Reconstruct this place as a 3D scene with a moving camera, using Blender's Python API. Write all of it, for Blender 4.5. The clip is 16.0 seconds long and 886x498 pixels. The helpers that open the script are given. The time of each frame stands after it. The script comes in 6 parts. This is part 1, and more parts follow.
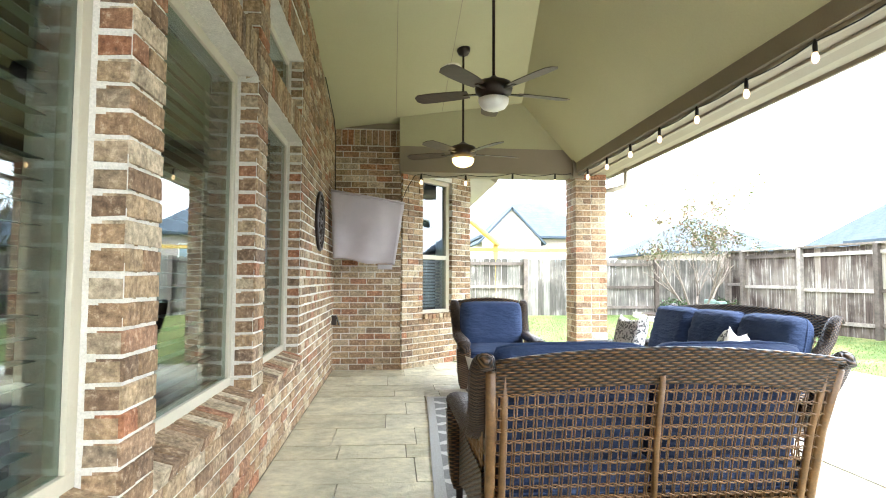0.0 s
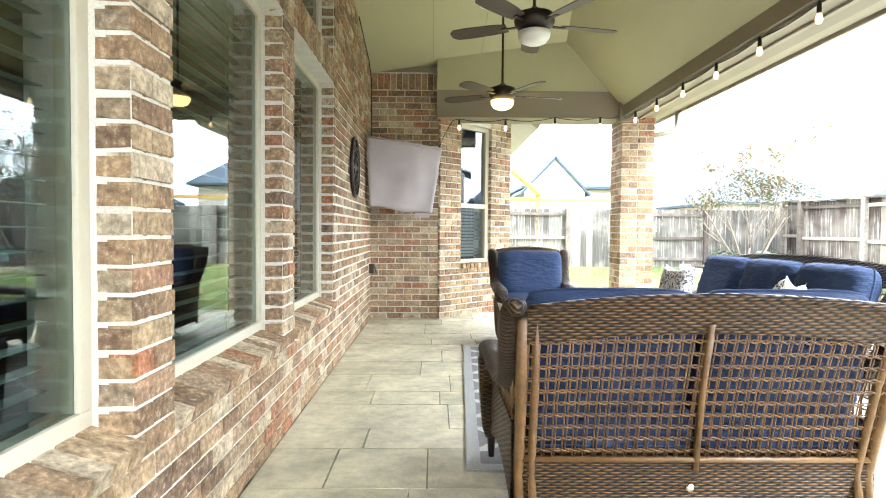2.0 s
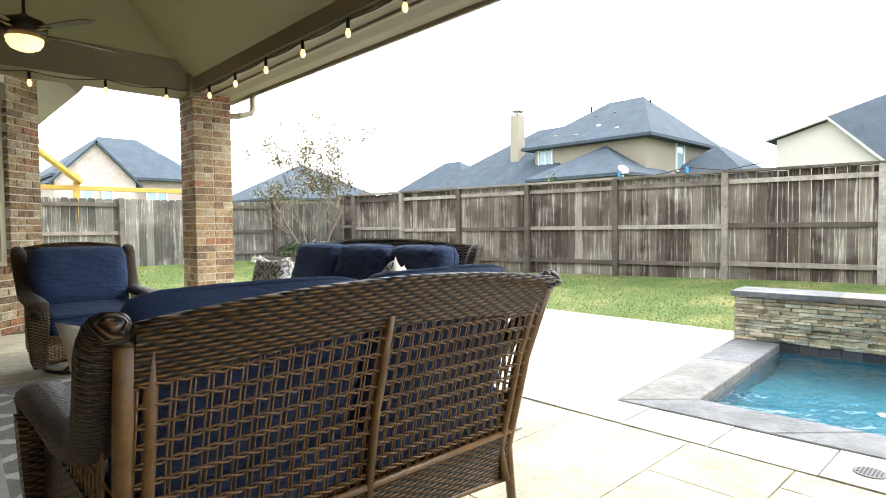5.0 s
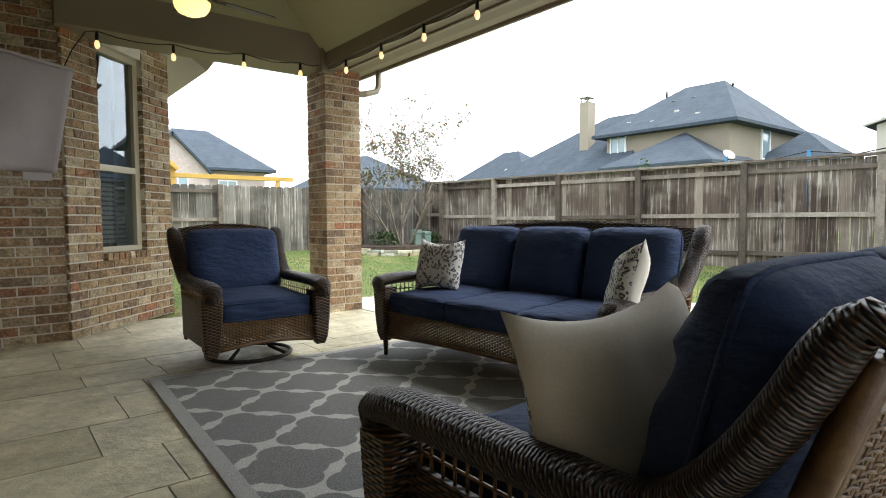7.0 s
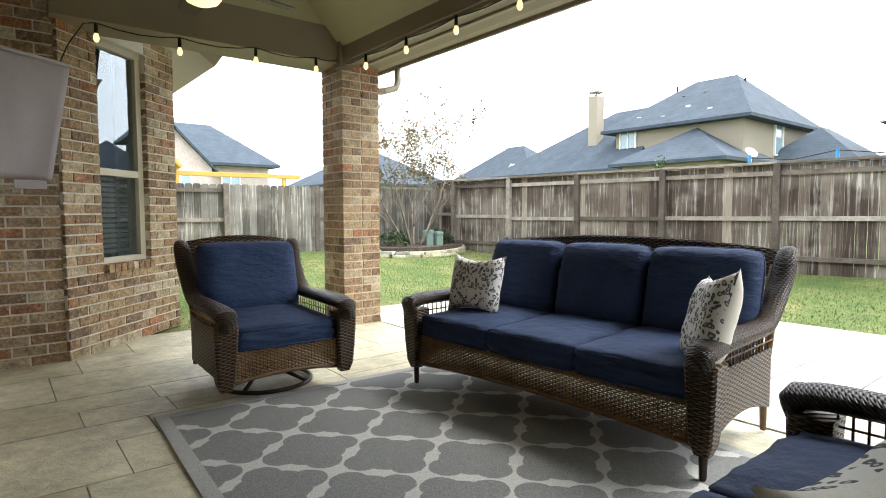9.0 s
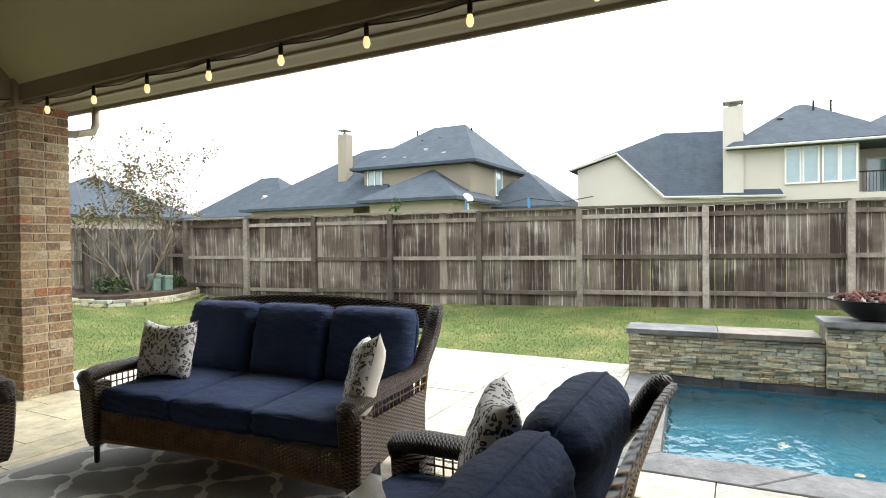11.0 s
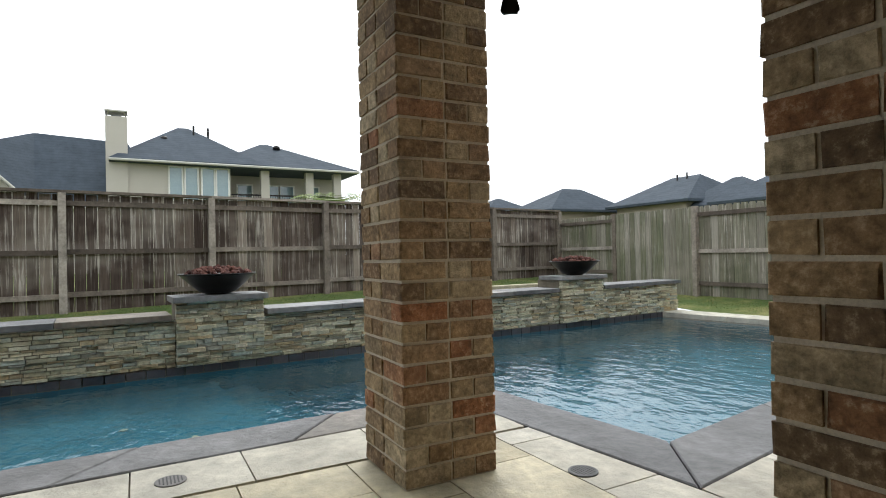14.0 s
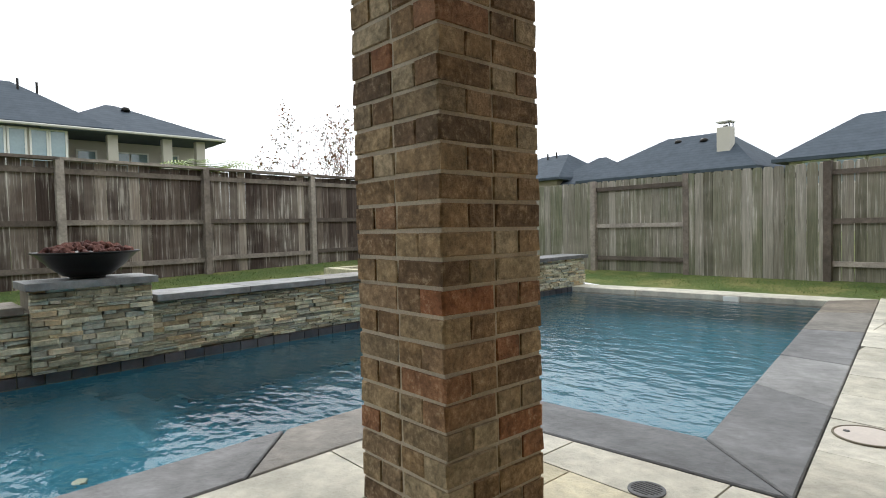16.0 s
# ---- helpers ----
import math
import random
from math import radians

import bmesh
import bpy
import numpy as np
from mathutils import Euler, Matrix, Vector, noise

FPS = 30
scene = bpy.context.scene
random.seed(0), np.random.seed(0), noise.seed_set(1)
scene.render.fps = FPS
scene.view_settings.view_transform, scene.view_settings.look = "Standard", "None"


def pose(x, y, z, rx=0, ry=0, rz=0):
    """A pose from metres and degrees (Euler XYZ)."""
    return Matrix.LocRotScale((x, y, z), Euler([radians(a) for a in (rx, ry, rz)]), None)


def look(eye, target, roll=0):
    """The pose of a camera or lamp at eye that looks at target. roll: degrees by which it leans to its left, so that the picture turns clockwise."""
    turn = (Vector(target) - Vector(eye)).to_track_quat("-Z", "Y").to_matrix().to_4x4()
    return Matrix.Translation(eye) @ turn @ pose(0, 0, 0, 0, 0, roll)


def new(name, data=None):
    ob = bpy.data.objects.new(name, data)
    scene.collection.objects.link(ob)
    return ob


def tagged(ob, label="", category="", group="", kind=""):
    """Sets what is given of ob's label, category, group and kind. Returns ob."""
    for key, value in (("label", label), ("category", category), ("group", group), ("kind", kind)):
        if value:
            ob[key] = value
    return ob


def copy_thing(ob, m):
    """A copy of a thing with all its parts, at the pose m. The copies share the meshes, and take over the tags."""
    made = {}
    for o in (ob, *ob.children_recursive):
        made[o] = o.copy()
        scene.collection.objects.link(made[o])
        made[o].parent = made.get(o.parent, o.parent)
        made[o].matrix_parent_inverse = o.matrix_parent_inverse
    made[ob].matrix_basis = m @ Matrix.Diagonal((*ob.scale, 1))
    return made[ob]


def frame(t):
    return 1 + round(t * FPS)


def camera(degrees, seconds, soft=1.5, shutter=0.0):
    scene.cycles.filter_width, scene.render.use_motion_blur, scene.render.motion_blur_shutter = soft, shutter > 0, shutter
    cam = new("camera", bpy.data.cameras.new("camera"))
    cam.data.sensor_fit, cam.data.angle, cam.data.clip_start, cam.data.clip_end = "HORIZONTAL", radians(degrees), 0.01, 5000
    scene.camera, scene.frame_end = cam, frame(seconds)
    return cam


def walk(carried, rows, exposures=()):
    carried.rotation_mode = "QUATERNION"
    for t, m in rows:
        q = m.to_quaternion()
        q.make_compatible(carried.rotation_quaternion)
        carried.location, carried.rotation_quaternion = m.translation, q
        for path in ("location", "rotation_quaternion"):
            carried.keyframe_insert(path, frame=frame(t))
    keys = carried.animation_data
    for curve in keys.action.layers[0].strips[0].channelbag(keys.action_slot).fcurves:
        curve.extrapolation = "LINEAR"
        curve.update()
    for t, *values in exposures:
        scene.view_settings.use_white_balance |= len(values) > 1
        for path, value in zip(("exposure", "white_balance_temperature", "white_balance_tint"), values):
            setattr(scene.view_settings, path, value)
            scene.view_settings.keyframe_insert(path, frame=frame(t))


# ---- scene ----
cam = camera(76.0, 16.0, soft=1.0)
PATH = [
    (0, (1.428, 1.482, 1.182), (1.603, 3.471, 1.289), 0.3),
    (0.5, (1.428, 1.477, 1.156), (1.515, 3.475, 1.158), 0.3),
    (1, (1.427, 1.475, 1.153), (1.42, 3.475, 1.112), 0.2),
    (1.5, (1.44, 1.496, 1.147), (1.399, 3.494, 1.086), 0.3),
    (2, (1.487, 1.625, 1.14), (1.516, 3.624, 1.077), 0.5),
    (2.5, (1.514, 1.748, 1.126), (1.831, 3.722, 1.069), 0.5),
    (3, (1.532, 1.81, 1.128), (2.177, 3.703, 1.072), 0.2),
    (3.5, (1.584, 1.863, 1.108), (2.549, 3.614, 1.054), 0.1),
    (4, (1.627, 1.96, 1.091), (2.961, 3.449, 1.03), -0.4),
    (6.5, (1.101, 3.066, 1.022), (2.485, 4.508, 0.94), -0.6),
    (7, (1.038, 3.329, 1.003), (2.285, 4.888, 0.897), -0.3),
    (7.5, (1.033, 3.597, 1.013), (2.248, 5.182, 0.902), -0.1),
    (8, (1.033, 3.782, 1.022), (2.244, 5.369, 0.913), -0.1),
    (8.2, (1.048, 3.824, 1.033), (2.259, 5.411, 0.919), -0.0),
    (10.5, (1.184, 3.49, 1.345), (2.767, 4.71, 1.248), -0.6),
    (11, (1.199, 3.283, 1.353), (2.969, 4.214, 1.323), -0.7),
    (11.5, (1.21, 3.141, 1.322), (3.109, 3.766, 1.345), -0.7),
    (12, (1.291, 3.055, 1.211), (3.276, 3.3, 1.244), -0.7),
    (12.5, (1.392, 3.048, 1.144), (3.381, 2.839, 1.177), -0.6),
    (13, (1.463, 3.034, 1.069), (3.37, 2.435, 1.108), -0.9),
    (13.5, (1.62, 2.972, 0.983), (3.432, 2.125, 1.009), -1.3),
    (14, (1.825, 2.912, 0.917), (3.583, 1.96, 0.936), -1.3),
    (14.5, (1.975, 2.866, 0.878), (3.691, 1.838, 0.852), -1.3),
    (15, (2.159, 2.888, 0.881), (3.738, 1.66, 0.824), -1.3),
    (15.5, (2.381, 2.95, 0.884), (3.887, 1.636, 0.816), -1.3),
    (16, (2.677, 3.039, 0.9), (4.172, 1.712, 0.826), -1.3),
]
EXPOSURES = [(0.0, 3.35, 5900, 10), (2.0, 3.6, 5900, 10), (3.0, 3.2, 6100, 10), (4.2, 2.6, 6250, 10), (6.3, 1.55, 6350, 10), (7.0, 1.62, 6300, 10),
             (8.0, 2.1, 6250, 10), (10.4, 1.7, 6450, 10), (11.5, 1.4, 6500, 10), (13.0, 0.65, 6450, 10), (16.0, 0.58, 6450, 10)]
walk(cam, [(t, look(eye, target, roll)) for t, eye, target, roll in PATH], EXPOSURES)

# ---- sky and sun: overcast day ----
world = bpy.data.worlds.new("world")
scene.world = world
world.use_nodes = True
wn, wl = world.node_tree.nodes, world.node_tree.links
sky = wn.new("ShaderNodeTexSky")
sky.sky_type, sky.sun_disc = "NISHITA", False
sky.sun_elevation, sky.sun_rotation = radians(48), radians(120)
sky.air_density, sky.dust_density, sky.ozone_density = 1.0, 6.0, 1.0
hs = wn.new("ShaderNodeHueSaturation")
hs.inputs["Saturation"].default_value = 0.12
wl.new(sky.outputs[0], hs.inputs["Color"])
cloud = wn.new("ShaderNodeMix")
cloud.data_type = "RGBA"
cloud.inputs[0].default_value, cloud.inputs[7].default_value = 0.8, (7.4, 7.8, 8.2, 1.0)
wl.new(hs.outputs[0], cloud.inputs[6])
wl.new(cloud.outputs[2], wn["Background"].inputs[0])
wn["Background"].inputs[1].default_value = 0.15
sun_data = bpy.data.lights.new("sun", "SUN")
sun_data.energy, sun_data.angle, sun_data.color = 0.8, radians(25), (1.0, 0.97, 0.92)
sun = new("sun", sun_data)
sun.matrix_world = look((20, -10, 30), (0, 0, 0))


# ---- materials ----
def mat(name, rough=0.6, metal=0.0, spec=0.5):
    m = bpy.data.materials.new(name)
    m.use_nodes = True
    b = m.node_tree.nodes["Principled BSDF"]
    b.inputs["Roughness"].default_value, b.inputs["Metallic"].default_value = rough, metal
    b.inputs["Specular IOR Level"].default_value = spec
    return m, m.node_tree.nodes, m.node_tree.links, b


def rgb(c):
    return (c[0], c[1], c[2], 1.0)


def noise_of(n, l, scale, detail=4.0, rough=0.6, stretch=None, coords="Object"):
    if coords == "World":
        tc, coords = n.new("ShaderNodeNewGeometry"), "Position"
    else:
        tc = n.new("ShaderNodeTexCoord")
    t = n.new("ShaderNodeTexNoise")
    t.inputs["Scale"].default_value, t.inputs["Detail"].default_value, t.inputs["Roughness"].default_value = scale, detail, rough
    if stretch:
        mp = n.new("ShaderNodeMapping")
        mp.inputs["Scale"].default_value = stretch
        l.new(tc.outputs[coords], mp.inputs[0])
        l.new(mp.outputs[0], t.inputs[0])
    else:
        l.new(tc.outputs[coords], t.inputs[0])
    return t.outputs["Fac"]


def ramp(n, l, fac, stops):
    r = n.new("ShaderNodeValToRGB")
    e = r.color_ramp.elements
    while len(e) < len(stops):
        e.new(0.5)
    for el, (p, c) in zip(e, stops):
        el.position, el.color = p, rgb(c)
    l.new(fac, r.inputs[0])
    return r.outputs[0]


def mix(n, l, fac, a, b, mode="MIX"):
    x = n.new("ShaderNodeMix")
    x.data_type, x.blend_type = "RGBA", mode
    for sock, v in ((x.inputs[0], fac), (x.inputs[6], a), (x.inputs[7], b)):
        if hasattr(v, "is_linked"):
            l.new(v, sock)
        else:
            sock.default_value = v if not isinstance(v, tuple) else rgb(v)
    return x.outputs[2]


def bump(n, l, b, height, strength=0.4, dist=0.01):
    k = n.new("ShaderNodeBump")
    k.inputs["Strength"].default_value, k.inputs["Distance"].default_value = strength, dist
    l.new(height, k.inputs["Height"])
    l.new(k.outputs[0], b.inputs["Normal"])


def mottled(name, stops, scale=6.0, rough=0.7, metal=0.0, fine=40.0, amount=0.25, strength=0.3, dist=0.004, stretch=None, spec=0.5, coords="Object"):
    """Two scales of variation: a broad ramp of colours and a fine grain with relief."""
    m, n, l, b = mat(name, rough, metal, spec)
    base = ramp(n, l, noise_of(n, l, scale, stretch=stretch, coords=coords), stops)
    f = noise_of(n, l, fine, 5.0, 0.7, stretch=stretch, coords=coords)
    g = ramp(n, l, f, [(0.3, (1 - amount,) * 3), (0.7, (1 + amount * 0.4,) * 3)])
    l.new(mix(n, l, 1.0, base, g, "MULTIPLY"), b.inputs["Base Color"])
    bump(n, l, b, f, strength, dist)
    return m


def per_piece(name, stops, rough=0.85, island=False, fine=60.0, amount=0.35, strength=0.6, dist=0.006, stretch=None, blotch=14.0, chalk=None, grain=0.0, spec=0.5):
    """A colour of its own for each piece, with blotches and grain."""
    m, n, l, b = mat(name, rough, 0.0, spec)
    r = n.new("ShaderNodeNewGeometry").outputs["Random Per Island"] if island else n.new("ShaderNodeObjectInfo").outputs["Random"]
    base = ramp(n, l, r, stops)
    coords = "World"
    f = noise_of(n, l, fine, 6.0, 0.7, stretch=stretch, coords=coords)
    q = noise_of(n, l, blotch, 3.0, 0.6, stretch=stretch, coords=coords)
    g = ramp(n, l, q, [(0.3, (1 - amount,) * 3), (0.7, (1.12,) * 3)])
    c = mix(n, l, 1.0, base, g, "MULTIPLY")
    if grain:
        c = mix(n, l, 1.0, c, ramp(n, l, f, [(0.32, (1 - grain,) * 3), (0.68, (1 + 0.6 * grain,) * 3)]), "MULTIPLY")
    if chalk:
        c = mix(n, l, ramp(n, l, f, [(0.55, (0, 0, 0)), (0.75, (0.75,) * 3)]), c, chalk)
    l.new(c, b.inputs["Base Color"])
    bump(n, l, b, f, strength, dist)
    return m


BRICK_STOPS = [(0.0, (0.215, 0.145, 0.09)), (0.14, (0.31, 0.195, 0.108)), (0.32, (0.40, 0.265, 0.145)), (0.5, (0.47, 0.34, 0.195)), (0.62, (0.36, 0.27, 0.17)), (0.70, (0.41, 0.175, 0.085)), (0.76, (0.37, 0.205, 0.11)), (0.82, (0.47, 0.365, 0.23)), (1.0, (0.60, 0.49, 0.33))]
M_BRICK = per_piece("brick", BRICK_STOPS, island=False, chalk=(0.58, 0.47, 0.325), fine=42, blotch=11, amount=0.42, grain=0.55, strength=1.0, dist=0.012, spec=0.25)
M_BRICK_J = per_piece("brick_joined", BRICK_STOPS, island=True, chalk=(0.58, 0.47, 0.325), fine=42, blotch=11, amount=0.42, grain=0.55, strength=1.0, dist=0.012, spec=0.25)
M_MORTAR = mottled("mortar", [(0.3, (0.60, 0.565, 0.475)), (0.7, (0.71, 0.675, 0.58))], 9, 0.95, fine=120, strength=0.5)
M_MORTAR_TAN = mottled("tan_mortar", [(0.3, (0.52, 0.45, 0.345)), (0.7, (0.63, 0.56, 0.445))], 9, 0.95, fine=120, strength=0.6)
M_TRIM = mottled("tan_paint", [(0.3, (0.27, 0.235, 0.165)), (0.7, (0.30, 0.26, 0.185))], 2, 0.6, fine=50, amount=0.06, strength=0.1)
M_BEAM = mottled("beam_paint", [(0.3, (0.20, 0.165, 0.11)), (0.7, (0.22, 0.18, 0.125))], 2, 0.55, fine=50, amount=0.06, strength=0.1)
M_CEIL = mottled("ceiling_paint", [(0.3, (0.37, 0.35, 0.20)), (0.7, (0.40, 0.375, 0.215))], 0.8, 0.6, fine=60, amount=0.05, strength=0.12)
M_FRAME = mottled("window_vinyl", [(0.3, (0.48, 0.44, 0.32)), (0.7, (0.52, 0.475, 0.35))], 3, 0.45, fine=60, amount=0.05, strength=0.05)
M_BLACK = mottled("black_metal", [(0.3, (0.012, 0.011, 0.010)), (0.7, (0.022, 0.020, 0.018))], 8, 0.4, 0.6, fine=90, amount=0.2, strength=0.1)


def canvas_material():
    """Navy outdoor canvas: a fine weave over soft creases."""
    m, n, l, b = mat("navy_canvas", 0.85, spec=0.25)
    f = noise_of(n, l, 260.0, 3.0, 0.7)
    crease = noise_of(n, l, 11.0, 3.0, 0.55, (1.0, 1.0, 2.6))
    base = ramp(n, l, noise_of(n, l, 5.0), [(0.3, (0.022, 0.038, 0.086)), (0.7, (0.032, 0.050, 0.108))])
    worn = ramp(n, l, f, [(0.3, (0.72,) * 3), (0.7, (1.14,) * 3)])
    l.new(mix(n, l, 1.0, base, worn, "MULTIPLY"), b.inputs["Base Color"])
    k = n.new("ShaderNodeMath")
    k.operation = "MULTIPLY_ADD"
    k.inputs[1].default_value = 0.03
    l.new(f, k.inputs[0])
    l.new(crease, k.inputs[2])
    bump(n, l, b, k.outputs[0], 0.4, 0.04)
    return m


M_NAVY = canvas_material()


# ---- mesh helpers ----
def obj_of(name, bm, material, parent=None, label=""):
    me = bpy.data.meshes.new(name)
    bm.to_mesh(me)
    bm.free()
    if material:
        me.materials.append(material)
    ob = new(name, me)
    if parent is not None:
        ob.parent = parent
    if label:
        ob["label"] = label
    return ob


part = obj_of


def thing(name, label, category, m=None, group="", kind=""):
    ob = new(name)
    ob.empty_display_size = 0.1
    if m is not None:
        ob.matrix_world = m
    return tagged(ob, label, category, group, kind)


def smooth(ob):
    for p in ob.data.polygons:
        p.use_smooth = True
    return ob


def box(bm, x0, y0, z0, x1, y1, z1, bevel=0.0):
    r = bmesh.ops.create_cube(bm, size=1.0)
    bmesh.ops.transform(bm, matrix=Matrix.Translation(((x0 + x1) / 2, (y0 + y1) / 2, (z0 + z1) / 2)) @ Matrix.Diagonal((abs(x1 - x0), abs(y1 - y0), abs(z1 - z0), 1)), verts=r["verts"])
    if bevel:
        bmesh.ops.bevel(bm, geom=list({e for v in r["verts"] for e in v.link_edges}), offset=bevel, segments=2, affect="EDGES", profile=0.7)
    return bm


def boxm(x0, y0, z0, x1, y1, z1, bevel=0.0):
    return box(bmesh.new(), x0, y0, z0, x1, y1, z1, bevel)


def prism(pts, z0, z1):
    """An upright prism over a polygon in plan."""
    bm = bmesh.new()
    lo = [bm.verts.new((x, y, z0)) for x, y in pts]
    hi = [bm.verts.new((x, y, z1)) for x, y in pts]
    bm.faces.new(hi)
    bm.faces.new(lo[::-1])
    for i in range(len(pts)):
        j = (i + 1) % len(pts)
        bm.faces.new((lo[i], lo[j], hi[j], hi[i]))
    bmesh.ops.recalc_face_normals(bm, faces=bm.faces)
    return bm


def tube(bm, pts, r, seg=8, closed=False):
    """A round bar along points; r may be one radius or one for each point."""
    pts = [Vector(p) for p in pts]
    rings, n = [], len(pts)
    side = None
    for i, p in enumerate(pts):
        a = pts[(i - 1) % n] if (closed or i > 0) else p
        b = pts[(i + 1) % n] if (closed or i < n - 1) else p
        d = (b - a).normalized()
        if side is None:
            side = d.orthogonal().normalized()
        side = (side - d * side.dot(d)).normalized()
        up = d.cross(side)
        rad = r[i] if isinstance(r, (list, tuple)) else r
        rings.append([bm.verts.new(p + rad * (math.cos(2 * math.pi * k / seg) * side + math.sin(2 * math.pi * k / seg) * up)) for k in range(seg)])
    for i in range(n if closed else n - 1):
        a, b = rings[i], rings[(i + 1) % n]
        for k in range(seg):
            bm.faces.new((a[k], a[(k + 1) % seg], b[(k + 1) % seg], b[k]))
    if not closed:
        bm.faces.new(rings[0][::-1])
        bm.faces.new(rings[-1])
    return bm


def lathe(profile, seg=24):
    """A turned shape: (radius, z) from one end to the other."""
    bm = bmesh.new()
    rings = [[bm.verts.new((r * math.cos(2 * math.pi * k / seg), r * math.sin(2 * math.pi * k / seg), z)) for k in range(seg)] for r, z in profile]
    for a, b in zip(rings, rings[1:]):
        for k in range(seg):
            bm.faces.new((a[k], a[(k + 1) % seg], b[(k + 1) % seg], b[k]))
    bm.faces.new(rings[0][::-1])
    bm.faces.new(rings[-1])
    bmesh.ops.remove_doubles(bm, verts=bm.verts, dist=0.0005)
    bmesh.ops.recalc_face_normals(bm, faces=bm.faces)
    return bm


def move(bm, m):
    bmesh.ops.transform(bm, matrix=m, verts=bm.verts)
    return bm



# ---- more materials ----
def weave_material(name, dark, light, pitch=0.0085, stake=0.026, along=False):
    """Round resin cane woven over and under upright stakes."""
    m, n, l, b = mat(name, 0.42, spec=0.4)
    tc = n.new("ShaderNodeTexCoord")
    sep = n.new("ShaderNodeSeparateXYZ")
    l.new(tc.outputs["Object"], sep.inputs[0])

    def math_node(op, a, c=None):
        k = n.new("ShaderNodeMath")
        k.operation = op
        for s, v in zip(k.inputs, (a, c)):
            if v is None:
                continue
            if hasattr(v, "is_linked"):
                l.new(v, s)
            else:
                s.default_value = v
        return k.outputs[0]
    u = math_node("ADD", sep.outputs[0], sep.outputs[1])
    v = math_node("ADD", sep.outputs[1], sep.outputs[2]) if along else sep.outputs[2]
    if along:
        u = math_node("SUBTRACT", sep.outputs[0], sep.outputs[2])
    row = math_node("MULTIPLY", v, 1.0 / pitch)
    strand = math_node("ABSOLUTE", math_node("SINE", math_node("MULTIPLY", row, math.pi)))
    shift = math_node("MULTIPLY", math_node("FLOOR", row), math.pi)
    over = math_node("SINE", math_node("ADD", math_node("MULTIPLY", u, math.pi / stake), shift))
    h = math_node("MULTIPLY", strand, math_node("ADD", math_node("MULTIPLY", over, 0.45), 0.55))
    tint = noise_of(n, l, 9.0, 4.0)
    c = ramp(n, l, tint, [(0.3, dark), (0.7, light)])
    # shade between strands and highlights on their crests are worked into the colour
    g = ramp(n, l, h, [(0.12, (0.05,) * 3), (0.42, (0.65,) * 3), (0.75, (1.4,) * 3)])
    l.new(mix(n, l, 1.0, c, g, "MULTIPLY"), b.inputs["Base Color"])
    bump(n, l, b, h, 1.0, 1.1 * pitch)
    return m


def rug_material():
    """Grey pile with a cream trellis of overlapping rounds."""
    m, n, l, b = mat("rug_pile", 0.95, spec=0.15)
    tc = n.new("ShaderNodeTexCoord")
    wob = n.new("ShaderNodeTexNoise")
    wob.inputs["Scale"].default_value = 30.0
    l.new(tc.outputs["Object"], wob.inputs[0])
    sep = n.new("ShaderNodeSeparateXYZ")
    l.new(tc.outputs["Object"], sep.inputs[0])

    def mn(op, a, c=None):
        k = n.new("ShaderNodeMath")
        k.operation = op
        for s, v in zip(k.inputs, (a, c)):
            if v is None:
                continue
            if hasattr(v, "is_linked"):
                l.new(v, s)
            else:
                s.default_value = v
        return k.outputs[0]
    # quatrefoils (a round with four lobes) on two offset lattices; what lies between them is the cream trellis
    ax, ay = 0.56, 0.53
    nearest = None

    def fold(v, shift, period):
        k = n.new("ShaderNodeMath")
        k.operation = "WRAP"
        l.new(mn("ADD", v, shift), k.inputs[0])
        k.inputs[1].default_value, k.inputs[2].default_value = period / 2, -period / 2
        return mn("ABSOLUTE", k.outputs[0])

    def reach(u, v, cu, cv, r):
        du, dv = mn("SUBTRACT", u, cu), mn("SUBTRACT", v, cv)
        return mn("SUBTRACT", mn("SQRT", mn("ADD", mn("MULTIPLY", du, du), mn("MULTIPLY", dv, dv))), r)
    for sx, sy in ((0.0, 0.0), (ax / 2, ay / 2)):
        u, v = fold(sep.outputs[0], sx, ax), fold(sep.outputs[1], sy, ay)
        for cu, cv, r in ((0.0, 0.0, 0.160), (0.148, 0.0, 0.082), (0.0, 0.138, 0.082)):
            d = reach(u, v, cu, cv, r)
            nearest = d if nearest is None else mn("MINIMUM", nearest, d)
    nearest = mn("ADD", nearest, mn("MULTIPLY", mn("SUBTRACT", wob.outputs["Fac"], 0.5), 0.012))
    line = ramp(n, l, mn("ADD", mn("MULTIPLY", nearest, 20.0), 0.5), [(0.50, (0, 0, 0)), (0.60, (1, 1, 1))])
    edge_x = mn("GREATER_THAN", mn("ABSOLUTE", sep.outputs[0]), 1.02)
    edge_y = mn("GREATER_THAN", mn("ABSOLUTE", sep.outputs[1]), 1.40)
    line = mix(n, l, mn("MAXIMUM", edge_x, edge_y), line, (0.55, 0.55, 0.55))
    f = noise_of(n, l, 160.0, 3.0)
    grey = ramp(n, l, f, [(0.3, (0.14, 0.14, 0.135)), (0.7, (0.27, 0.27, 0.255))])
    cream = ramp(n, l, f, [(0.3, (0.40, 0.39, 0.36)), (0.7, (0.58, 0.57, 0.53))])
    l.new(mix(n, l, line, grey, cream), b.inputs["Base Color"])
    bump(n, l, b, f, 0.8, 0.006)
    return m


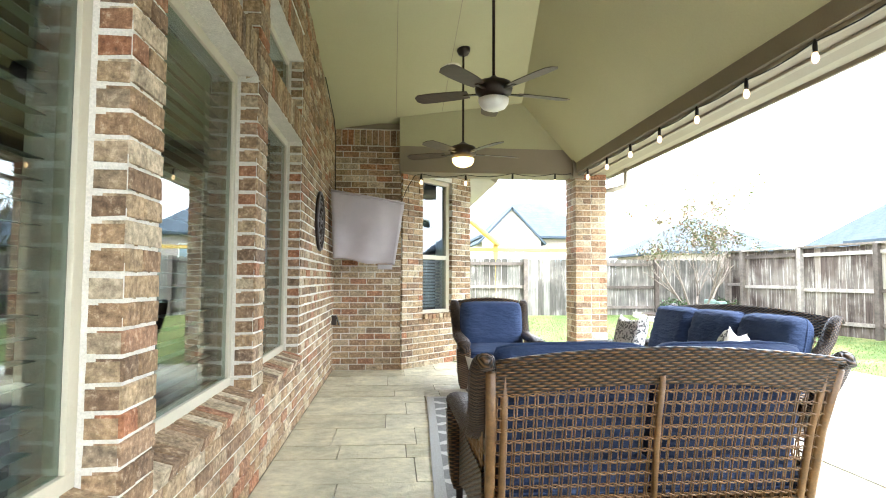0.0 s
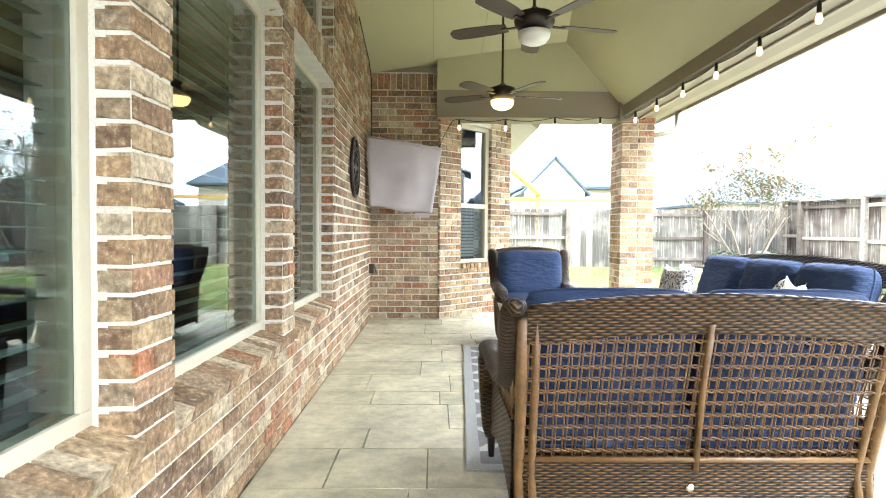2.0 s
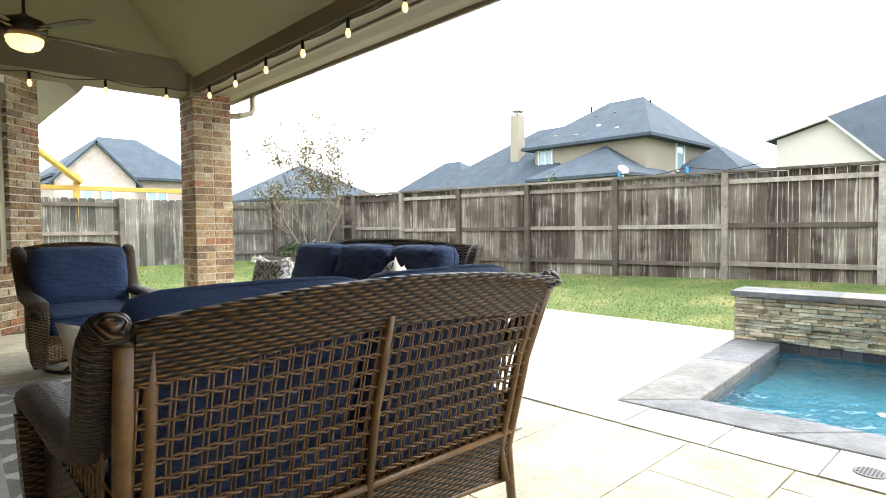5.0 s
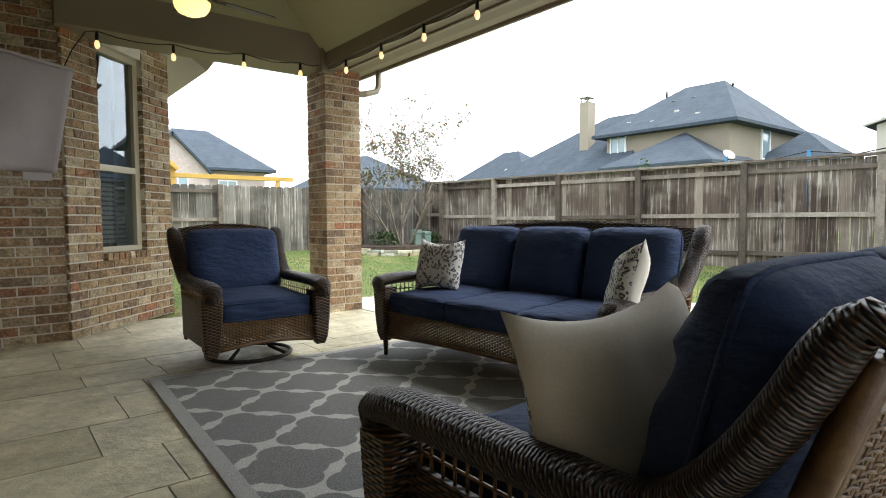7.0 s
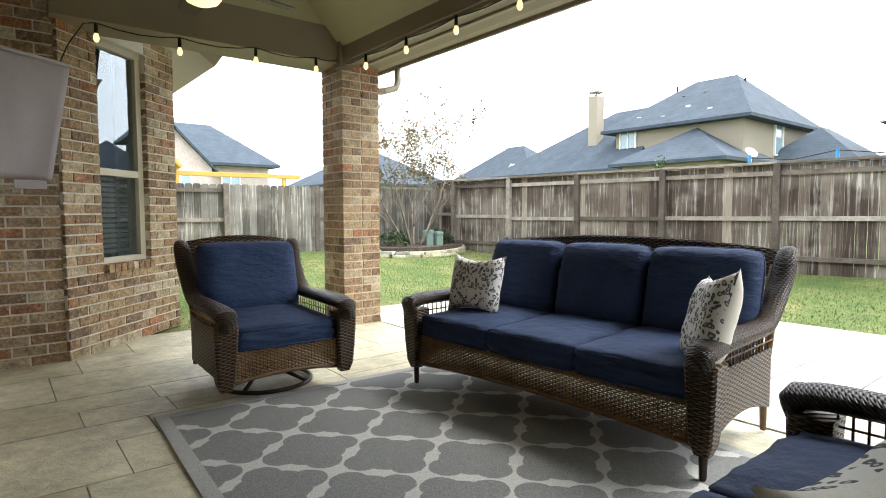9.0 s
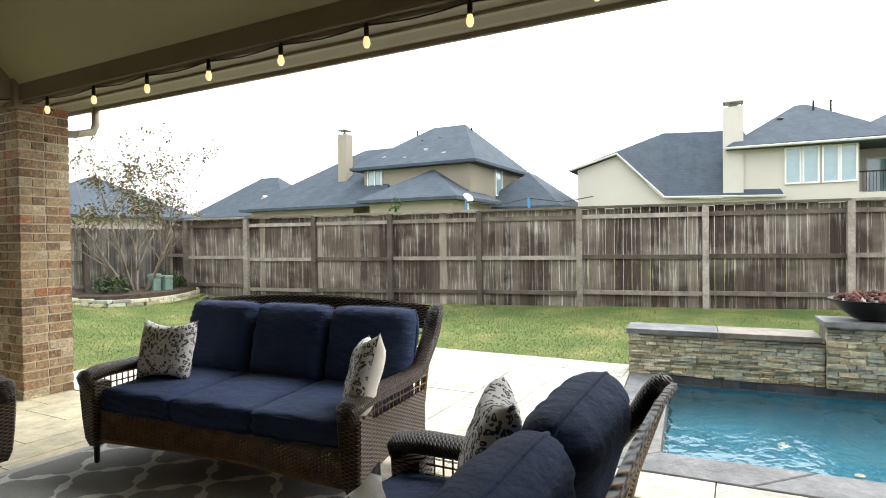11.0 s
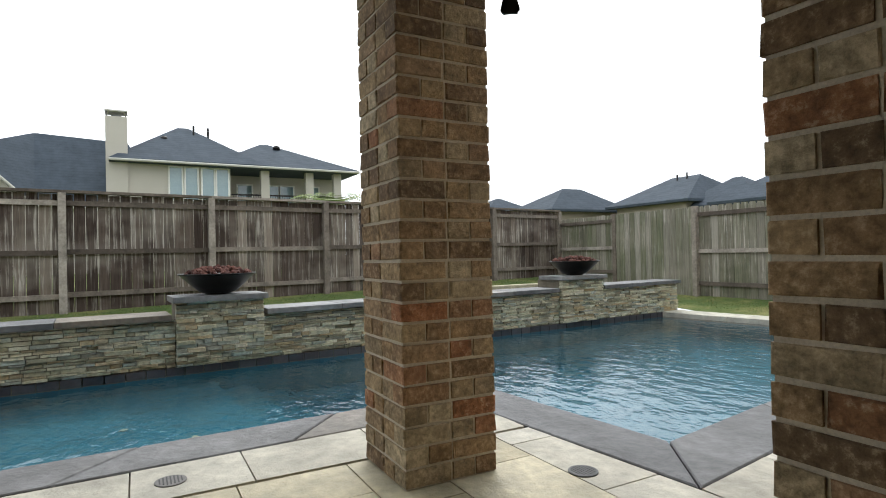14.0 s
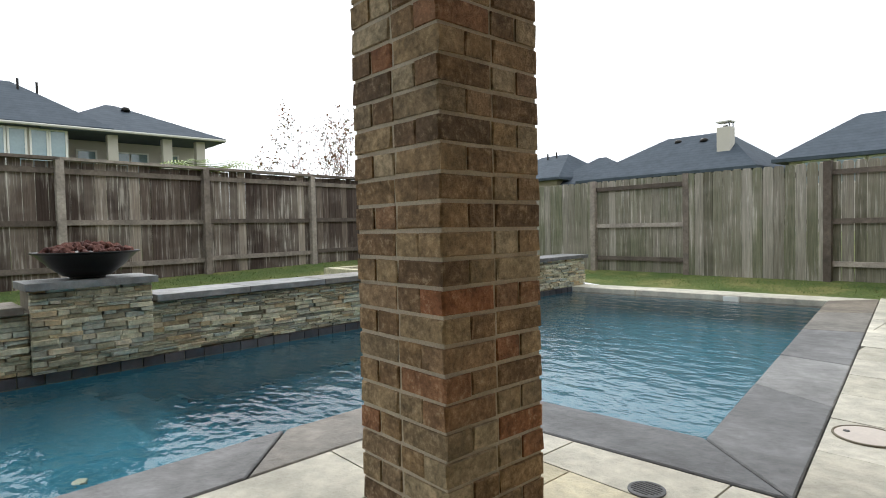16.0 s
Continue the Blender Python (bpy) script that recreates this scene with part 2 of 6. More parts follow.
def spotted_material():
    """Off-white cotton printed with dark grey spots."""
    m, n, l, b = mat("spotted_cotton", 0.9, spec=0.2)
    tc = n.new("ShaderNodeTexCoord")
    v = n.new("ShaderNodeTexVoronoi")
    v.feature = "SMOOTH_F1"
    v.inputs["Scale"].default_value = 42.0
    v.inputs["Smoothness"].default_value = 0.3
    nz = n.new("ShaderNodeTexNoise")
    nz.inputs["Scale"].default_value = 16.0
    l.new(tc.outputs["Object"], nz.inputs[0])
    l.new(mix(n, l, 0.05, tc.outputs["Object"], nz.outputs["Color"]), v.inputs["Vector"])
    ringy = ramp(n, l, v.outputs["Distance"], [(0.16, (0.42, 0.41, 0.39)), (0.24, (0.07, 0.07, 0.075)), (0.40, (0.09, 0.09, 0.09)), (0.46, (0.62, 0.60, 0.56))])
    l.new(ringy, b.inputs["Base Color"])
    bump(n, l, b, noise_of(n, l, 300.0), 0.2, 0.001)
    return m


def clear_glass(name, tint, ior=1.5, rough=0.0):
    m, n, l, b = mat(name, rough)
    b.inputs["Base Color"].default_value = rgb(tint)
    b.inputs["Transmission Weight"].default_value, b.inputs["IOR"].default_value = 1.0, ior
    return m


def water_material():
    m, n, l, b = mat("pool_water", 0.02)
    b.inputs["Base Color"].default_value = (0.80, 0.95, 0.98, 1)
    b.inputs["Transmission Weight"].default_value, b.inputs["IOR"].default_value = 1.0, 1.33
    a = noise_of(n, l, 4.6, 2.0, 0.5, (1.0, 1.7, 1.0))
    c = noise_of(n, l, 13.0, 2.0, 0.5, (1.0, 1.5, 1.0))
    k = n.new("ShaderNodeMath")
    k.operation = "MULTIPLY_ADD"
    k.inputs[1].default_value = 0.28
    l.new(c, k.inputs[0])
    l.new(a, k.inputs[2])
    bump(n, l, b, k.outputs[0], 0.5, 0.026)
    return m


def glow(name, colour, strength):
    m, n, l, b = mat(name, 0.3)
    b.inputs["Base Color"].default_value = rgb((0.9, 0.87, 0.8))
    b.inputs["Emission Color"].default_value, b.inputs["Emission Strength"].default_value = rgb(colour), strength
    return m


def shingle_material():
    m, n, l, b = mat("asphalt_shingle", 0.95)
    tc = n.new("ShaderNodeTexCoord")
    sep = n.new("ShaderNodeSeparateXYZ")
    l.new(tc.outputs["Object"], sep.inputs[0])
    k = n.new("ShaderNodeMath")
    k.operation = "MULTIPLY"
    k.inputs[1].default_value = 1 / 0.14
    l.new(sep.outputs[2], k.inputs[0])
    fr = n.new("ShaderNodeMath")
    fr.operation = "FRACT"
    l.new(k.outputs[0], fr.inputs[0])
    base = ramp(n, l, noise_of(n, l, 1.6, 6.0, 0.75), [(0.3, (0.034, 0.047, 0.062)), (0.7, (0.064, 0.083, 0.105))])
    g = ramp(n, l, fr.outputs[0], [(0.0, (0.72,) * 3), (0.25, (1.0,) * 3)])
    l.new(mix(n, l, 1.0, base, g, "MULTIPLY"), b.inputs["Base Color"])
    bump(n, l, b, fr.outputs[0], 0.4, 0.02)
    return m


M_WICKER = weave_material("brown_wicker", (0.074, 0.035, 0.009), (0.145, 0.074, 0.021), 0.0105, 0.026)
# wrapped weave in darker browns: the arms' shade is part of this colour
M_WICKER_ARM = weave_material("shaded_wicker_wrapped", (0.042, 0.021, 0.007), (0.085, 0.043, 0.014), 0.0088, 0.021, True)
M_CANE = mottled("brown_cane", [(0.3, (0.095, 0.048, 0.014)), (0.7, (0.175, 0.092, 0.029))], 14, 0.42, fine=80, amount=0.3, strength=0.3)
M_RUG = rug_material()
M_WHITE = mottled("white_trim", [(0.3, (0.70, 0.70, 0.66)), (0.7, (0.75, 0.75, 0.71))], 1, 0.6, fine=20, amount=0.04, strength=0.05)
M_SPOT = spotted_material()
M_CREAM = mottled("cream_cotton", [(0.3, (0.62, 0.585, 0.51)), (0.7, (0.70, 0.665, 0.59))], 6, 0.9, fine=200, amount=0.12, strength=0.25, dist=0.001, spec=0.2)
M_COVER = mottled("screen_cover", [(0.3, (0.41, 0.375, 0.385)), (0.7, (0.47, 0.43, 0.44))], 3, 0.75, fine=120, amount=0.1, strength=0.2, dist=0.002, spec=0.3)
M_PANE = clear_glass("window_glass", (0.58, 0.74, 0.69), 1.62)
M_PANE_BAY = clear_glass("bay_window_glass", (0.66, 0.82, 0.90), 1.8)
M_WATER = water_material()
M_BULB = glow("lit_bulb", (1.0, 0.62, 0.26), 0.42)
M_DIFF = glow("lit_diffuser", (1.0, 0.66, 0.20), 0.6)
M_DIFF_OFF = mottled("frosted_glass", [(0.3, (0.72, 0.70, 0.64)), (0.7, (0.78, 0.76, 0.70))], 4, 0.35, fine=50, amount=0.05, strength=0.05)
M_BRONZE = mottled("dark_bronze", [(0.3, (0.022, 0.016, 0.012)), (0.7, (0.04, 0.028, 0.02))], 8, 0.42, 0.5, fine=90, amount=0.2, strength=0.1)
M_BLADE = mottled("fan_blade_wood", [(0.3, (0.035, 0.022, 0.014)), (0.7, (0.06, 0.038, 0.024))], 5, 0.5, fine=30, amount=0.3, strength=0.1, stretch=(1, 8, 1))
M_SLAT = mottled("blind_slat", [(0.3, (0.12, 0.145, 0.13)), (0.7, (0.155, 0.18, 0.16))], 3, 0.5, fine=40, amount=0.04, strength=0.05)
# near-black, so the room's dimness is carried by the colour
M_ROOM = mottled("unlit_room_wall", [(0.3, (0.035, 0.035, 0.032)), (0.7, (0.05, 0.05, 0.045))], 1, 0.9)
M_GRASS = mottled("grass_ground", [(0.32, (0.065, 0.125, 0.02)), (0.5, (0.135, 0.18, 0.04)), (0.68, (0.27, 0.255, 0.085))], 1.3, 0.95, fine=38, amount=0.65, strength=0.8, dist=0.03)
# warmer tone for the slabs under the porch roof
M_CONC_PORCH = per_piece("warm_stamped_concrete", [(0.0, (0.48, 0.425, 0.275)), (0.5, (0.55, 0.495, 0.33)), (1.0, (0.61, 0.555, 0.385))], 0.55, island=False, fine=11, amount=0.34, strength=0.8, dist=0.02, blotch=3.0, grain=0.25)
M_CONC = per_piece("stamped_concrete", [(0.0, (0.48, 0.455, 0.37)), (0.5, (0.55, 0.525, 0.435)), (1.0, (0.61, 0.585, 0.495))], 0.7, island=False, fine=11, amount=0.32, strength=0.8, dist=0.02, blotch=3.0, grain=0.22)
M_JOINT = mottled("joint", [(0.3, (0.16, 0.14, 0.10)), (0.7, (0.23, 0.20, 0.15))], 6, 0.95, fine=60)
M_SLATE = per_piece("slate", [(0.0, (0.13, 0.135, 0.14)), (0.45, (0.19, 0.19, 0.19)), (0.72, (0.21, 0.195, 0.17)), (0.82, (0.235, 0.20, 0.155)), (0.9, (0.22, 0.225, 0.225)), (1.0, (0.27, 0.27, 0.265))], 0.6, island=False, fine=14, amount=0.45, strength=0.8, dist=0.015, blotch=2.6, grain=0.3)
STONE_STOPS = [(0.0, (0.30, 0.28, 0.19)), (0.2, (0.56, 0.52, 0.36)), (0.45, (0.74, 0.69, 0.50)), (0.62, (0.50, 0.53, 0.45)), (0.76, (0.36, 0.35, 0.28)), (0.86, (0.60, 0.46, 0.26)), (1.0, (0.82, 0.78, 0.63))]
M_STONE = per_piece("stacked_stone", STONE_STOPS, 0.85, fine=30, blotch=9.0, amount=0.28, strength=0.9, dist=0.015, grain=0.3)
M_STONE_J = per_piece("stacked_stone_joined", STONE_STOPS, 0.85, island=True, fine=30, blotch=9.0, amount=0.28, strength=0.9, dist=0.015, grain=0.3)
M_PLASTER = mottled("pool_plaster", [(0.3, (0.022, 0.15, 0.215)), (0.7, (0.032, 0.185, 0.255))], 1.5, 0.8, fine=30, amount=0.12)
M_TILE = per_piece("waterline_tile", [(0.0, (0.045, 0.045, 0.055)), (1.0, (0.10, 0.095, 0.10))], 0.3, fine=30, amount=0.3, strength=0.3)


def fence_material(name, stops):
    m, n, l, b = mat(name, 0.92, spec=0.2)
    r = n.new("ShaderNodeObjectInfo").outputs["Random"]
    base = ramp(n, l, r, stops)
    f = noise_of(n, l, 5.0, 6.0, 0.7, (11, 11, 0.5), "World")
    broad = noise_of(n, l, 1.0, 3.0, 0.6, (0.9, 0.9, 1.3), "World")
    streak = noise_of(n, l, 1.0, 5.0, 0.7, (26, 26, 1.1), "World")
    c = mix(n, l, 1.0, base, ramp(n, l, f, [(0.32, (0.62,) * 3), (0.66, (1.25,) * 3)]), "MULTIPLY")
    worn = mix(n, l, 1.0, ramp(n, l, broad, [(0.38, (0.08,) * 3), (0.62, (1, 1, 1))]), ramp(n, l, streak, [(0.53, (0, 0, 0)), (0.64, (0.85,) * 3)]), "MULTIPLY")
    c = mix(n, l, ramp(n, l, broad, [(0.46, (0, 0, 0)), (0.66, (0.45,) * 3)]), c, (0.36, 0.32, 0.27))
    c = mix(n, l, worn, c, (0.58, 0.54, 0.475))
    l.new(c, b.inputs["Base Color"])
    bump(n, l, b, f, 0.5, 0.006)
    return m


M_FENCE = fence_material("weathered_cedar", [(0.0, (0.048, 0.034, 0.028)), (0.5, (0.085, 0.063, 0.052)), (0.8, (0.135, 0.106, 0.086)), (0.93, (0.22, 0.18, 0.145)), (1.0, (0.42, 0.36, 0.30))])
M_RAIL = per_piece("weathered_rail", [(0.0, (0.10, 0.078, 0.062)), (0.45, (0.20, 0.165, 0.135)), (0.75, (0.32, 0.275, 0.23)), (1.0, (0.46, 0.41, 0.355))], 0.92, fine=25, blotch=4, amount=0.4, grain=0.3, strength=0.5)
M_FENCE_PALE = fence_material("pale_weathered_cedar", [(0.0, (0.13, 0.124, 0.09)), (0.35, (0.17, 0.175, 0.115)), (0.7, (0.215, 0.20, 0.16)), (1.0, (0.33, 0.31, 0.26))])


# ---- the plan ----
WX = 0.66            # face of the house wall
END_Y = 8.96         # face of the end wall
BEAM_Z = 2.60
COL = 0.425
WINDOWS = [(1.89, 3.20), (3.43, 4.74), (4.97, 6.28)]


def lawn_z(x, y):
    d = max(x - 7.5, y - 9.7, -4.4 - y, 0.0)
    return -0.04 + min(0.085 * d, 0.46) + 0.012 * noise.noise((x * 0.7, y * 0.7, 0))


def make_lawn():
    near = [i * 0.5 for i in range(-10, 42)]
    xs = [-400, -150, -60, -20] + [v for v in near if -5 <= v <= 14] + [20, 30, 60, 150, 400]
    ys = sorted({-400, -150, -60, -20, -10, -7, -6.5, -6, -5.5, 26, 40, 90, 200, 400} | {v for v in near if v >= -5})
    bm = bmesh.new()
    grid = [[bm.verts.new((x, y, lawn_z(x, y))) for x in xs] for y in ys]
    for j in range(len(ys) - 1):
        for i in range(len(xs) - 1):
            if -4.5 <= ys[j] and ys[j + 1] <= 4.0 and -4 <= xs[i] and xs[i + 1] <= (8.0 if ys[j + 1] <= -2.0 else 7.5):
                continue
            bm.faces.new((grid[j][i], grid[j][i + 1], grid[j + 1][i + 1], grid[j + 1][i]))
    return tagged(smooth(obj_of("ground", bm, M_GRASS)), "short green and straw lawn", "lawn", kind="structure")


make_lawn()


def make_grass():
    """Short blades of lawn in front of the fences."""
    rng = np.random.default_rng(3)
    v, f = [], []
    for x0, x1, y0, y1, per in ((7.5, 11.6, 4.4, 14.3, 900), (2.4, 7.5, 9.65, 14.3, 750), (8.1, 12.0, -5.6, 4.4, 350), (3.0, 8.1, -5.6, -4.8, 500)):
        n = int((x1 - x0) * (y1 - y0) * per)
        for x, y, a, h, w in zip(rng.uniform(x0, x1, n), rng.uniform(y0, y1, n), rng.uniform(0, 6.28, n), rng.uniform(0.012, 0.034, n), rng.uniform(0.004, 0.008, n)):
            if x > 11.35 - 0.14 * y:
                continue
            z = lawn_z(x, y) - 0.004
            c, s = math.cos(a), math.sin(a)
            k = len(v)
            v += [(x - w * c, y - w * s, z), (x + w * c, y + w * s, z), (x + 0.6 * h * s, y - 0.6 * h * c, z + h)]
            f.append((k, k + 1, k + 2))
    me = bpy.data.meshes.new("grass")
    me.from_pydata(v, [], f)
    me.materials.append(per_piece("grass_blade", [(0.0, (0.075, 0.145, 0.024)), (0.5, (0.15, 0.21, 0.05)), (0.8, (0.22, 0.245, 0.075)), (1.0, (0.31, 0.29, 0.11))], 0.8, island=True, fine=3, blotch=0.9, amount=0.45, strength=0.0))
    tagged(new("grass", me), "short lawn grass, green with straw patches", "grass", kind="stuff")


make_grass()

POOL = [(4.97, 3.74), (7.10, 3.90), (7.62, -3.85), (4.53, -4.25), (3.70, 0.70), (5.12, 0.82)]
RIM = [(4.62, 4.08), (7.20, 4.28), (7.75, -4.25), (4.15, -4.70), (3.28, 1.03), (4.74, 1.15)]


def ring_slab(outer, inner, z0, z1, closed=True):
    bm = bmesh.new()
    n = len(outer)
    q = [[bm.verts.new((x, y, z)) for x, y in loop] for loop, z in ((outer, z1), (inner, z1), (outer, z0), (inner, z0))]
    for i in range(n):
        j = (i + 1) % n
        bm.faces.new((q[0][i], q[0][j], q[1][j], q[1][i]))
        bm.faces.new((q[2][i], q[3][i], q[3][j], q[2][j]))
        bm.faces.new((q[0][i], q[2][i], q[2][j], q[0][j]))
        bm.faces.new((q[1][i], q[1][j], q[3][j], q[3][i]))
    bmesh.ops.recalc_face_normals(bm, faces=bm.faces)
    return bm


def lerp2(a, b, t):
    return (a[0] + (b[0] - a[0]) * t, a[1] + (b[1] - a[1]) * t)


def inset(poly, d):
    """The polygon drawn in by d towards its middle."""
    cx, cy = sum(p[0] for p in poly) / len(poly), sum(p[1] for p in poly) / len(poly)
    out = []
    for x, y in poly:
        k = math.hypot(cx - x, cy - y)
        out.append((x + (cx - x) / k * d, y + (cy - y) / k * d))
    return out


# pool shell, shelf, water and coping
pool = thing("pool", "plastered swimming pool with blue rippled water", "pool", kind="structure")
part("shell", ring_slab(inset(POOL, -0.2), POOL, -1.5, -0.125), M_PLASTER, pool)
part("floor", prism(POOL, -1.55, -1.30), M_PLASTER, pool)
part("shelf", prism([(4.97, 3.73), (7.09, 3.88), (7.20, 2.30), (5.05, 2.15)], -1.30, -0.52), M_PLASTER, pool)
part("step", prism([(5.05, 2.15), (7.20, 2.30), (7.22, 2.0), (5.07, 1.85)], -1.30, -0.78), M_PLASTER, pool)
part("step", prism([(5.07, 1.85), (7.22, 2.0), (7.24, 1.7), (5.09, 1.55)], -1.30, -1.04), M_PLASTER, pool)
bm = bmesh.new()
bm.faces.new([bm.verts.new((x, y, -0.058)) for x, y in POOL[::-1]])
water = part("water", bm, M_WATER, pool, "blue rippled water")
water.visible_shadow = False
for jx, jy in ((5.45, 3.1), (6.1, 3.0), (5.7, 2.6)):
    part("jet", move(lathe([(0.03, 0.0), (0.03, 0.012), (0.018, 0.012), (0.0, 0.008)], 12), Matrix.Translation((jx, jy, -0.52))), M_FRAME, pool)
part("skimmer", boxm(5.40, -4.155, -0.13, 5.58, -4.10, -0.012), M_WHITE, pool, "white skimmer opening")

coping = thing("coping", "grey slate slabs laid round the pool", "coping", kind="structure")
for i in (0, 2, 3, 4, 5):
    j = (i + 1) % 6
    length = math.dist(RIM[i], RIM[j])
    k = max(1, round(length / 1.15))
    cuts = [0.0] + [(q + random.uniform(-0.18, 0.18)) / k for q in range(1, k)] + [1.0]
    for a, b in zip(cuts, cuts[1:]):
        g = 0.006 / length
        quad = [lerp2(RIM[i], RIM[j], a + g), lerp2(RIM[i], RIM[j], b - g), lerp2(POOL[i], POOL[j], b - g), lerp2(POOL[i], POOL[j], a + g)]
        s = prism(quad, -0.10, 0.004 + random.uniform(-0.002, 0.002))
        bmesh.ops.bevel(s, geom=s.edges, offset=0.006, segments=1, affect="EDGES")
        part("slab", s, M_CONC if i == 2 else M_SLATE, coping)
part("bed", ring_slab(inset(RIM, 0.01), inset(POOL, -0.015), -0.24, -0.10), M_JOINT, coping)

# dark tiles along the waterline on the other sides
for i in (2, 3, 4, 5, 0):
    if i == 0:
        p, q = POOL[0], POOL[1]
    else:
        p, q = POOL[i], POOL[(i + 1) % 6]
    length = math.dist(p, q)
    k = round(length / 0.15)
    ang = math.degrees(math.atan2(q[1] - p[1], q[0] - p[0]))
    for a in range(k):
        c = lerp2(p, q, (a + 0.5) / k)
        part("waterline_tile", move(boxm(-length / k / 2 + 0.002, -0.006, -0.24, length / k / 2 - 0.002, 0.006, -0.105, 0.003), pose(c[0], c[1], 0, 0, 0, ang)), M_TILE, pool)

# ---- paving: stamped slabs with narrow joints ----
paving = thing("pavement", "cream stamped concrete paving with dark joints", "paving", kind="structure")
part("bed", prism([(-0.2, -2.0), (-0.2, 9.62), (7.48, 9.62), (7.48, 4.30), (7.20, 4.28), (4.62, 4.08), (4.74, 1.15), (3.28, 1.03), (4.0, -4.0), (4.15, -4.70), (-0.2, -5.2)], -0.25, -0.02), M_JOINT, paving)


def clip_poly(poly, a, b, c):
    """What is left of a polygon where a*x + b*y <= c."""
    out = []
    for p, q in zip(poly, poly[1:] + poly[:1]):
        dp, dq = a * p[0] + b * p[1] - c, a * q[0] + b * q[1] - c
        if dp <= 0:
            out.append(p)
        if dp * dq < 0:
            t = dp / (dp - dq)
            out.append((p[0] + (q[0] - p[0]) * t, p[1] + (q[1] - p[1]) * t))
    return out


def half_plane(p, q):
    """The side to the left of p -> q."""
    dx, dy = q[0] - p[0], q[1] - p[1]
    return dy, -dx, dy * p[0] - dx * p[1]


def lay_slabs(x0, y0, x1, y1, cuts=(), gap=0.007, mtl=None):
    y = y0
    while y < y1 - 0.05:
        h = min(random.choice((0.30, 0.46, 0.46, 0.61)), y1 - y)
        if y1 - y - h < 0.2:
            h = y1 - y
        x = x0 - random.choice((0.0, 0.12, 0.2, 0.3))
        while x < x1:
            w = random.choice((0.46, 0.61, 0.61, 0.92, 1.1))
            if x1 - x - w < 0.14:
                w = x1 - x + 0.001
            poly = [(max(x, x0) + gap / 2, y + gap / 2), (min(x + w, x1) - gap / 2, y + gap / 2), (min(x + w, x1) - gap / 2, y + h - gap / 2), (max(x, x0) + gap / 2, y + h - gap / 2)]
            x += w
            if poly[1][0] - poly[0][0] < 0.04:
                continue
            for c in cuts:
                poly = clip_poly(poly, *c)
                if len(poly) < 3:
                    break
            if len(poly) < 3 or max(p[0] for p in poly) - min(p[0] for p in poly) < 0.03:
                continue
            part("slab", prism(poly, -0.10, random.uniform(-0.0015, 0.0015)), mtl or M_CONC, paving)
        y += h


lay_slabs(WX, 1.35, 4.25, 9.62, mtl=M_CONC_PORCH)
lay_slabs(4.268, 4.32, 7.48, 9.62)
lay_slabs(4.268, 1.12, 4.80, 4.32, [half_plane((4.73, 1.15), (4.61, 4.08))])
lay_slabs(4.5, 4.05, 7.48, 4.32, [half_plane((4.60, 4.09), (7.20, 4.29))])
lay_slabs(-0.2, -5.0, 4.25, 1.03, [half_plane((4.143, -4.70), (3.273, 1.03))])
lay_slabs(-0.2, 1.03, 4.25, 1.35, [half_plane((3.27, 1.037), (4.74, 1.157))])



# ---- brickwork ----
COURSE, BRICK_L, JOINT = 0.0795, 0.203, 0.013


def brick_meshes():
    """Six worn bricks of unit size; the face looks towards +y."""
    out = []
    for k in range(6):
        bm = boxm(-0.5, -0.5, -0.5, 0.5, 0.5, 0.5)
        front = [e for e in bm.edges if all(v.co.y > 0.4 for v in e.verts)]
        bmesh.ops.bevel(bm, geom=front, offset=0.035, segments=1, affect="EDGES")
        for v in bm.verts:
            if v.co.y > 0.3:
                v.co.x += random.uniform(-0.012, 0.012)
                v.co.z += random.uniform(-0.035, 0.035)
                v.co.y += random.uniform(-0.05, 0.03)
        me = bpy.data.meshes.new("brick")
        bm.to_mesh(me)
        bm.free()
        me.materials.append(M_BRICK)
        out.append(me)
    return out


BRICKS = brick_meshes()


def put_brick(parent, centre, u, nrm, w, h, d):
    """One brick: w along u, h up, d into the wall."""
    ob = new("brick", random.choice(BRICKS))
    ob.parent = parent
    m = Matrix((u, nrm, (0, 0, 1))).transposed().to_4x4()
    ob.matrix_local = Matrix.Translation(centre) @ m @ Matrix.Diagonal((w, d, h, 1))


def joined_bricks(parent, rows, name="brickwork"):
    v, f = [], []
    for c, u, nrm, w, h, d in rows:
        c, u, nrm, z = Vector(c), Vector(u), Vector(nrm), Vector((0, 0, 1))
        k = len(v)
        e = 0.004
        jit = [random.uniform(-0.003, 0.003) for _ in range(8)]
        for i, (a, b) in enumerate(((-1, -1), (1, -1), (1, 1), (-1, 1))):
            v.append(c + u * a * w / 2 + z * b * h / 2 - nrm * d / 2)
        for i, (a, b) in enumerate(((-1, -1), (1, -1), (1, 1), (-1, 1))):
            v.append(c + u * a * (w / 2 - e) + z * b * (h / 2 - e + jit[i]) + nrm * (d / 2 + jit[i + 4]))
        f += [(k + 4, k + 5, k + 6, k + 7), (k, k + 1, k + 5, k + 4), (k + 1, k + 2, k + 6, k + 5), (k + 2, k + 3, k + 7, k + 6), (k + 3, k, k + 4, k + 7)]
    me = bpy.data.meshes.new(name)
    me.from_pydata([tuple(p) for p in v], [], f)
    me.materials.append(M_BRICK_J)
    ob = new(name, me)
    ob.parent = parent
    return tagged(ob, kind="stuff")


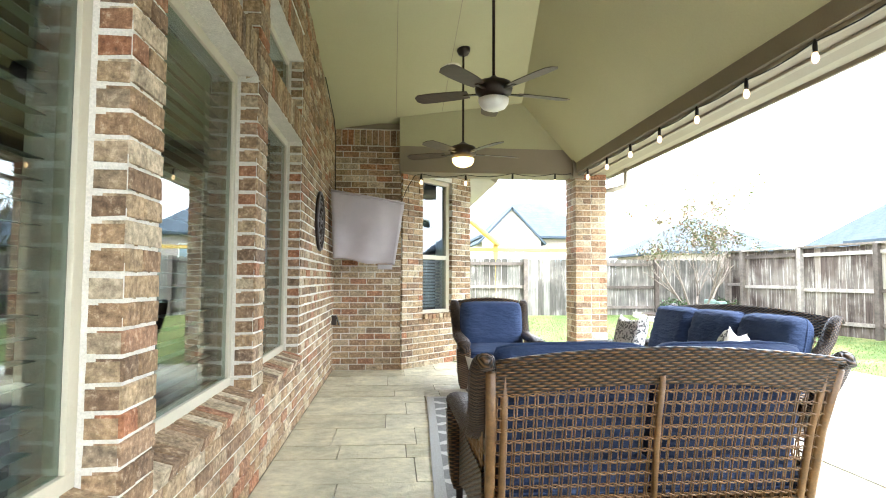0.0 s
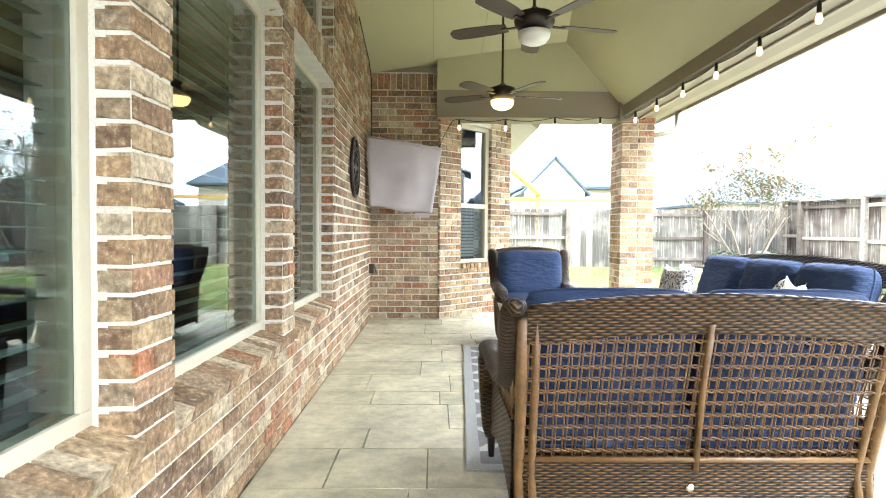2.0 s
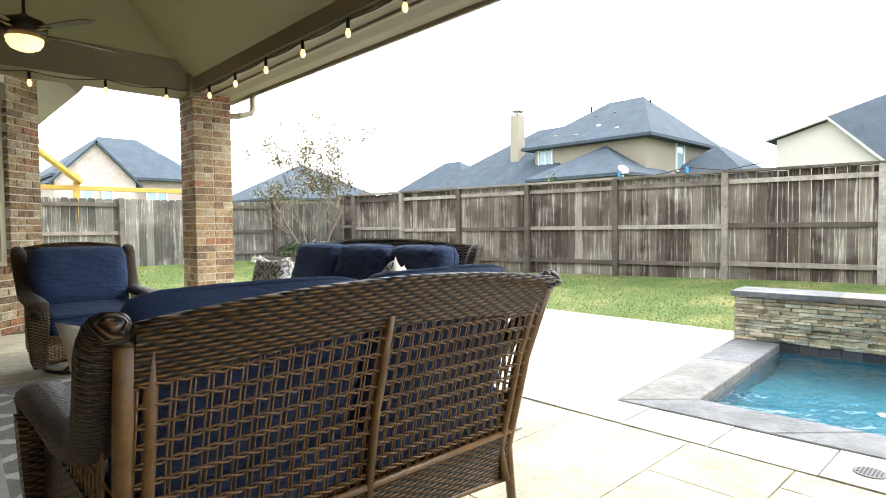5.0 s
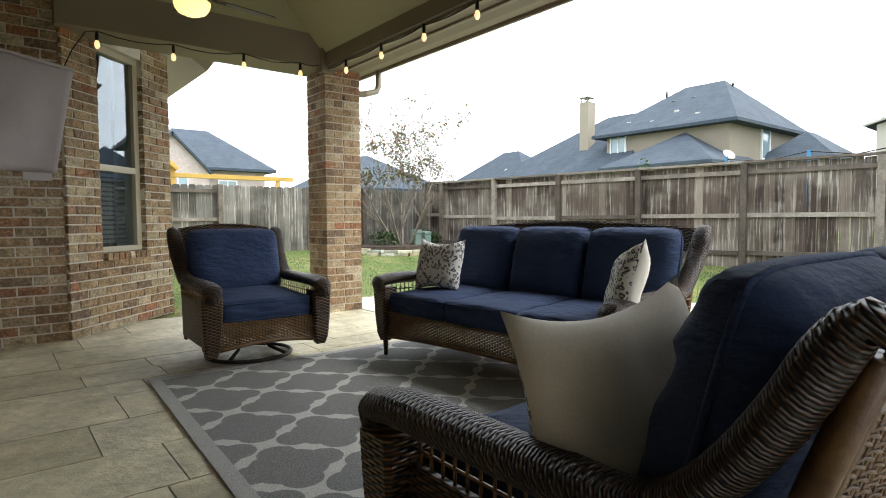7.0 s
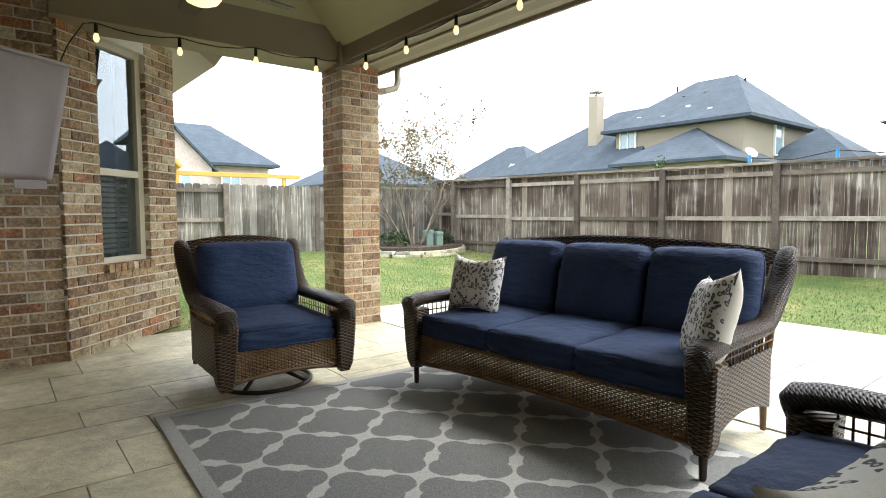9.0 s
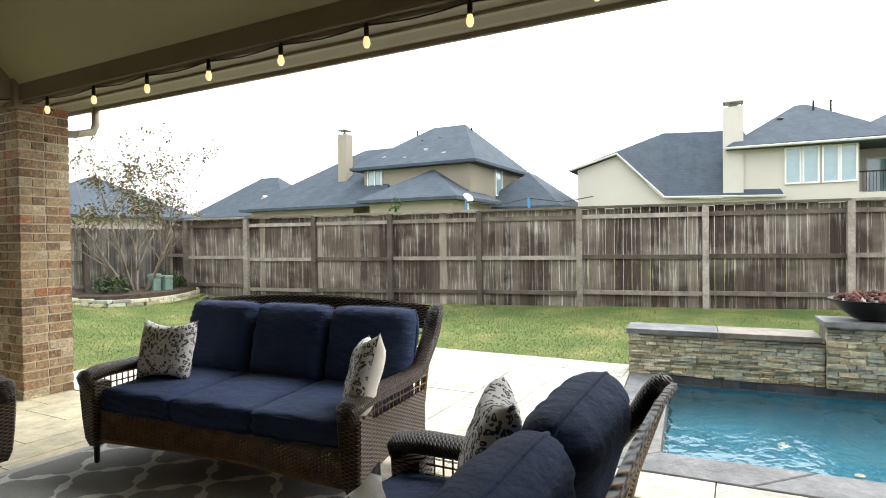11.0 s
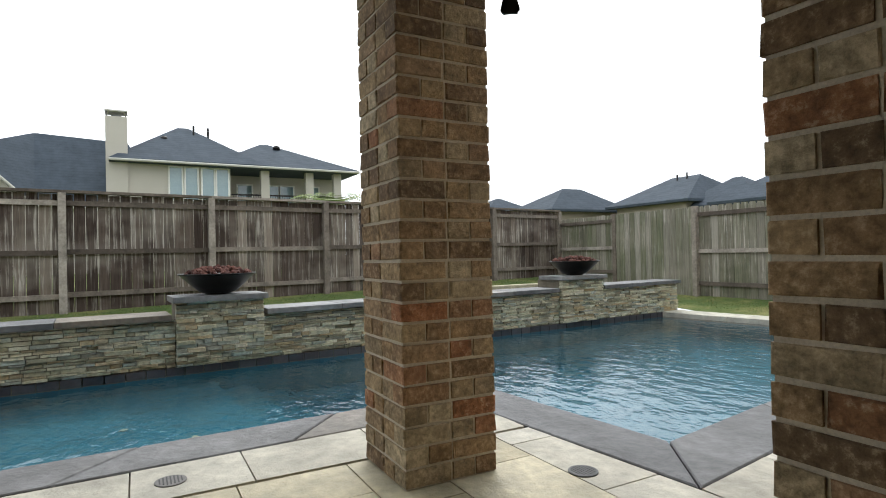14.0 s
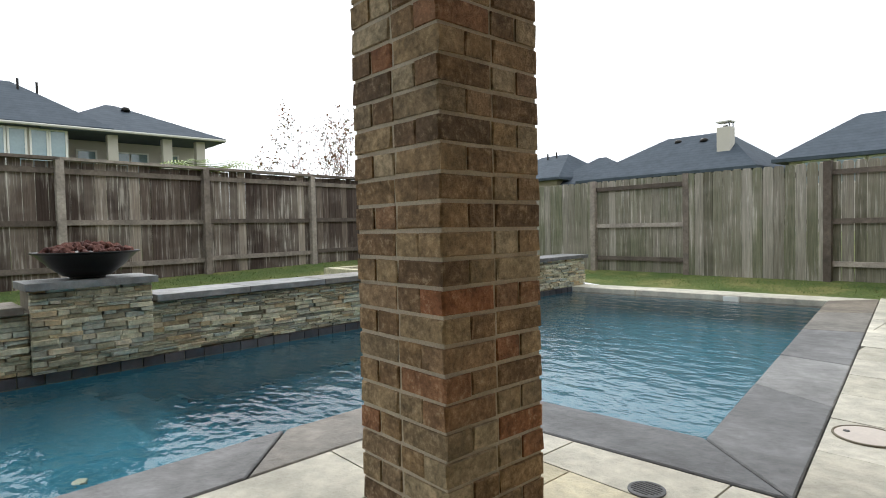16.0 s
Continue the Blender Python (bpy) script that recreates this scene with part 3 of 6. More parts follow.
def run_bond(x0, x1, k):
    """Bricks of one course from x0 to x1, in running bond: (start, end)."""
    out, x = [], x0
    first = BRICK_L / 2 - JOINT / 2 if k % 2 else BRICK_L
    e = x + first
    while x < x1 - 0.02:
        e = min(e, x1)
        if x1 - e < 0.045:
            e = x1
        out.append((x, e))
        x = e + JOINT
        e = x + BRICK_L
    return out


def brick_face(origin, u, nrm, length, z0, z1, holes=()):
    """Courses of brick over a face with holes (a, b, lo, hi); yields (centre, u, nrm, w, h, d)."""
    origin, u, nrm = Vector(origin), Vector(u), Vector(nrm)
    n = int((z1 - z0) / COURSE + 0.3)
    c = (z1 - z0) / n
    for k in range(n):
        zc = z0 + (k + 0.5) * c
        spans = [(0.0, length)]
        for a, b, lo, hi in holes:
            if lo < zc < hi:
                spans = [s for p, q in spans for s in ((p, min(q, a)), (max(p, b), q)) if s[1] - s[0] > 0.02]
        for p, q in spans:
            for a, b in run_bond(p, q, k):
                m = origin + u * (a + b) / 2 + Vector((0, 0, zc)) + nrm * (-0.036 + random.uniform(-0.002, 0.002))
                yield (m, u, nrm, b - a, c - JOINT, 0.08)


def split_bricks(parent, rows, keep):
    rows = list(rows)
    rows.sort(key=lambda r: keep(r[0]))
    for r in rows[:300]:
        put_brick(parent, *r)
    if rows[300:]:
        joined_bricks(parent, rows[300:])


U_Y, N_X = Vector((0, 1, 0)), Vector((1, 0, 0))
HEAD, TR0, TR1, SILL, TOP_W = 2.33, 2.54, 3.02, 0.555, 4.62

wall_w = thing("wall_west", "house wall of mixed tan and red brick with pale mortar", "wall", kind="structure")
for a, b in ((-5.0, 1.89), (3.20, 3.43), (4.74, 4.97), (6.28, 9.4)):
    part("backing", boxm(0.36, a, 0, WX - 0.006, b, TOP_W), M_MORTAR, wall_w)
for a, b in WINDOWS:
    part("backing", boxm(0.36, a, 0, WX - 0.006, b, SILL - 0.06), M_MORTAR, wall_w)
    part("backing", boxm(0.36, a, HEAD, WX - 0.006, b, TR0), M_MORTAR, wall_w)
    part("backing", boxm(0.36, a, TR1, WX - 0.006, b, TOP_W), M_MORTAR, wall_w)
    # sloping sill of bricks on edge, and the upright course over the head
    n = 16
    for i in range(n):
        y = a + (b - a) * (i + 0.5) / n
        s = boxm(-0.085, -0.036, -0.03, 0.085, 0.036, 0.03, 0.005)
        ob = part("sill_brick", move(s, pose(WX - 0.055, y, SILL - 0.012, 0, 16 + random.uniform(-1, 1), 0)), M_BRICK, wall_w)
    for lo, hi in ((HEAD, TR0), (TR1, TR1 + 0.21)):
        for i in range(n):
            y = a + (b - a) * (i + 0.5) / n
            put_brick(wall_w, (WX - 0.036, y, (lo + hi) / 2), U_Y, N_X, 0.070, hi - lo - 0.012, 0.085)
holes = [(a + 5.0, b + 5.0, SILL - 0.04, TR1 + 0.21) for a, b in WINDOWS]
split_bricks(wall_w, brick_face((WX, -5.0, 0), U_Y, N_X, 14.4, 0, TOP_W, holes), lambda c: abs(c.y - 4.0) + 0.3 * c.z + (50 if c.y < 1.9 else 0))
# reveals of the window openings
rows = []
for a, b in WINDOWS:
    for k in range(int((TR1 - SILL) / COURSE)):
        z = SILL + (k + 0.5) * COURSE
        if HEAD < z < TR0:
            continue
        rows.append(((WX - 0.055, b + 0.036, z), N_X, -U_Y, 0.10, COURSE - JOINT, 0.08))
        rows.append(((WX - 0.055, a - 0.036, z), N_X, U_Y, 0.10, COURSE - JOINT, 0.08))
joined_bricks(wall_w, rows, "reveal_bricks")
for i, (a, b) in enumerate(WINDOWS):
    win = thing("window_%d" % (i + 1), "tall fixed window with a cream frame, half-open blinds behind", "window", kind="structure")
    for lo, hi in ((SILL + 0.03, HEAD), (TR0, TR1)):
        fr = bmesh.new()
        w = 0.055
        for q in ((a, lo, b, lo + w), (a, hi - w, b, hi), (a, lo + w, a + w, hi - w), (b - w, lo + w, b, hi - w)):
            box(fr, 0.475, q[0], q[1], 0.540, q[2], q[3], 0.006)
        part("frame", fr, M_FRAME, win)
        pane = part("pane", boxm(0.520, a + w, lo + w, 0.524, b - w, hi - w), M_PANE, win)
        pane.visible_shadow = False
        if hi < 2.4:
            bl = thing("blind", "dark grey-green slatted blind hanging inside the window", "blind", Matrix.Translation((0.43, (a + b) / 2, 0)))
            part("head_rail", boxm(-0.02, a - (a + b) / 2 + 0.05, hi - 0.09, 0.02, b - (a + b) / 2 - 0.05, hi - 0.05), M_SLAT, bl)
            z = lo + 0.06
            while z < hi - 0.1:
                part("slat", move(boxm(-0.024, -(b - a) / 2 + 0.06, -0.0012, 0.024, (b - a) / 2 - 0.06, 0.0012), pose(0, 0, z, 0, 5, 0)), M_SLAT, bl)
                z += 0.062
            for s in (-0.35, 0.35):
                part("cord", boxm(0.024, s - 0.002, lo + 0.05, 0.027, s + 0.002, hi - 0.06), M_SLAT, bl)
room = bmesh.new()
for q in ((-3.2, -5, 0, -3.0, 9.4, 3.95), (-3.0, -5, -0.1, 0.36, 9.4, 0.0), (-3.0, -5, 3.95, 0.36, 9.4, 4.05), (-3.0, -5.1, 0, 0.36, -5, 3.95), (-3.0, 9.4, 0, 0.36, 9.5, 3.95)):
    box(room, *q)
tagged(obj_of("wall_room", room, M_ROOM), "plain room walls behind the windows, coloured near-black to look unlit", "wall", kind="structure")

# end wall with its upright top course, then the angled bay
U_X, N_Y = Vector((1, 0, 0)), Vector((0, -1, 0))
wall_e = thing("wall_end", "end wall of mixed brick with an upright top course", "wall", kind="structure")
part("backing", boxm(WX, END_Y + 0.006, 0, 1.53, 9.4, 3.17), M_MORTAR, wall_e)
for r in brick_face((WX, END_Y, 0), U_X, N_Y, 0.87, 0, 2.94):
    put_brick(wall_e, *r)
for i in range(11):
    put_brick(wall_e, (WX + 0.04 + i * 0.0795, END_Y + 0.036, 3.05), U_X, N_Y, 0.070, 0.20, 0.085)
part("trim_band", boxm(WX, END_Y - 0.02, 3.17, 1.56, 9.4, 3.24), M_BEAM, wall_e)
A, B = Vector((1.55, 8.94, 0)), Vector((2.59, 9.98, 0))
u_b = (B - A).normalized()
n_b = Vector((u_b.y, -u_b.x, 0))
bay = thing("wall_bay", "angled bay wall of mixed brick with one window", "wall", kind="structure")
L_B = (B - A).length
W0, W1, WZ0, WZ1 = 0.40, 1.03, 0.71, 2.59


def slab_on(a, b, lo, hi, back, front, m, name, parent, bevel=0.0):
    bm = boxm(a, back, lo, b, front, hi, bevel)
    bm = move(bm, Matrix.Translation(A) @ Matrix((u_b, n_b, (0, 0, 1))).transposed().to_4x4())
    bmesh.ops.recalc_face_normals(bm, faces=bm.faces)
    return part(name, bm, m, parent)


for a, b, lo, hi in ((0, W0, 0, 2.75), (W1, L_B, 0, 2.75), (W0, W1, 0, WZ0 - 0.06), (W0, W1, WZ1, 2.75)):
    slab_on(a, b, lo, hi, -0.3, -0.006, M_MORTAR, "backing", bay)
for r in brick_face(A, u_b, n_b, L_B, 0, 2.75, [(W0, W1, WZ0 - 0.07, 2.75)]):
    put_brick(bay, *r)
for i in range(8):
    c = A + u_b * (W0 + 0.04 + i * 0.0785) + Vector((0, 0, WZ0 - 0.035)) - n_b * 0.02
    put_brick(bay, c, u_b, n_b, 0.066, 0.065, 0.13)
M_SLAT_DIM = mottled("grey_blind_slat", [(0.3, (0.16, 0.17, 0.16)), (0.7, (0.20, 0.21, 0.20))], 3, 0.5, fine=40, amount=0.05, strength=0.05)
bw = thing("window_4", "sash window with a cream frame and a half-drawn blind", "window", kind="structure")
for q in ((W0, W1, WZ0, WZ0 + 0.05), (W0, W1, WZ1 - 0.06, WZ1), (W0, W0 + 0.05, WZ0 + 0.05, WZ1 - 0.06), (W1 - 0.07, W1, WZ0 + 0.05, WZ1 - 0.06), (W0 + 0.05, W1 - 0.07, 1.46, 1.52)):
    slab_on(q[0], q[1], q[2], q[3], -0.13, -0.05, M_FRAME, "frame", bw, 0.006)
slab_on(W0 + 0.05, W1 - 0.07, WZ0 + 0.05, WZ1 - 0.06, -0.095, -0.091, M_PANE_BAY, "pane", bw).visible_shadow = False
z = WZ0 + 0.08
while z < 1.45:
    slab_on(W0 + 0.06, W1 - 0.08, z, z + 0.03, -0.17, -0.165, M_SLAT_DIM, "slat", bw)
    z += 0.045
# added near-black sheets: an unlit interior as colour, closed to daylight
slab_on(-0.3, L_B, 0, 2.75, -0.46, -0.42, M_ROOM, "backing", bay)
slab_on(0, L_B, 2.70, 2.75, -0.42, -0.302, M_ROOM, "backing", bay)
# the house goes on beyond the bay
tagged(obj_of("wall_north", boxm(-3.0, 10.05, 0, 2.42, 13.0, 2.75), M_MORTAR), "brick wall of the house beyond the bay", "wall", kind="structure")


def column(x, y, label):
    c = thing("column", label, "column", Matrix.Translation((x, y, 0)))
    part("core", boxm(0.007, 0.007, 0, COL - 0.007, COL - 0.007, BEAM_Z), M_MORTAR_TAN, c)
    n = 32
    ch = BEAM_Z / n
    d, full, half = 0.100, 0.204, 0.102
    faces = (((0, 0), U_X, N_Y), ((COL, 0), U_Y, N_X), ((COL, COL), -U_X, -N_Y), ((0, COL), -U_Y, -N_X))
    for k in range(n):
        z = (k + 0.5) * ch
        # each side shows a stretcher, a half brick and the end of its neighbour's stretcher
        spots = ((full / 2, full), (full + 0.0105 + half / 2, half))
        for (px, py), u, nn in faces:
            for a, w in spots:
                a = a if k % 2 == 0 else COL - a
                p = Vector((px, py, z)) + u * a - nn * (d / 2)
                put_brick(c, p, u, nn, w, ch - JOINT, d)
    return c


column(3.84, 8.81, "square brick column at the corner of the patio")
column(3.84, 1.585, "square brick column beside the pool deck")
column(2.105, 1.355, "square brick column at the patio entrance")

# ---- ceiling, beams and eaves ----
def ceil_l(x, y):
    """The broad slope, rising from the end wall and from the house."""
    return 3.15 + 0.1825 * (END_Y - y) + 0.147 * (x - WX)


def ceil_r(x):
    """The steep slope over the pool-side beam."""
    return 2.74 + 1.11 * (3.84 - x)


def ridge(y):
    x = (2.74 + 1.11 * 3.84 - 3.15 - 0.1825 * (END_Y - y) + 0.147 * WX) / (0.147 + 1.11)
    return (x, y, ceil_r(x))


def xz_prism(pts, y0, y1):
    """A slab over a polygon in x and z."""
    return move(prism([(x, z) for x, z in pts], -y1, -y0), Matrix(((1, 0, 0, 0), (0, 0, -1, 0), (0, 1, 0, 0), (0, 0, 0, 1))))


bm = bmesh.new()
Y0, Y1 = 1.42, 9.0
for q in (((WX, Y1, ceil_l(WX, Y1)), ridge(Y1), ridge(Y0), (WX, Y0, ceil_l(WX, Y0))), (ridge(Y1), (3.86, Y1, ceil_r(3.86)), (3.86, Y0, ceil_r(3.86)), ridge(Y0))):
    bm.faces.new([bm.verts.new(p) for p in q])
bmesh.ops.remove_doubles(bm, verts=bm.verts, dist=0.001)
bmesh.ops.recalc_face_normals(bm, faces=bm.faces)
ob = obj_of("ceiling", bm, M_CEIL)
sd = ob.modifiers.new("thick", "SOLIDIFY")
sd.thickness, sd.offset = 0.05, 1.0 if ob.data.polygons[0].normal.z > 0 else -1.0
tagged(ob, "olive painted vaulted porch ceiling", "ceiling", kind="structure")
for x in (1.45, 2.05):
    sm = bmesh.new()
    tube(sm, [(x, 8.8, ceil_l(x, 8.8)), (x, 2.0, ceil_l(x, 2.0))], 0.003, 5)
    tagged(obj_of("ceiling_seam", sm, M_BEAM), "thin seam between the ceiling boards", "trim", kind="structure")
gx = ridge(8.82)
tagged(obj_of("wall_gable_inner", xz_prism([(1.50, 2.90), (3.838, 2.88), (gx[0], gx[2]), (1.50, ceil_l(1.5, 8.82))], 8.822, 8.90), M_CEIL), "olive painted board wall over the end beam", "wall", kind="structure")
# out of view: added to close the entrance end of the vault against light
gx = ridge(1.6)
tagged(obj_of("wall_entry_unseen", xz_prism([(WX, 3.0), (3.838, 2.8), (gx[0], gx[2]), (WX, ceil_l(WX, 1.6))], 1.50, 1.70), M_BEAM), "unseen wall over the entrance beam, added to keep light out", "wall", kind="structure")


def beam(x0, y0, z0, x1, y1, z1, m, label, name="beam"):
    return tagged(obj_of(name, boxm(x0, y0, z0, x1, y1, z1, 0.006), m), label, "beam", kind="structure")


beam(3.84, 1.40, BEAM_Z, 4.26, 9.26, 2.85, M_BEAM, "brown painted porch beam")
beam(1.50, 8.82, BEAM_Z - 0.02, 3.838, 9.24, 2.92, M_BEAM, "brown painted porch beam at the end")
beam(WX + 0.002, 1.40, BEAM_Z, 3.838, 1.80, 3.02, M_BEAM, "brown painted porch beam over the entrance")
beam(3.80, 8.77, BEAM_Z - 0.06, 3.95, 8.90, 2.86, M_BEAM, "painted block on top of the column", "trim")
beam(1.50, 9.245, 2.72, 4.26, 9.30, 3.0, M_TRIM, "tan frieze board", "trim")
beam(3.87, 1.3, BEAM_Z - 0.03, 3.91, 9.2, BEAM_Z - 0.002, M_TRIM, "rounded tan moulding under the beam", "trim")
beam(4.05, 1.3, BEAM_Z - 0.022, 4.09, 9.2, BEAM_Z - 0.002, M_TRIM, "tan moulding under the beam", "trim")
beam(4.262, 1.0, 2.725, 4.62, 9.75, 2.75, M_TRIM, "tan boarded soffit of the eave", "soffit")
beam(4.62, 1.0, 2.69, 4.65, 9.75, 2.87, M_BEAM, "dark fascia board along the eave", "trim")
M_SHINGLE = shingle_material()
# only the eave edge shows; the slopes above keep light off the ceiling
roof = bmesh.new()
for p, q in (((4.72, 2.87), (2.0, 5.2)), ((2.0, 5.2), (-3.3, 6.6))):
    roof.faces.new([roof.verts.new(v) for v in ((p[0], 1.0, p[1]), (p[0], 9.75, p[1]), (q[0], 9.75, q[1]), (q[0], 1.0, q[1]))])
bmesh.ops.remove_doubles(roof, verts=roof.verts, dist=0.001)
ob = obj_of("roof", roof, M_SHINGLE)
sd = ob.modifiers.new("thick", "SOLIDIFY")
sd.thickness, sd.offset = 0.06, -1.0
tagged(ob, "grey shingled porch roof", "roof", kind="structure")
# unseen ends, added so daylight can't leak in over the ceiling
for y in (1.02, 9.42):
    tagged(obj_of("wall_gable_unseen", xz_prism([(-3.2, 2.76), (4.58, 2.76), (2.0, 5.08), (-3.2, 6.45)], y, y + 0.06), M_TRIM), "unseen boarded end under the roof, added to keep light out", "wall", kind="structure")
# roof of the part of the house beyond the bay, with its sloping rake
rk = bmesh.new()
vs = [rk.verts.new(p) for p in ((2.95, 9.8, 2.62), (2.95, 13.4, 2.62), (-0.4, 13.4, 5.0), (-0.4, 9.8, 5.0))]
rk.faces.new(vs)
ob = obj_of("soffit", rk, M_TRIM)
sd = ob.modifiers.new("thick", "SOLIDIFY")
sd.thickness, sd.offset = 0.14, 1.0
tagged(ob, "tan rake boards of the house roof beyond the bay", "soffit", kind="structure")



# ---- cushions and pillows ----
def puffed(w, d, h, puff=0.25, n=8, corner=0.16, seed=0):
    """A sewn cushion: a rounded box, fuller in the middle."""
    bm = bmesh.new()
    bmesh.ops.create_cube(bm, size=2.0)
    bmesh.ops.subdivide_edges(bm, edges=bm.edges, cuts=n, use_grid_fill=True)
    for v in bm.verts:
        x, y, z = v.co
        fx, fy = 1 - abs(x) ** 4, 1 - abs(y) ** 4
        m = max(abs(x), abs(y), abs(z))
        q = Vector((x, y, z)).normalized() * (m * 1.18)
        p = v.co.lerp(q, corner)
        wave = noise.noise((x * 2.1 + seed, y * 2.1, z * 2.1)) * 0.035 + noise.noise((x * 5.2, y * 7.5 + seed, z * 3)) * 0.022
        v.co = Vector((p.x * w / 2 * (1 + wave), p.y * d / 2 * (1 + wave), p.z * h / 2 * (1 + puff * max(0, fx) * max(0, fy)) + wave * h * 0.9))
    return bm


def pillow_mesh(w, h, t, seed=0):
    """A throw pillow, upright in x-z, pinched at the corners."""
    bm = bmesh.new()
    n = 14
    for side in (1, -1):
        g = []
        for j in range(n + 1):
            row = []
            for i in range(n + 1):
                a, b = 2 * i / n - 1, 2 * j / n - 1
                full = max(0.0, (1 - a ** 4) * (1 - b ** 4)) ** 0.55
                pinch_x = 1 - 0.10 * (1 - b * b) * abs(a) ** 3
                pinch_z = 1 - 0.25 * (1 - a * a) * abs(b) ** 3
                wr = 0.012 * noise.noise((a * 3 + seed, b * 3, side))
                row.append(bm.verts.new((a * w / 2 * pinch_x, side * (t / 2 * full + wr * full), b * h / 2 * pinch_z)))
            g.append(row)
        for j in range(n):
            for i in range(n):
                bm.faces.new((g[j][i], g[j][i + 1], g[j + 1][i + 1], g[j + 1][i]))
    bmesh.ops.remove_doubles(bm, verts=bm.verts, dist=0.0008)
    bmesh.ops.recalc_face_normals(bm, faces=bm.faces)
    return bm


def piping(bm_pts, r=0.006):
    return tube(bmesh.new(), bm_pts, r, 6, True)


def seat_cushion(parent, w, d, h, m, seed):
    c = smooth(part("seat_cushion", move(puffed(w, d, h, 0.22, 15, 0.12, seed), m), M_NAVY, parent))
    for z in (h * 0.40, -h * 0.40):
        e = 0.985
        pts = [(sx * w / 2 * e, sy * d / 2 * e, z) for sx, sy in ((-1, -0.9), (-0.9, -1), (0, -1), (0.9, -1), (1, -0.9), (1, 0), (1, 0.9), (0.9, 1), (0, 1), (-0.9, 1), (-1, 0.9), (-1, 0))]
        smooth(part("piping", move(piping(pts), m), M_NAVY, c))
    return c


def knife_cushion(w, h, t, seed):
    """A full back cushion: two bulging faces that meet in one seam, gathered into small pleats along it."""
    bm = bmesh.new()
    n = 28

    def edge(a, b):
        return Vector((a * w / 2 * (1 - 0.085 * (a * b) ** 4 - 0.02 * (1 - b * b)), b * h / 2 * (1 - 0.085 * (a * b) ** 4 - 0.02 * (1 - a * a)), 0))
    for side in (1, -1):
        g = []
        for j in range(n + 1):
            row = []
            for i in range(n + 1):
                # finer steps near the seam
                a, b = math.sin((i / n - 0.5) * math.pi), math.sin((j / n - 0.5) * math.pi)
                full = max(0.0, (1 - abs(a) ** 6) * (1 - abs(b) ** 5)) ** 0.5
                run = a * w if abs(b) > abs(a) else b * h
                near = max(abs(a), abs(b)) ** 3 * full ** 0.5
                pleat = (math.sin(run * 62 + 4.0 * noise.noise((run * 9, seed, side))) * 0.010 + noise.noise((a * 4, b * 4 + seed, side * 3)) * 0.016) * near
                sag = noise.noise((a * 1.7 + seed, b * 1.7, side)) * 0.018 * full
                p = edge(a, b)
                p.z = side * (t / 2 * full + pleat + sag)
                row.append(bm.verts.new(p))
            g.append(row)
        for j in range(n):
            for i in range(n):
                bm.faces.new((g[j][i], g[j][i + 1], g[j + 1][i + 1], g[j + 1][i]))
    bmesh.ops.remove_doubles(bm, verts=bm.verts, dist=0.0006)
    bmesh.ops.recalc_face_normals(bm, faces=bm.faces)
    ring = [(q, -1) for q in range(-4, 4)] + [(4, q / 4) for q in range(-4, 4)] + [(-q, 1) for q in range(-4, 4)] + [(-4, -q / 4) for q in range(-4, 4)]
    seam = [tuple(edge(a / 4, b)) for a, b in ring]
    return bm, seam


def back_cushion(parent, w, h, t, m, seed):
    bm, seam = knife_cushion(w, h, t, seed)
    c = smooth(part("back_cushion", move(bm, m), M_NAVY, parent))
    smooth(part("piping", move(piping(seam, 0.0075), m), M_NAVY, c))
    return c


# ---- wicker seats: front towards -y, on the floor at z = 0 ----
FRONT, BACK_LO, BACK_HI, SEAT_Z, ARM_Z, TOP_Z = -0.50, 0.325, 0.515, 0.33, 0.558, 0.94


def back_y(z):
    """The back leans away, more so towards its top."""
    return BACK_LO + (BACK_HI - BACK_LO) * (max(0.0, z - 0.25) / (TOP_Z - 0.25)) ** 1.35


def sheet(grid, thick):
    """A bent panel over a grid of points, with thickness along y."""
    bm = bmesh.new()
    a = [[bm.verts.new(p) for p in row] for row in grid]
    b = [[bm.verts.new((p[0], p[1] + thick, p[2])) for p in row] for row in grid]
    nj, ni = len(grid), len(grid[0])
    for j in range(nj - 1):
        for i in range(ni - 1):
            bm.faces.new((a[j][i], a[j][i + 1], a[j + 1][i + 1], a[j + 1][i]))
            bm.faces.new((b[j][i], b[j + 1][i], b[j + 1][i + 1], b[j][i + 1]))
    for j in range(nj - 1):
        for i in (0, ni - 1):
            bm.faces.new((a[j][i], a[j + 1][i], b[j + 1][i], b[j][i]))
    for i in range(ni - 1):
        for j in (0, nj - 1):
            bm.faces.new((a[j][i], a[j][i + 1], b[j][i + 1], b[j][i]))
    bmesh.ops.recalc_face_normals(bm, faces=bm.faces)
    return bm


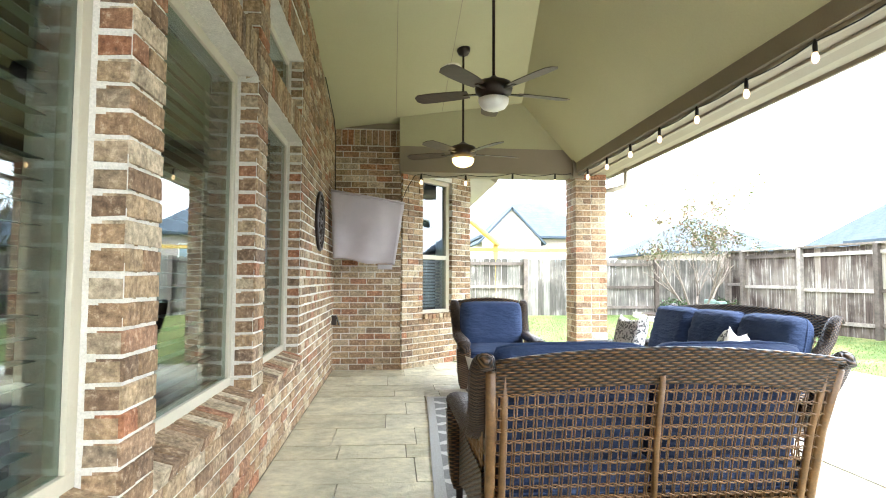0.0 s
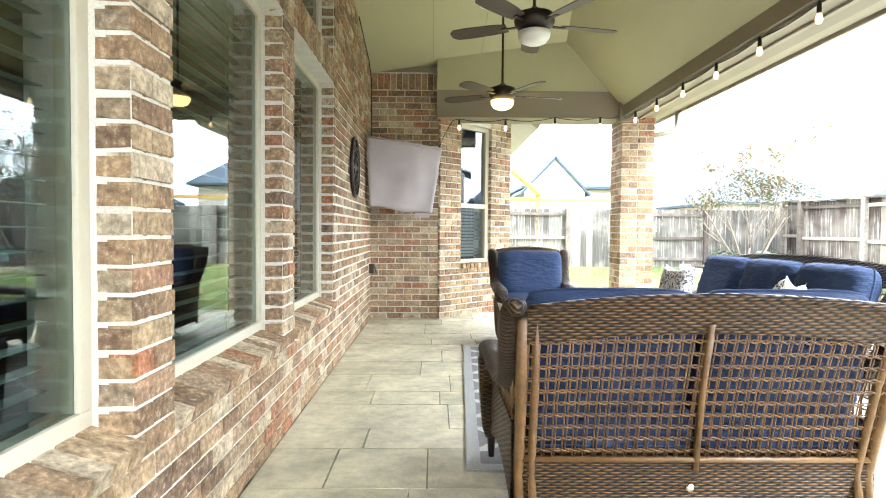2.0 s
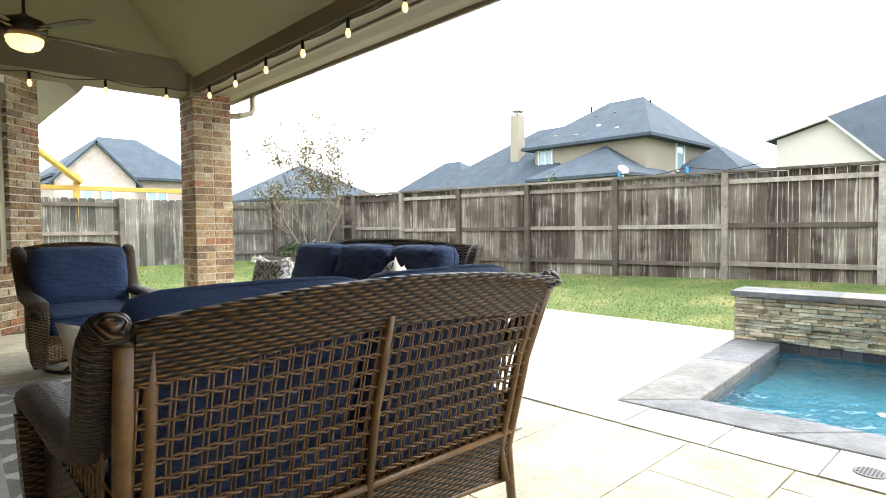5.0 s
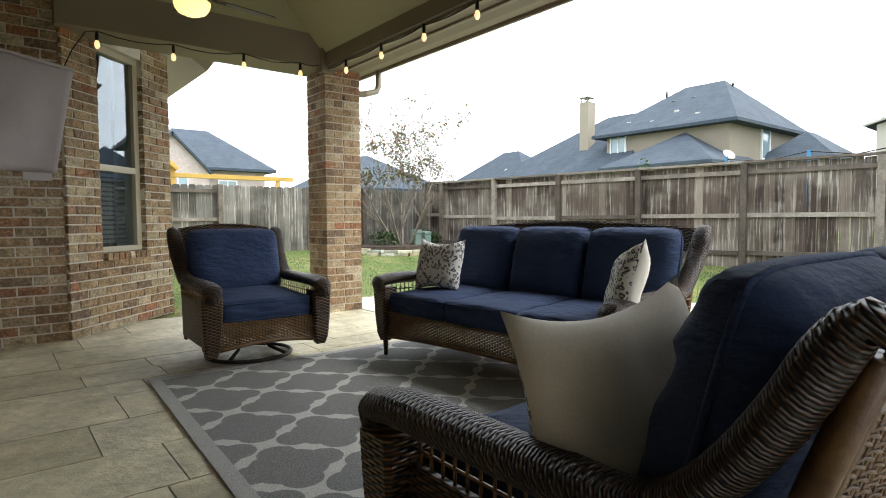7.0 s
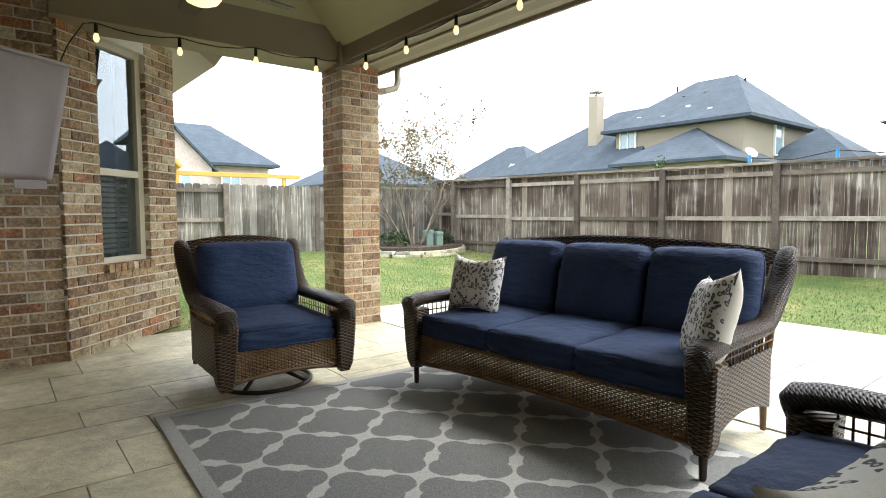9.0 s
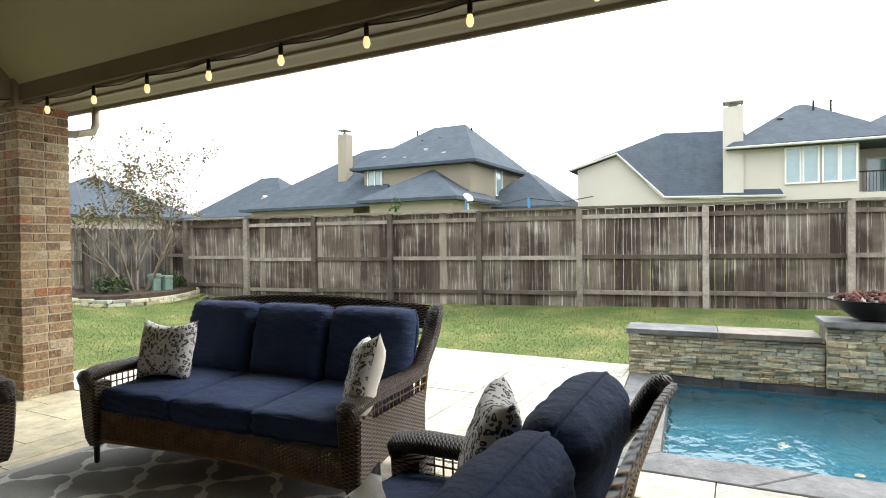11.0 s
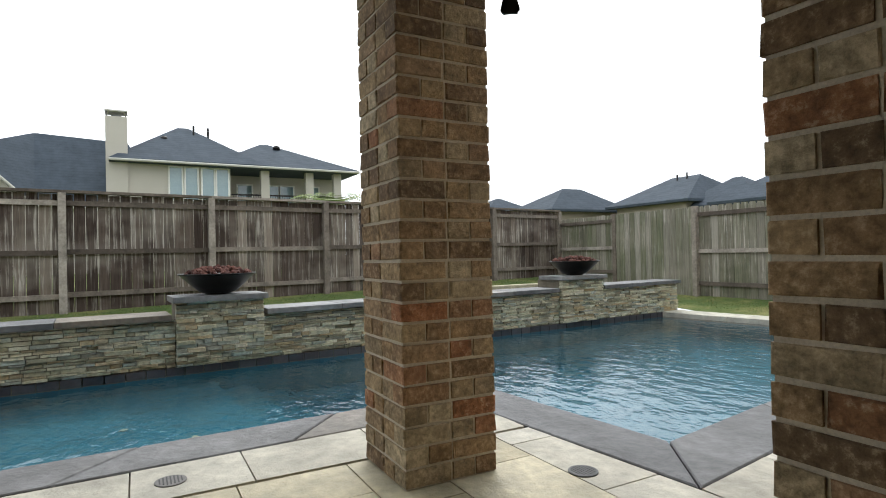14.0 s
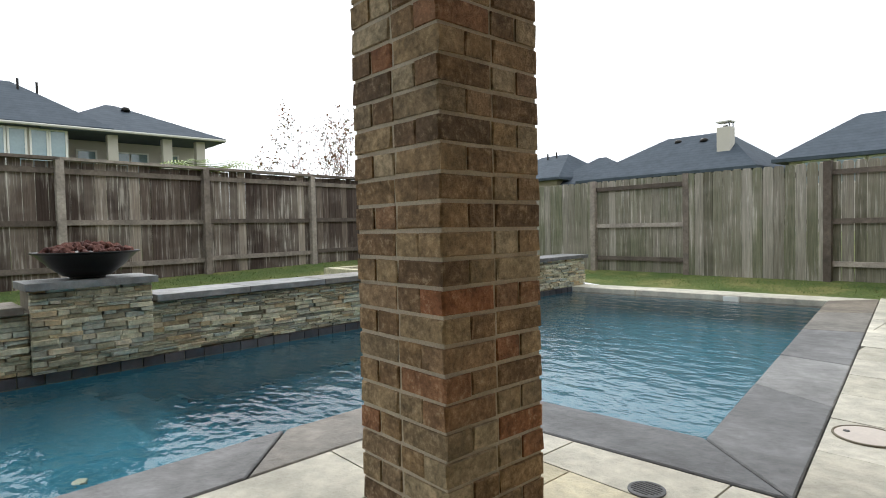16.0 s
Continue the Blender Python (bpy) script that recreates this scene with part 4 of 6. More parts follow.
def arm_sweep(side, W):
    """The rounded arm: level from the front, then sweeping up into the wing of the back."""
    path = [(FRONT + 0.02, 0.47, 0.055), (FRONT - 0.005, 0.54, 0.06), (FRONT + 0.03, ARM_Z - 0.012, 0.066), (FRONT + 0.10, ARM_Z, 0.068), (-0.22, ARM_Z + 0.002, 0.066), (0.02, ARM_Z + 0.002, 0.064), (0.17, ARM_Z + 0.004, 0.060), (0.25, ARM_Z + 0.03, 0.056), (0.315, ARM_Z + 0.085, 0.054), (0.37, ARM_Z + 0.15, 0.054), (0.42, ARM_Z + 0.225, 0.054), (0.455, TOP_Z - 0.06, 0.052), (0.49, TOP_Z - 0.015, 0.038), (0.525, TOP_Z - 0.045, 0.022)]
    bm = bmesh.new()
    rings = []
    x = side * (W / 2 - 0.07)
    n = len(path)
    fine = []
    for k in range((n - 1) * 3 + 1):
        i, t = min(k // 3, n - 2), (k - 3 * min(k // 3, n - 2)) / 3
        p0, p1, p2, p3 = (path[max(0, min(n - 1, i + o))] for o in (-1, 0, 1, 2))
        fine.append(tuple(0.5 * (2 * b + (c - a) * t + (2 * a - 5 * b + 4 * c - d) * t * t + (3 * b - a - 3 * c + d) * t ** 3) for a, b, c, d in zip(p0, p1, p2, p3)))
    for k, (y, z, r) in enumerate(fine):
        a, b = fine[max(0, k - 1)], fine[min(len(fine) - 1, k + 1)]
        dy, dz = b[0] - a[0], b[1] - a[1]
        m = math.hypot(dy, dz)
        ny, nz = -dz / m, dy / m
        flare = side * 0.02 * max(0, (z - ARM_Z)) / 0.3
        rings.append([bm.verts.new((x + flare + math.cos(q) * r * 1.05, y + ny * math.sin(q) * r * 0.62, z + nz * math.sin(q) * r * 0.62)) for q in [2 * math.pi * s / 14 for s in range(14)]])
    for a, b in zip(rings, rings[1:]):
        for s in range(14):
            bm.faces.new((a[s], a[(s + 1) % 14], b[(s + 1) % 14], b[s]))
    bm.faces.new(rings[0][::-1])
    bm.faces.new(rings[-1])
    bmesh.ops.recalc_face_normals(bm, faces=bm.faces)
    return bm


def crown(x, W):
    """The back's top edge, bowed up in the middle."""
    return TOP_Z + 0.02 - 0.06 * (2 * x / W) ** 2


def strands(parent, name, paths, r, label="", mtl=None):
    for p in paths:
        smooth(part(name, tube(bmesh.new(), p, r, 5), mtl or M_CANE, parent, label))


def wicker_seat(name, label, category, W, seats, m, swivel=False):
    s = thing(name, label, category, m)
    xi = W / 2 - 0.07
    # posts: rear ones wrapped cane, front ones woven and tapering to a foot
    for side in (-1, 1):
        x = side * (W / 2 - 0.085)
        bz = 0.10 if swivel else 0.0
        smooth(part("rear_post", tube(bmesh.new(), [(x * 0.985, BACK_LO + 0.03, bz), (x * 0.99, BACK_LO, 0.25), (x, back_y(0.6), 0.6), (x * 1.02, back_y(TOP_Z - 0.06), TOP_Z - 0.06)], [0.016, 0.02, 0.021, 0.02], 8), M_CANE, s))
        smooth(part("rear_cane", tube(bmesh.new(), [(x * 0.985 - side * 0.045, BACK_LO + 0.035, max(bz, 0.14)), (x * 0.99 - side * 0.045, BACK_LO + 0.005, 0.25), (x - side * 0.047, back_y(0.6) + 0.005, 0.6), (x * 1.02 - side * 0.05, back_y(0.84), 0.84)], 0.015, 8), M_CANE, s))
        xf = side * (W / 2 - 0.07)
        fp = bmesh.new()
        prof = [(0.5, 0.066), (0.40, 0.062), (0.28, 0.056), (0.16, 0.046), (0.11, 0.03)]
        rings = []
        for z, r in prof:
            rings.append([fp.verts.new((xf + r * 1.05 * cx, FRONT + 0.06 + r * cy, z)) for cx, cy in ((-1, -0.8), (-0.8, -1), (0.8, -1), (1, -0.8), (1, 0.8), (0.8, 1), (-0.8, 1), (-1, 0.8))])
        for a, b in zip(rings, rings[1:]):
            for k in range(8):
                fp.faces.new((a[k], a[(k + 1) % 8], b[(k + 1) % 8], b[k]))
        fp.faces.new(rings[0])
        fp.faces.new(rings[-1][::-1])
        bmesh.ops.recalc_face_normals(fp, faces=fp.faces)
        part("front_post", fp, M_WICKER, s)
        if not swivel:
            part("leg", move(lathe([(0.012, 0.0), (0.016, 0.01), (0.021, 0.16)], 10), Matrix.Translation((xf, FRONT + 0.06, 0))), M_BRONZE, s, "dark tapered leg")
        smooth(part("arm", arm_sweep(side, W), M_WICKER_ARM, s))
        # side: woven panel below, open canes above
        pan = bmesh.new()
        n = 12
        lo, hi = [], []
        for i in range(n + 1):
            t = i / n
            y = FRONT + 0.09 + (BACK_LO - FRONT - 0.09) * t
            lo.append((y, 0.13 + 0.07 * math.sin(math.pi * t) if not swivel else 0.14))
            hi.append((y, SEAT_Z + 0.11))
        vs = [[pan.verts.new((xf + o, y, z)) for y, z in row] for o in (-0.008, 0.008) for row in (lo, hi)]
        for i in range(n):
            pan.faces.new((vs[0][i], vs[0][i + 1], vs[1][i + 1], vs[1][i]))
            pan.faces.new((vs[2][i], vs[3][i], vs[3][i + 1], vs[2][i + 1]))
            pan.faces.new((vs[0][i], vs[2][i], vs[2][i + 1], vs[0][i + 1]))
            pan.faces.new((vs[1][i], vs[1][i + 1], vs[3][i + 1], vs[3][i]))
        part("side_panel", pan, M_WICKER, s)
        canes = [[(xf, y, SEAT_Z + 0.10), (xf, y, ARM_Z - 0.03 + max(0, y - 0.22) * 0.8)] for y in [FRONT + 0.12 + 0.04 * k for k in range(18)]]
        canes += [[(xf, FRONT + 0.08, z), (xf, back_y(z) - 0.01, z)] for z in (0.475, 0.52)]
        strands(s, "side_cane", canes, 0.0045)
    # front apron: open weave of thin canes, bowed up along its lower edge
    def low(x):
        return 0.14 + 0.035 * (1 - (x / xi) ** 2)
    xa = xi - 0.05
    ups_n = int(2 * xa / 0.021)
    strands(s, "apron_stake", [[(-xa + 2 * xa * i / ups_n, FRONT + 0.05, low(-xa + 2 * xa * i / ups_n)), (-xa + 2 * xa * i / ups_n, FRONT + 0.05, SEAT_Z)] for i in range(ups_n + 1)], 0.0045)
    rows_a = []
    for k in range(18):
        z = SEAT_Z - 0.004 - 0.0103 * k
        half = xa if z > 0.175 else xa * 0.999
        pts = [(-half + 2 * half * i / (2 * ups_n), FRONT + 0.05 + 0.006 * math.cos(math.pi * (i / 2 + k)), max(z, low(-half + 2 * half * i / (2 * ups_n)))) for i in range(2 * ups_n + 1)]
        rows_a.append(pts)
    strands(s, "apron_cane", rows_a, 0.0049)
    strands(s, "apron_rail", [[(-xi + 0.05 + (2 * xi - 0.1) * i / 16, FRONT + 0.05, 0.14 + 0.035 * (1 - ((-xi + 0.05 + (2 * xi - 0.1) * i / 16) / xi) ** 2)) for i in range(17)]], 0.013)
    part("deck", boxm(-xi + 0.02, FRONT + 0.06, SEAT_Z - 0.03, xi - 0.02, BACK_LO - 0.01, SEAT_Z), M_WICKER, s)
    # back: woven band above and below, a lattice of canes between
    xb = W / 2 - 0.10
    for name_b, zlo, zhi in (("top_band", lambda x: crown(x, W) - 0.13, lambda x: crown(x, W)), ("lower_band", lambda x: 0.13 + 0.03 * (1 - (x / xb) ** 2), lambda x: 0.305)):
        grid = []
        for j in range(5):
            row = []
            for i in range(21):
                x = -xb + 2 * xb * i / 20
                z = zlo(x) + (zhi(x) - zlo(x)) * j / 4
                row.append((x * (1 + 0.03 * (z - 0.25)), back_y(z), z))
            grid.append(row)
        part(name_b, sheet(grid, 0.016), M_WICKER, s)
    strands(s, "top_roll", [[(-xb * 1.03 + 2.06 * xb * i / 24, back_y(crown(0, W)) + 0.005, crown(-xb + 2 * xb * i / 24, W)) for i in range(25)]], 0.014, "", M_WICKER)
    strands(s, "lower_rail", [[(-xb, back_y(0.31) + 0.012, 0.31), (0, back_y(0.31) + 0.015, 0.31), (xb, back_y(0.31) + 0.012, 0.31)]], 0.013)
    strands(s, "bottom_rail", [[(-xb + 2 * xb * i / 16, back_y(0.15) + 0.008, 0.13 + 0.03 * (1 - (2 * i / 16 - 1) ** 2)) for i in range(17)]], 0.012)
    if seats > 1:
        for k in range(1, seats):
            x = -xb + 2 * xb * k / seats
            strands(s, "stile", [[(x, back_y(0.27) + 0.012, 0.27), (x + 0.015, back_y(0.55) + 0.016, 0.55), (x + 0.03, back_y(0.83) + 0.012, 0.83)]], 0.014)
    n = int(2 * xb / 0.037)
    ups = []
    for i in range(n + 1):
        x = -xb + 2 * xb * i / n
        z1 = crown(x, W) - 0.12
        if z1 > 0.3:
            ups.append([(x - 0.004, back_y(0.27) + 0.006, 0.27), (x - 0.004 + random.uniform(-0.003, 0.003), back_y(0.55) + 0.006, 0.55), (x, back_y(z1) + 0.006, z1)])
            ups.append([(x + 0.006, back_y(0.27) + 0.006, 0.27), (x + 0.006 + random.uniform(-0.003, 0.003), back_y(0.55) + 0.006, 0.55), (x + 0.01, back_y(z1) + 0.006, z1)])
    strands(s, "upright_cane", ups, 0.0031)
    across = []
    for k in range(10):
        z = 0.345 + k * 0.047
        for ph in (0, math.pi):
            pts = []
            for i in range(2 * n + 1):
                x = -xb + 2 * xb * i / (2 * n)
                zz = z - 0.015 * (2 * x / W) ** 2 * (k / 9) + 0.006 * math.sin(math.pi * i / 2 + ph)
                pts.append((x, back_y(zz) + 0.012 + 0.006 * math.cos(math.pi * i / 2 + ph), zz))
            across.append(pts)
    strands(s, "cross_cane", across, 0.0032)
    smooth(part("badge", move(lathe([(0.0, 0), (0.016, 0.001), (0.016, 0.005), (0.006, 0.007), (0.0, 0.007)], 16), pose(0.02, back_y(0.21) + 0.018, 0.205, -90, 0, 0)), M_CHROME, s, "small round chrome badge"))
    # cushions
    cw = (2 * xi - 0.12) / seats
    for k in range(seats):
        x = -xi + 0.06 + cw * (k + 0.5)
        seat_cushion(s, cw - 0.006, 0.81, 0.14, pose(x, FRONT + 0.44, SEAT_Z + 0.072, 1.5, 0, random.uniform(-0.5, 0.5)), 3 * k + W)
        back_cushion(s, 2 * xb / seats + 0.01, 0.53, 0.225, pose(-xb + 2 * xb * (k + 0.5) / seats, 0.275, 0.675, 76, 0, random.uniform(-1, 1)), 7 * k + W)
    if swivel:
        smooth(part("ring", tube(bmesh.new(), [(0.30 * math.cos(a), 0.30 * math.sin(a) - 0.02, 0.016) for a in [2 * math.pi * k / 36 for k in range(36)]], 0.014, 8, True), M_BRONZE, s, "round bronze swivel base"))
        for k in range(4):
            a = math.pi / 4 + k * math.pi / 2
            smooth(part("strut", tube(bmesh.new(), [(0.29 * math.cos(a), 0.29 * math.sin(a) - 0.02, 0.02), (0.16 * math.cos(a), 0.16 * math.sin(a) - 0.02, 0.07), (0.10 * math.cos(a), 0.10 * math.sin(a), 0.17)], 0.013, 8), M_BRONZE, s))
        part("hub", boxm(-0.16, -0.16, 0.15, 0.16, 0.16, 0.19, 0.01), M_BRONZE, s)
    return s


M_CHROME = mottled("chrome", [(0.3, (0.62, 0.60, 0.57)), (0.7, (0.70, 0.68, 0.65))], 20, 0.2, 1.0, fine=90, amount=0.1, strength=0.05)
random.seed(11)
wicker_seat("sofa", "brown wicker three-seat sofa with navy cushions", "sofa", 2.01, 3, pose(3.78, 5.90, 0.012, 0, 0, -86))
TOP_Z = 0.905
wicker_seat("loveseat", "brown wicker loveseat with navy cushions, lattice back", "sofa", 1.475, 2, pose(2.447, 4.0, 0.006, 0, 0, 180))
TOP_Z = 0.94
wicker_seat("swivel_chair", "brown wicker swivel armchair with a navy cushion", "chair", 0.89, 1, pose(2.52, 7.52, 0.002, 0, 0, -2), True)


def pillow(x, y, z, rx, rz, w, h, back, label, seed, tip=0):
    p = thing("throw_pillow", label, "pillow", pose(x, y, z, rx, 0, rz) @ pose(0, 0, 0, 0, tip, 0), "throw pillows")
    bm = pillow_mesh(w, h, 0.15, seed)
    me = bpy.data.meshes.new("cover")
    for f in bm.faces:
        f.material_index = 1 if f.calc_center_median().y > 0 else 0
    bm.to_mesh(me)
    bm.free()
    me.materials.append(M_SPOT)
    me.materials.append(back)
    ob = new("cover", me)
    ob.parent = p
    smooth(ob)
    return p


pillow(3.62, 6.60, 0.66, -14, -78, 0.42, 0.41, M_SPOT, "grey spotted pillow leaning on the sofa", 1)
pillow(3.60, 5.02, 0.655, -16, -140, 0.42, 0.45, M_CREAM, "grey spotted pillow with a cream back", 2, -10)
pillow(1.995, 3.97, 0.645, 12, 167, 0.46, 0.44, M_CREAM, "spotted pillow with a plain cream back", 3, 6)
pillow(2.93, 4.03, 0.660, -18, 205, 0.43, 0.44, M_SPOT, "grey spotted pillow on the loveseat", 4)

# ---- rug ----
rug = tagged(obj_of("rug", boxm(-1.09, -1.47, 0, 1.09, 1.47, 0.010, 0.004), M_RUG), "grey pile rug with a cream trellis pattern", "rug")
rug.matrix_world = pose(2.80, 5.70, 0.0015, 0, 0, -2.5)


# ---- things on the walls and ceiling ----
def fan(x, y, z_light, lit, turn):
    top = ceil_l(x, y)
    f = thing("ceiling_fan", "dark bronze ceiling fan with five blades and a " + ("lit" if lit else "white") + " bowl light", "fan", pose(x, y, 0, 0, 0, turn), "ceiling fans")
    smooth(part("canopy", move(lathe([(0.02, -0.07), (0.05, -0.06), (0.072, -0.02), (0.075, 0.02)], 20), Matrix.Translation((0, 0, top))), M_BRONZE, f))
    part("rod", move(lathe([(0.012, z_light + 0.20), (0.012, top - 0.05)], 10), Matrix.Identity(4)), M_BRONZE, f)
    smooth(part("motor", move(lathe([(0.05, 0.06), (0.09, 0.07), (0.135, 0.10), (0.145, 0.135), (0.13, 0.18), (0.075, 0.20), (0.03, 0.225), (0.014, 0.24)], 28), Matrix.Translation((0, 0, z_light))), M_BRONZE, f))
    smooth(part("light_bowl", move(lathe([(0.0, -0.035), (0.05, -0.03), (0.09, -0.012), (0.112, 0.02), (0.118, 0.055), (0.06, 0.06), (0.0, 0.06)], 28), Matrix.Translation((0, 0, z_light))), M_DIFF if lit else M_DIFF_OFF, f, "lit frosted bowl" if lit else "white frosted bowl"))
    for k in range(5):
        a = 72 * k
        arm = move(boxm(0.10, -0.016, -0.004, 0.24, 0.016, 0.004, 0.003), pose(0, 0, z_light + 0.105, 0, 0, a))
        br = part("blade_arm", arm, M_BRONZE, f)
        bl = bmesh.new()
        pts = [(0.20, -0.05), (0.30, -0.064), (0.50, -0.072), (0.60, -0.066), (0.635, -0.03), (0.635, 0.03), (0.60, 0.066), (0.50, 0.072), (0.30, 0.064), (0.20, 0.05)]
        lo = [bl.verts.new((px, py, -0.003)) for px, py in pts]
        hi = [bl.verts.new((px, py, 0.003)) for px, py in pts]
        bl.faces.new(hi)
        bl.faces.new(lo[::-1])
        for i in range(len(pts)):
            j = (i + 1) % len(pts)
            bl.faces.new((lo[i], lo[j], hi[j], hi[i]))
        part("blade", move(bl, pose(0, 0, z_light + 0.112, 0, 0, a) @ pose(0, 0, 0, 11, 0, 0)), M_BLADE, f)
    return f


fan(2.18, 5.69, 2.50, False, 12)
fan(2.16, 7.42, 2.41, True, 11)
det = thing("ceiling_speaker", "round white speaker grille in the porch ceiling", "speaker", pose(2.06, 7.76, ceil_l(2.06, 7.76), -10.3, -8.4, 0))
smooth(part("grille", lathe([(0.0, -0.012), (0.10, -0.012), (0.115, 0.0), (0.115, 0.02)], 24), M_FRAME, det))

# string lights along the beam and across the end
def bulb(x, y, z):
    b = thing("string_bulb", "lit clear bulb in a black socket on a cable", "light bulb", pose(x, y, z), "string lights")
    smooth(part("socket", lathe([(0.006, 0.115), (0.013, 0.10), (0.015, 0.06), (0.013, 0.035)], 12), M_BLACK, b))
    smooth(part("glass", lathe([(0.0, -0.03), (0.012, -0.026), (0.021, -0.008), (0.021, 0.008), (0.013, 0.035)], 14), M_BULB, b, "warm lit bulb"))
    return b


line = [(3.86, 8.38 - 0.645 * k, 2.475) for k in range(11)]
first = bulb(*line[0])
for p in line[1:]:
    copy_thing(first, pose(*p))
ends = [(1.78, 8.75, 2.43), (2.36, 8.76, 2.43), (2.98, 8.76, 2.46), (3.55, 8.76, 2.47)]
for p in ends:
    copy_thing(first, pose(*p))
cable = thing("light_cable", "thin black cable of the string lights", "cable")
pts = []
for a, b in zip([(3.86, 8.76, 2.62)] + line, line):
    for t in (0, 0.25, 0.5, 0.75):
        pts.append((a[0] + (b[0] - a[0]) * t, a[1] + (b[1] - a[1]) * t, 2.575 - 0.02 * math.sin(math.pi * t)))
smooth(part("cable", tube(bmesh.new(), pts, 0.005, 6), M_BLACK, cable))
pts = []
for a, b in zip(ends, ends[1:] + [(3.84, 8.76, 2.52)]):
    for t in (0, 0.25, 0.5, 0.75):
        pts.append((a[0] + (b[0] - a[0]) * t, 8.76, a[2] + 0.115 + (b[2] - a[2]) * t - 0.035 * math.sin(math.pi * t)))
smooth(part("cable", tube(bmesh.new(), [(1.50, 8.70, 2.10), (1.60, 8.72, 2.35), (1.70, 8.74, 2.52)] + pts, 0.005, 6), M_BLACK, cable))
smooth(part("cable", tube(bmesh.new(), [(WX + 0.02, 8.86, 1.9), (WX + 0.02, 8.80, 2.6), (WX + 0.025, 8.72, 3.0), (WX + 0.02, 8.55, 3.17), (WX + 0.02, 8.0, 3.28), (WX + 0.02, 7.6, 3.36)], 0.006, 6), M_BLACK, cable))


# covered screen on a bracket, turned into the corner
def screen_cover():
    c = thing("covered_screen", "wall-mounted screen under a grey fabric cover", "screen", None)
    TL, TR, BR, BL = Vector((0.695, 8.18, 2.22)), Vector((1.56, 8.25, 2.09)), Vector((1.445, 8.46, 1.35)), Vector((0.71, 8.36, 1.43))
    bm = bmesh.new()
    n = 22
    back = Vector((0.0, 0.20, 0))
    g = []
    for j in range(n + 1):
        row = []
        for i in range(n + 1):
            a, b = i / n, j / n
            p = TL.lerp(TR, a).lerp(BL.lerp(BR, a), b)
            fold = 0.018 * math.sin(a * 11 + b * 2.5) * b + 0.010 * noise.noise((a * 5, b * 4, 1))
            p = p + Vector((0.05, -1.0, 0)) * (fold + 0.03 * math.sin(math.pi * a) * math.sin(math.pi * b))
            if j == n:
                p.z += 0.015 * math.sin(a * 9)
            row.append(bm.verts.new(p))
        g.append(row)
    for j in range(n):
        for i in range(n):
            bm.faces.new((g[j][i], g[j][i + 1], g[j + 1][i + 1], g[j + 1][i]))
    rim = g[0] + [g[j][n] for j in range(1, n + 1)] + g[n][-2::-1] + [g[j][0] for j in range(n - 1, 0, -1)]
    far = [bm.verts.new(v.co + back * (1 + 0.12 * math.sin(k * 1.3))) for k, v in enumerate(rim)]
    for k in range(len(rim)):
        q = (k + 1) % len(rim)
        bm.faces.new((rim[k], far[k], far[q], rim[q]))
    bmesh.ops.recalc_face_normals(bm, faces=bm.faces)
    smooth(part("cover", bm, M_COVER, c))
    smooth(part("hem", tube(bmesh.new(), [v for v in (TL + Vector((0, -0.01, 0)), TL.lerp(TR, 0.5) + Vector((0, -0.02, 0)), TR + Vector((0, -0.01, 0)))], 0.012, 6), M_COVER, c))
    part("flap", move(boxm(-0.09, -0.008, -0.05, 0.09, 0.008, 0.01, 0.004), pose(1.33, 8.46, 1.35, 0, 0, 6)), M_COVER, c)
    part("bracket", boxm(1.05, 8.45, 1.75, 1.15, 8.955, 1.85, 0.01), M_BLACK, c)
    return c


screen_cover()
# oval iron plaque on the house wall
pl = thing("wall_plaque", "oval dark iron scroll plaque on the brick wall", "plaque", pose(WX + 0.022, 7.35, 1.77))
ov = [(0.0, 0.26 * math.cos(a), 0.29 * math.sin(a)) for a in [2 * math.pi * k / 40 for k in range(40)]]
for r, t in ((1.0, 0.018), (0.84, 0.008)):
    smooth(part("ring", tube(bmesh.new(), [(0, y * r, z * r) for _, y, z in ov], t, 8, True), M_BRONZE, pl))
scroll = bmesh.new()
for k in range(8):
    a = k * math.pi / 4
    pts = [(0.0, (0.03 + 0.20 * t) * math.cos(a + 0.9 * math.sin(t * 4)), (0.03 + 0.215 * t) * math.sin(a + 0.9 * math.sin(t * 4))) for t in [q / 12 for q in range(13)]]
    tube(scroll, pts, 0.011, 6)
smooth(part("scrolls", scroll, M_BRONZE, pl))
smooth(part("boss", move(lathe([(0, 0.0), (0.05, 0.0), (0.045, 0.012), (0, 0.02)], 20), pose(-0.005, 0, 0, 0, 90, 0)), M_BRONZE, pl))
so = thing("outlet_box", "dark weatherproof outlet box on the wall", "outlet", pose(WX + 0.03, 8.80, 0.66))
part("box", boxm(-0.03, -0.05, -0.06, 0.03, 0.05, 0.06, 0.008), M_BRONZE, so)
part("lid", move(boxm(-0.004, -0.055, -0.07, 0.004, 0.055, 0.06, 0.003), pose(0.045, 0, 0.0, 0, -18, 0)), M_BRONZE, so)
# lantern on the entrance column
la = thing("wall_lantern", "dark metal lantern on the brick column", "lantern", pose(2.545, 1.62, 1.07))
part("plate", boxm(-0.012, -0.045, -0.065, 0.004, 0.045, 0.065, 0.004), M_BLACK, la)
part("body", boxm(0.003, -0.04, -0.055, 0.03, 0.04, 0.055, 0.008), M_BLACK, la)
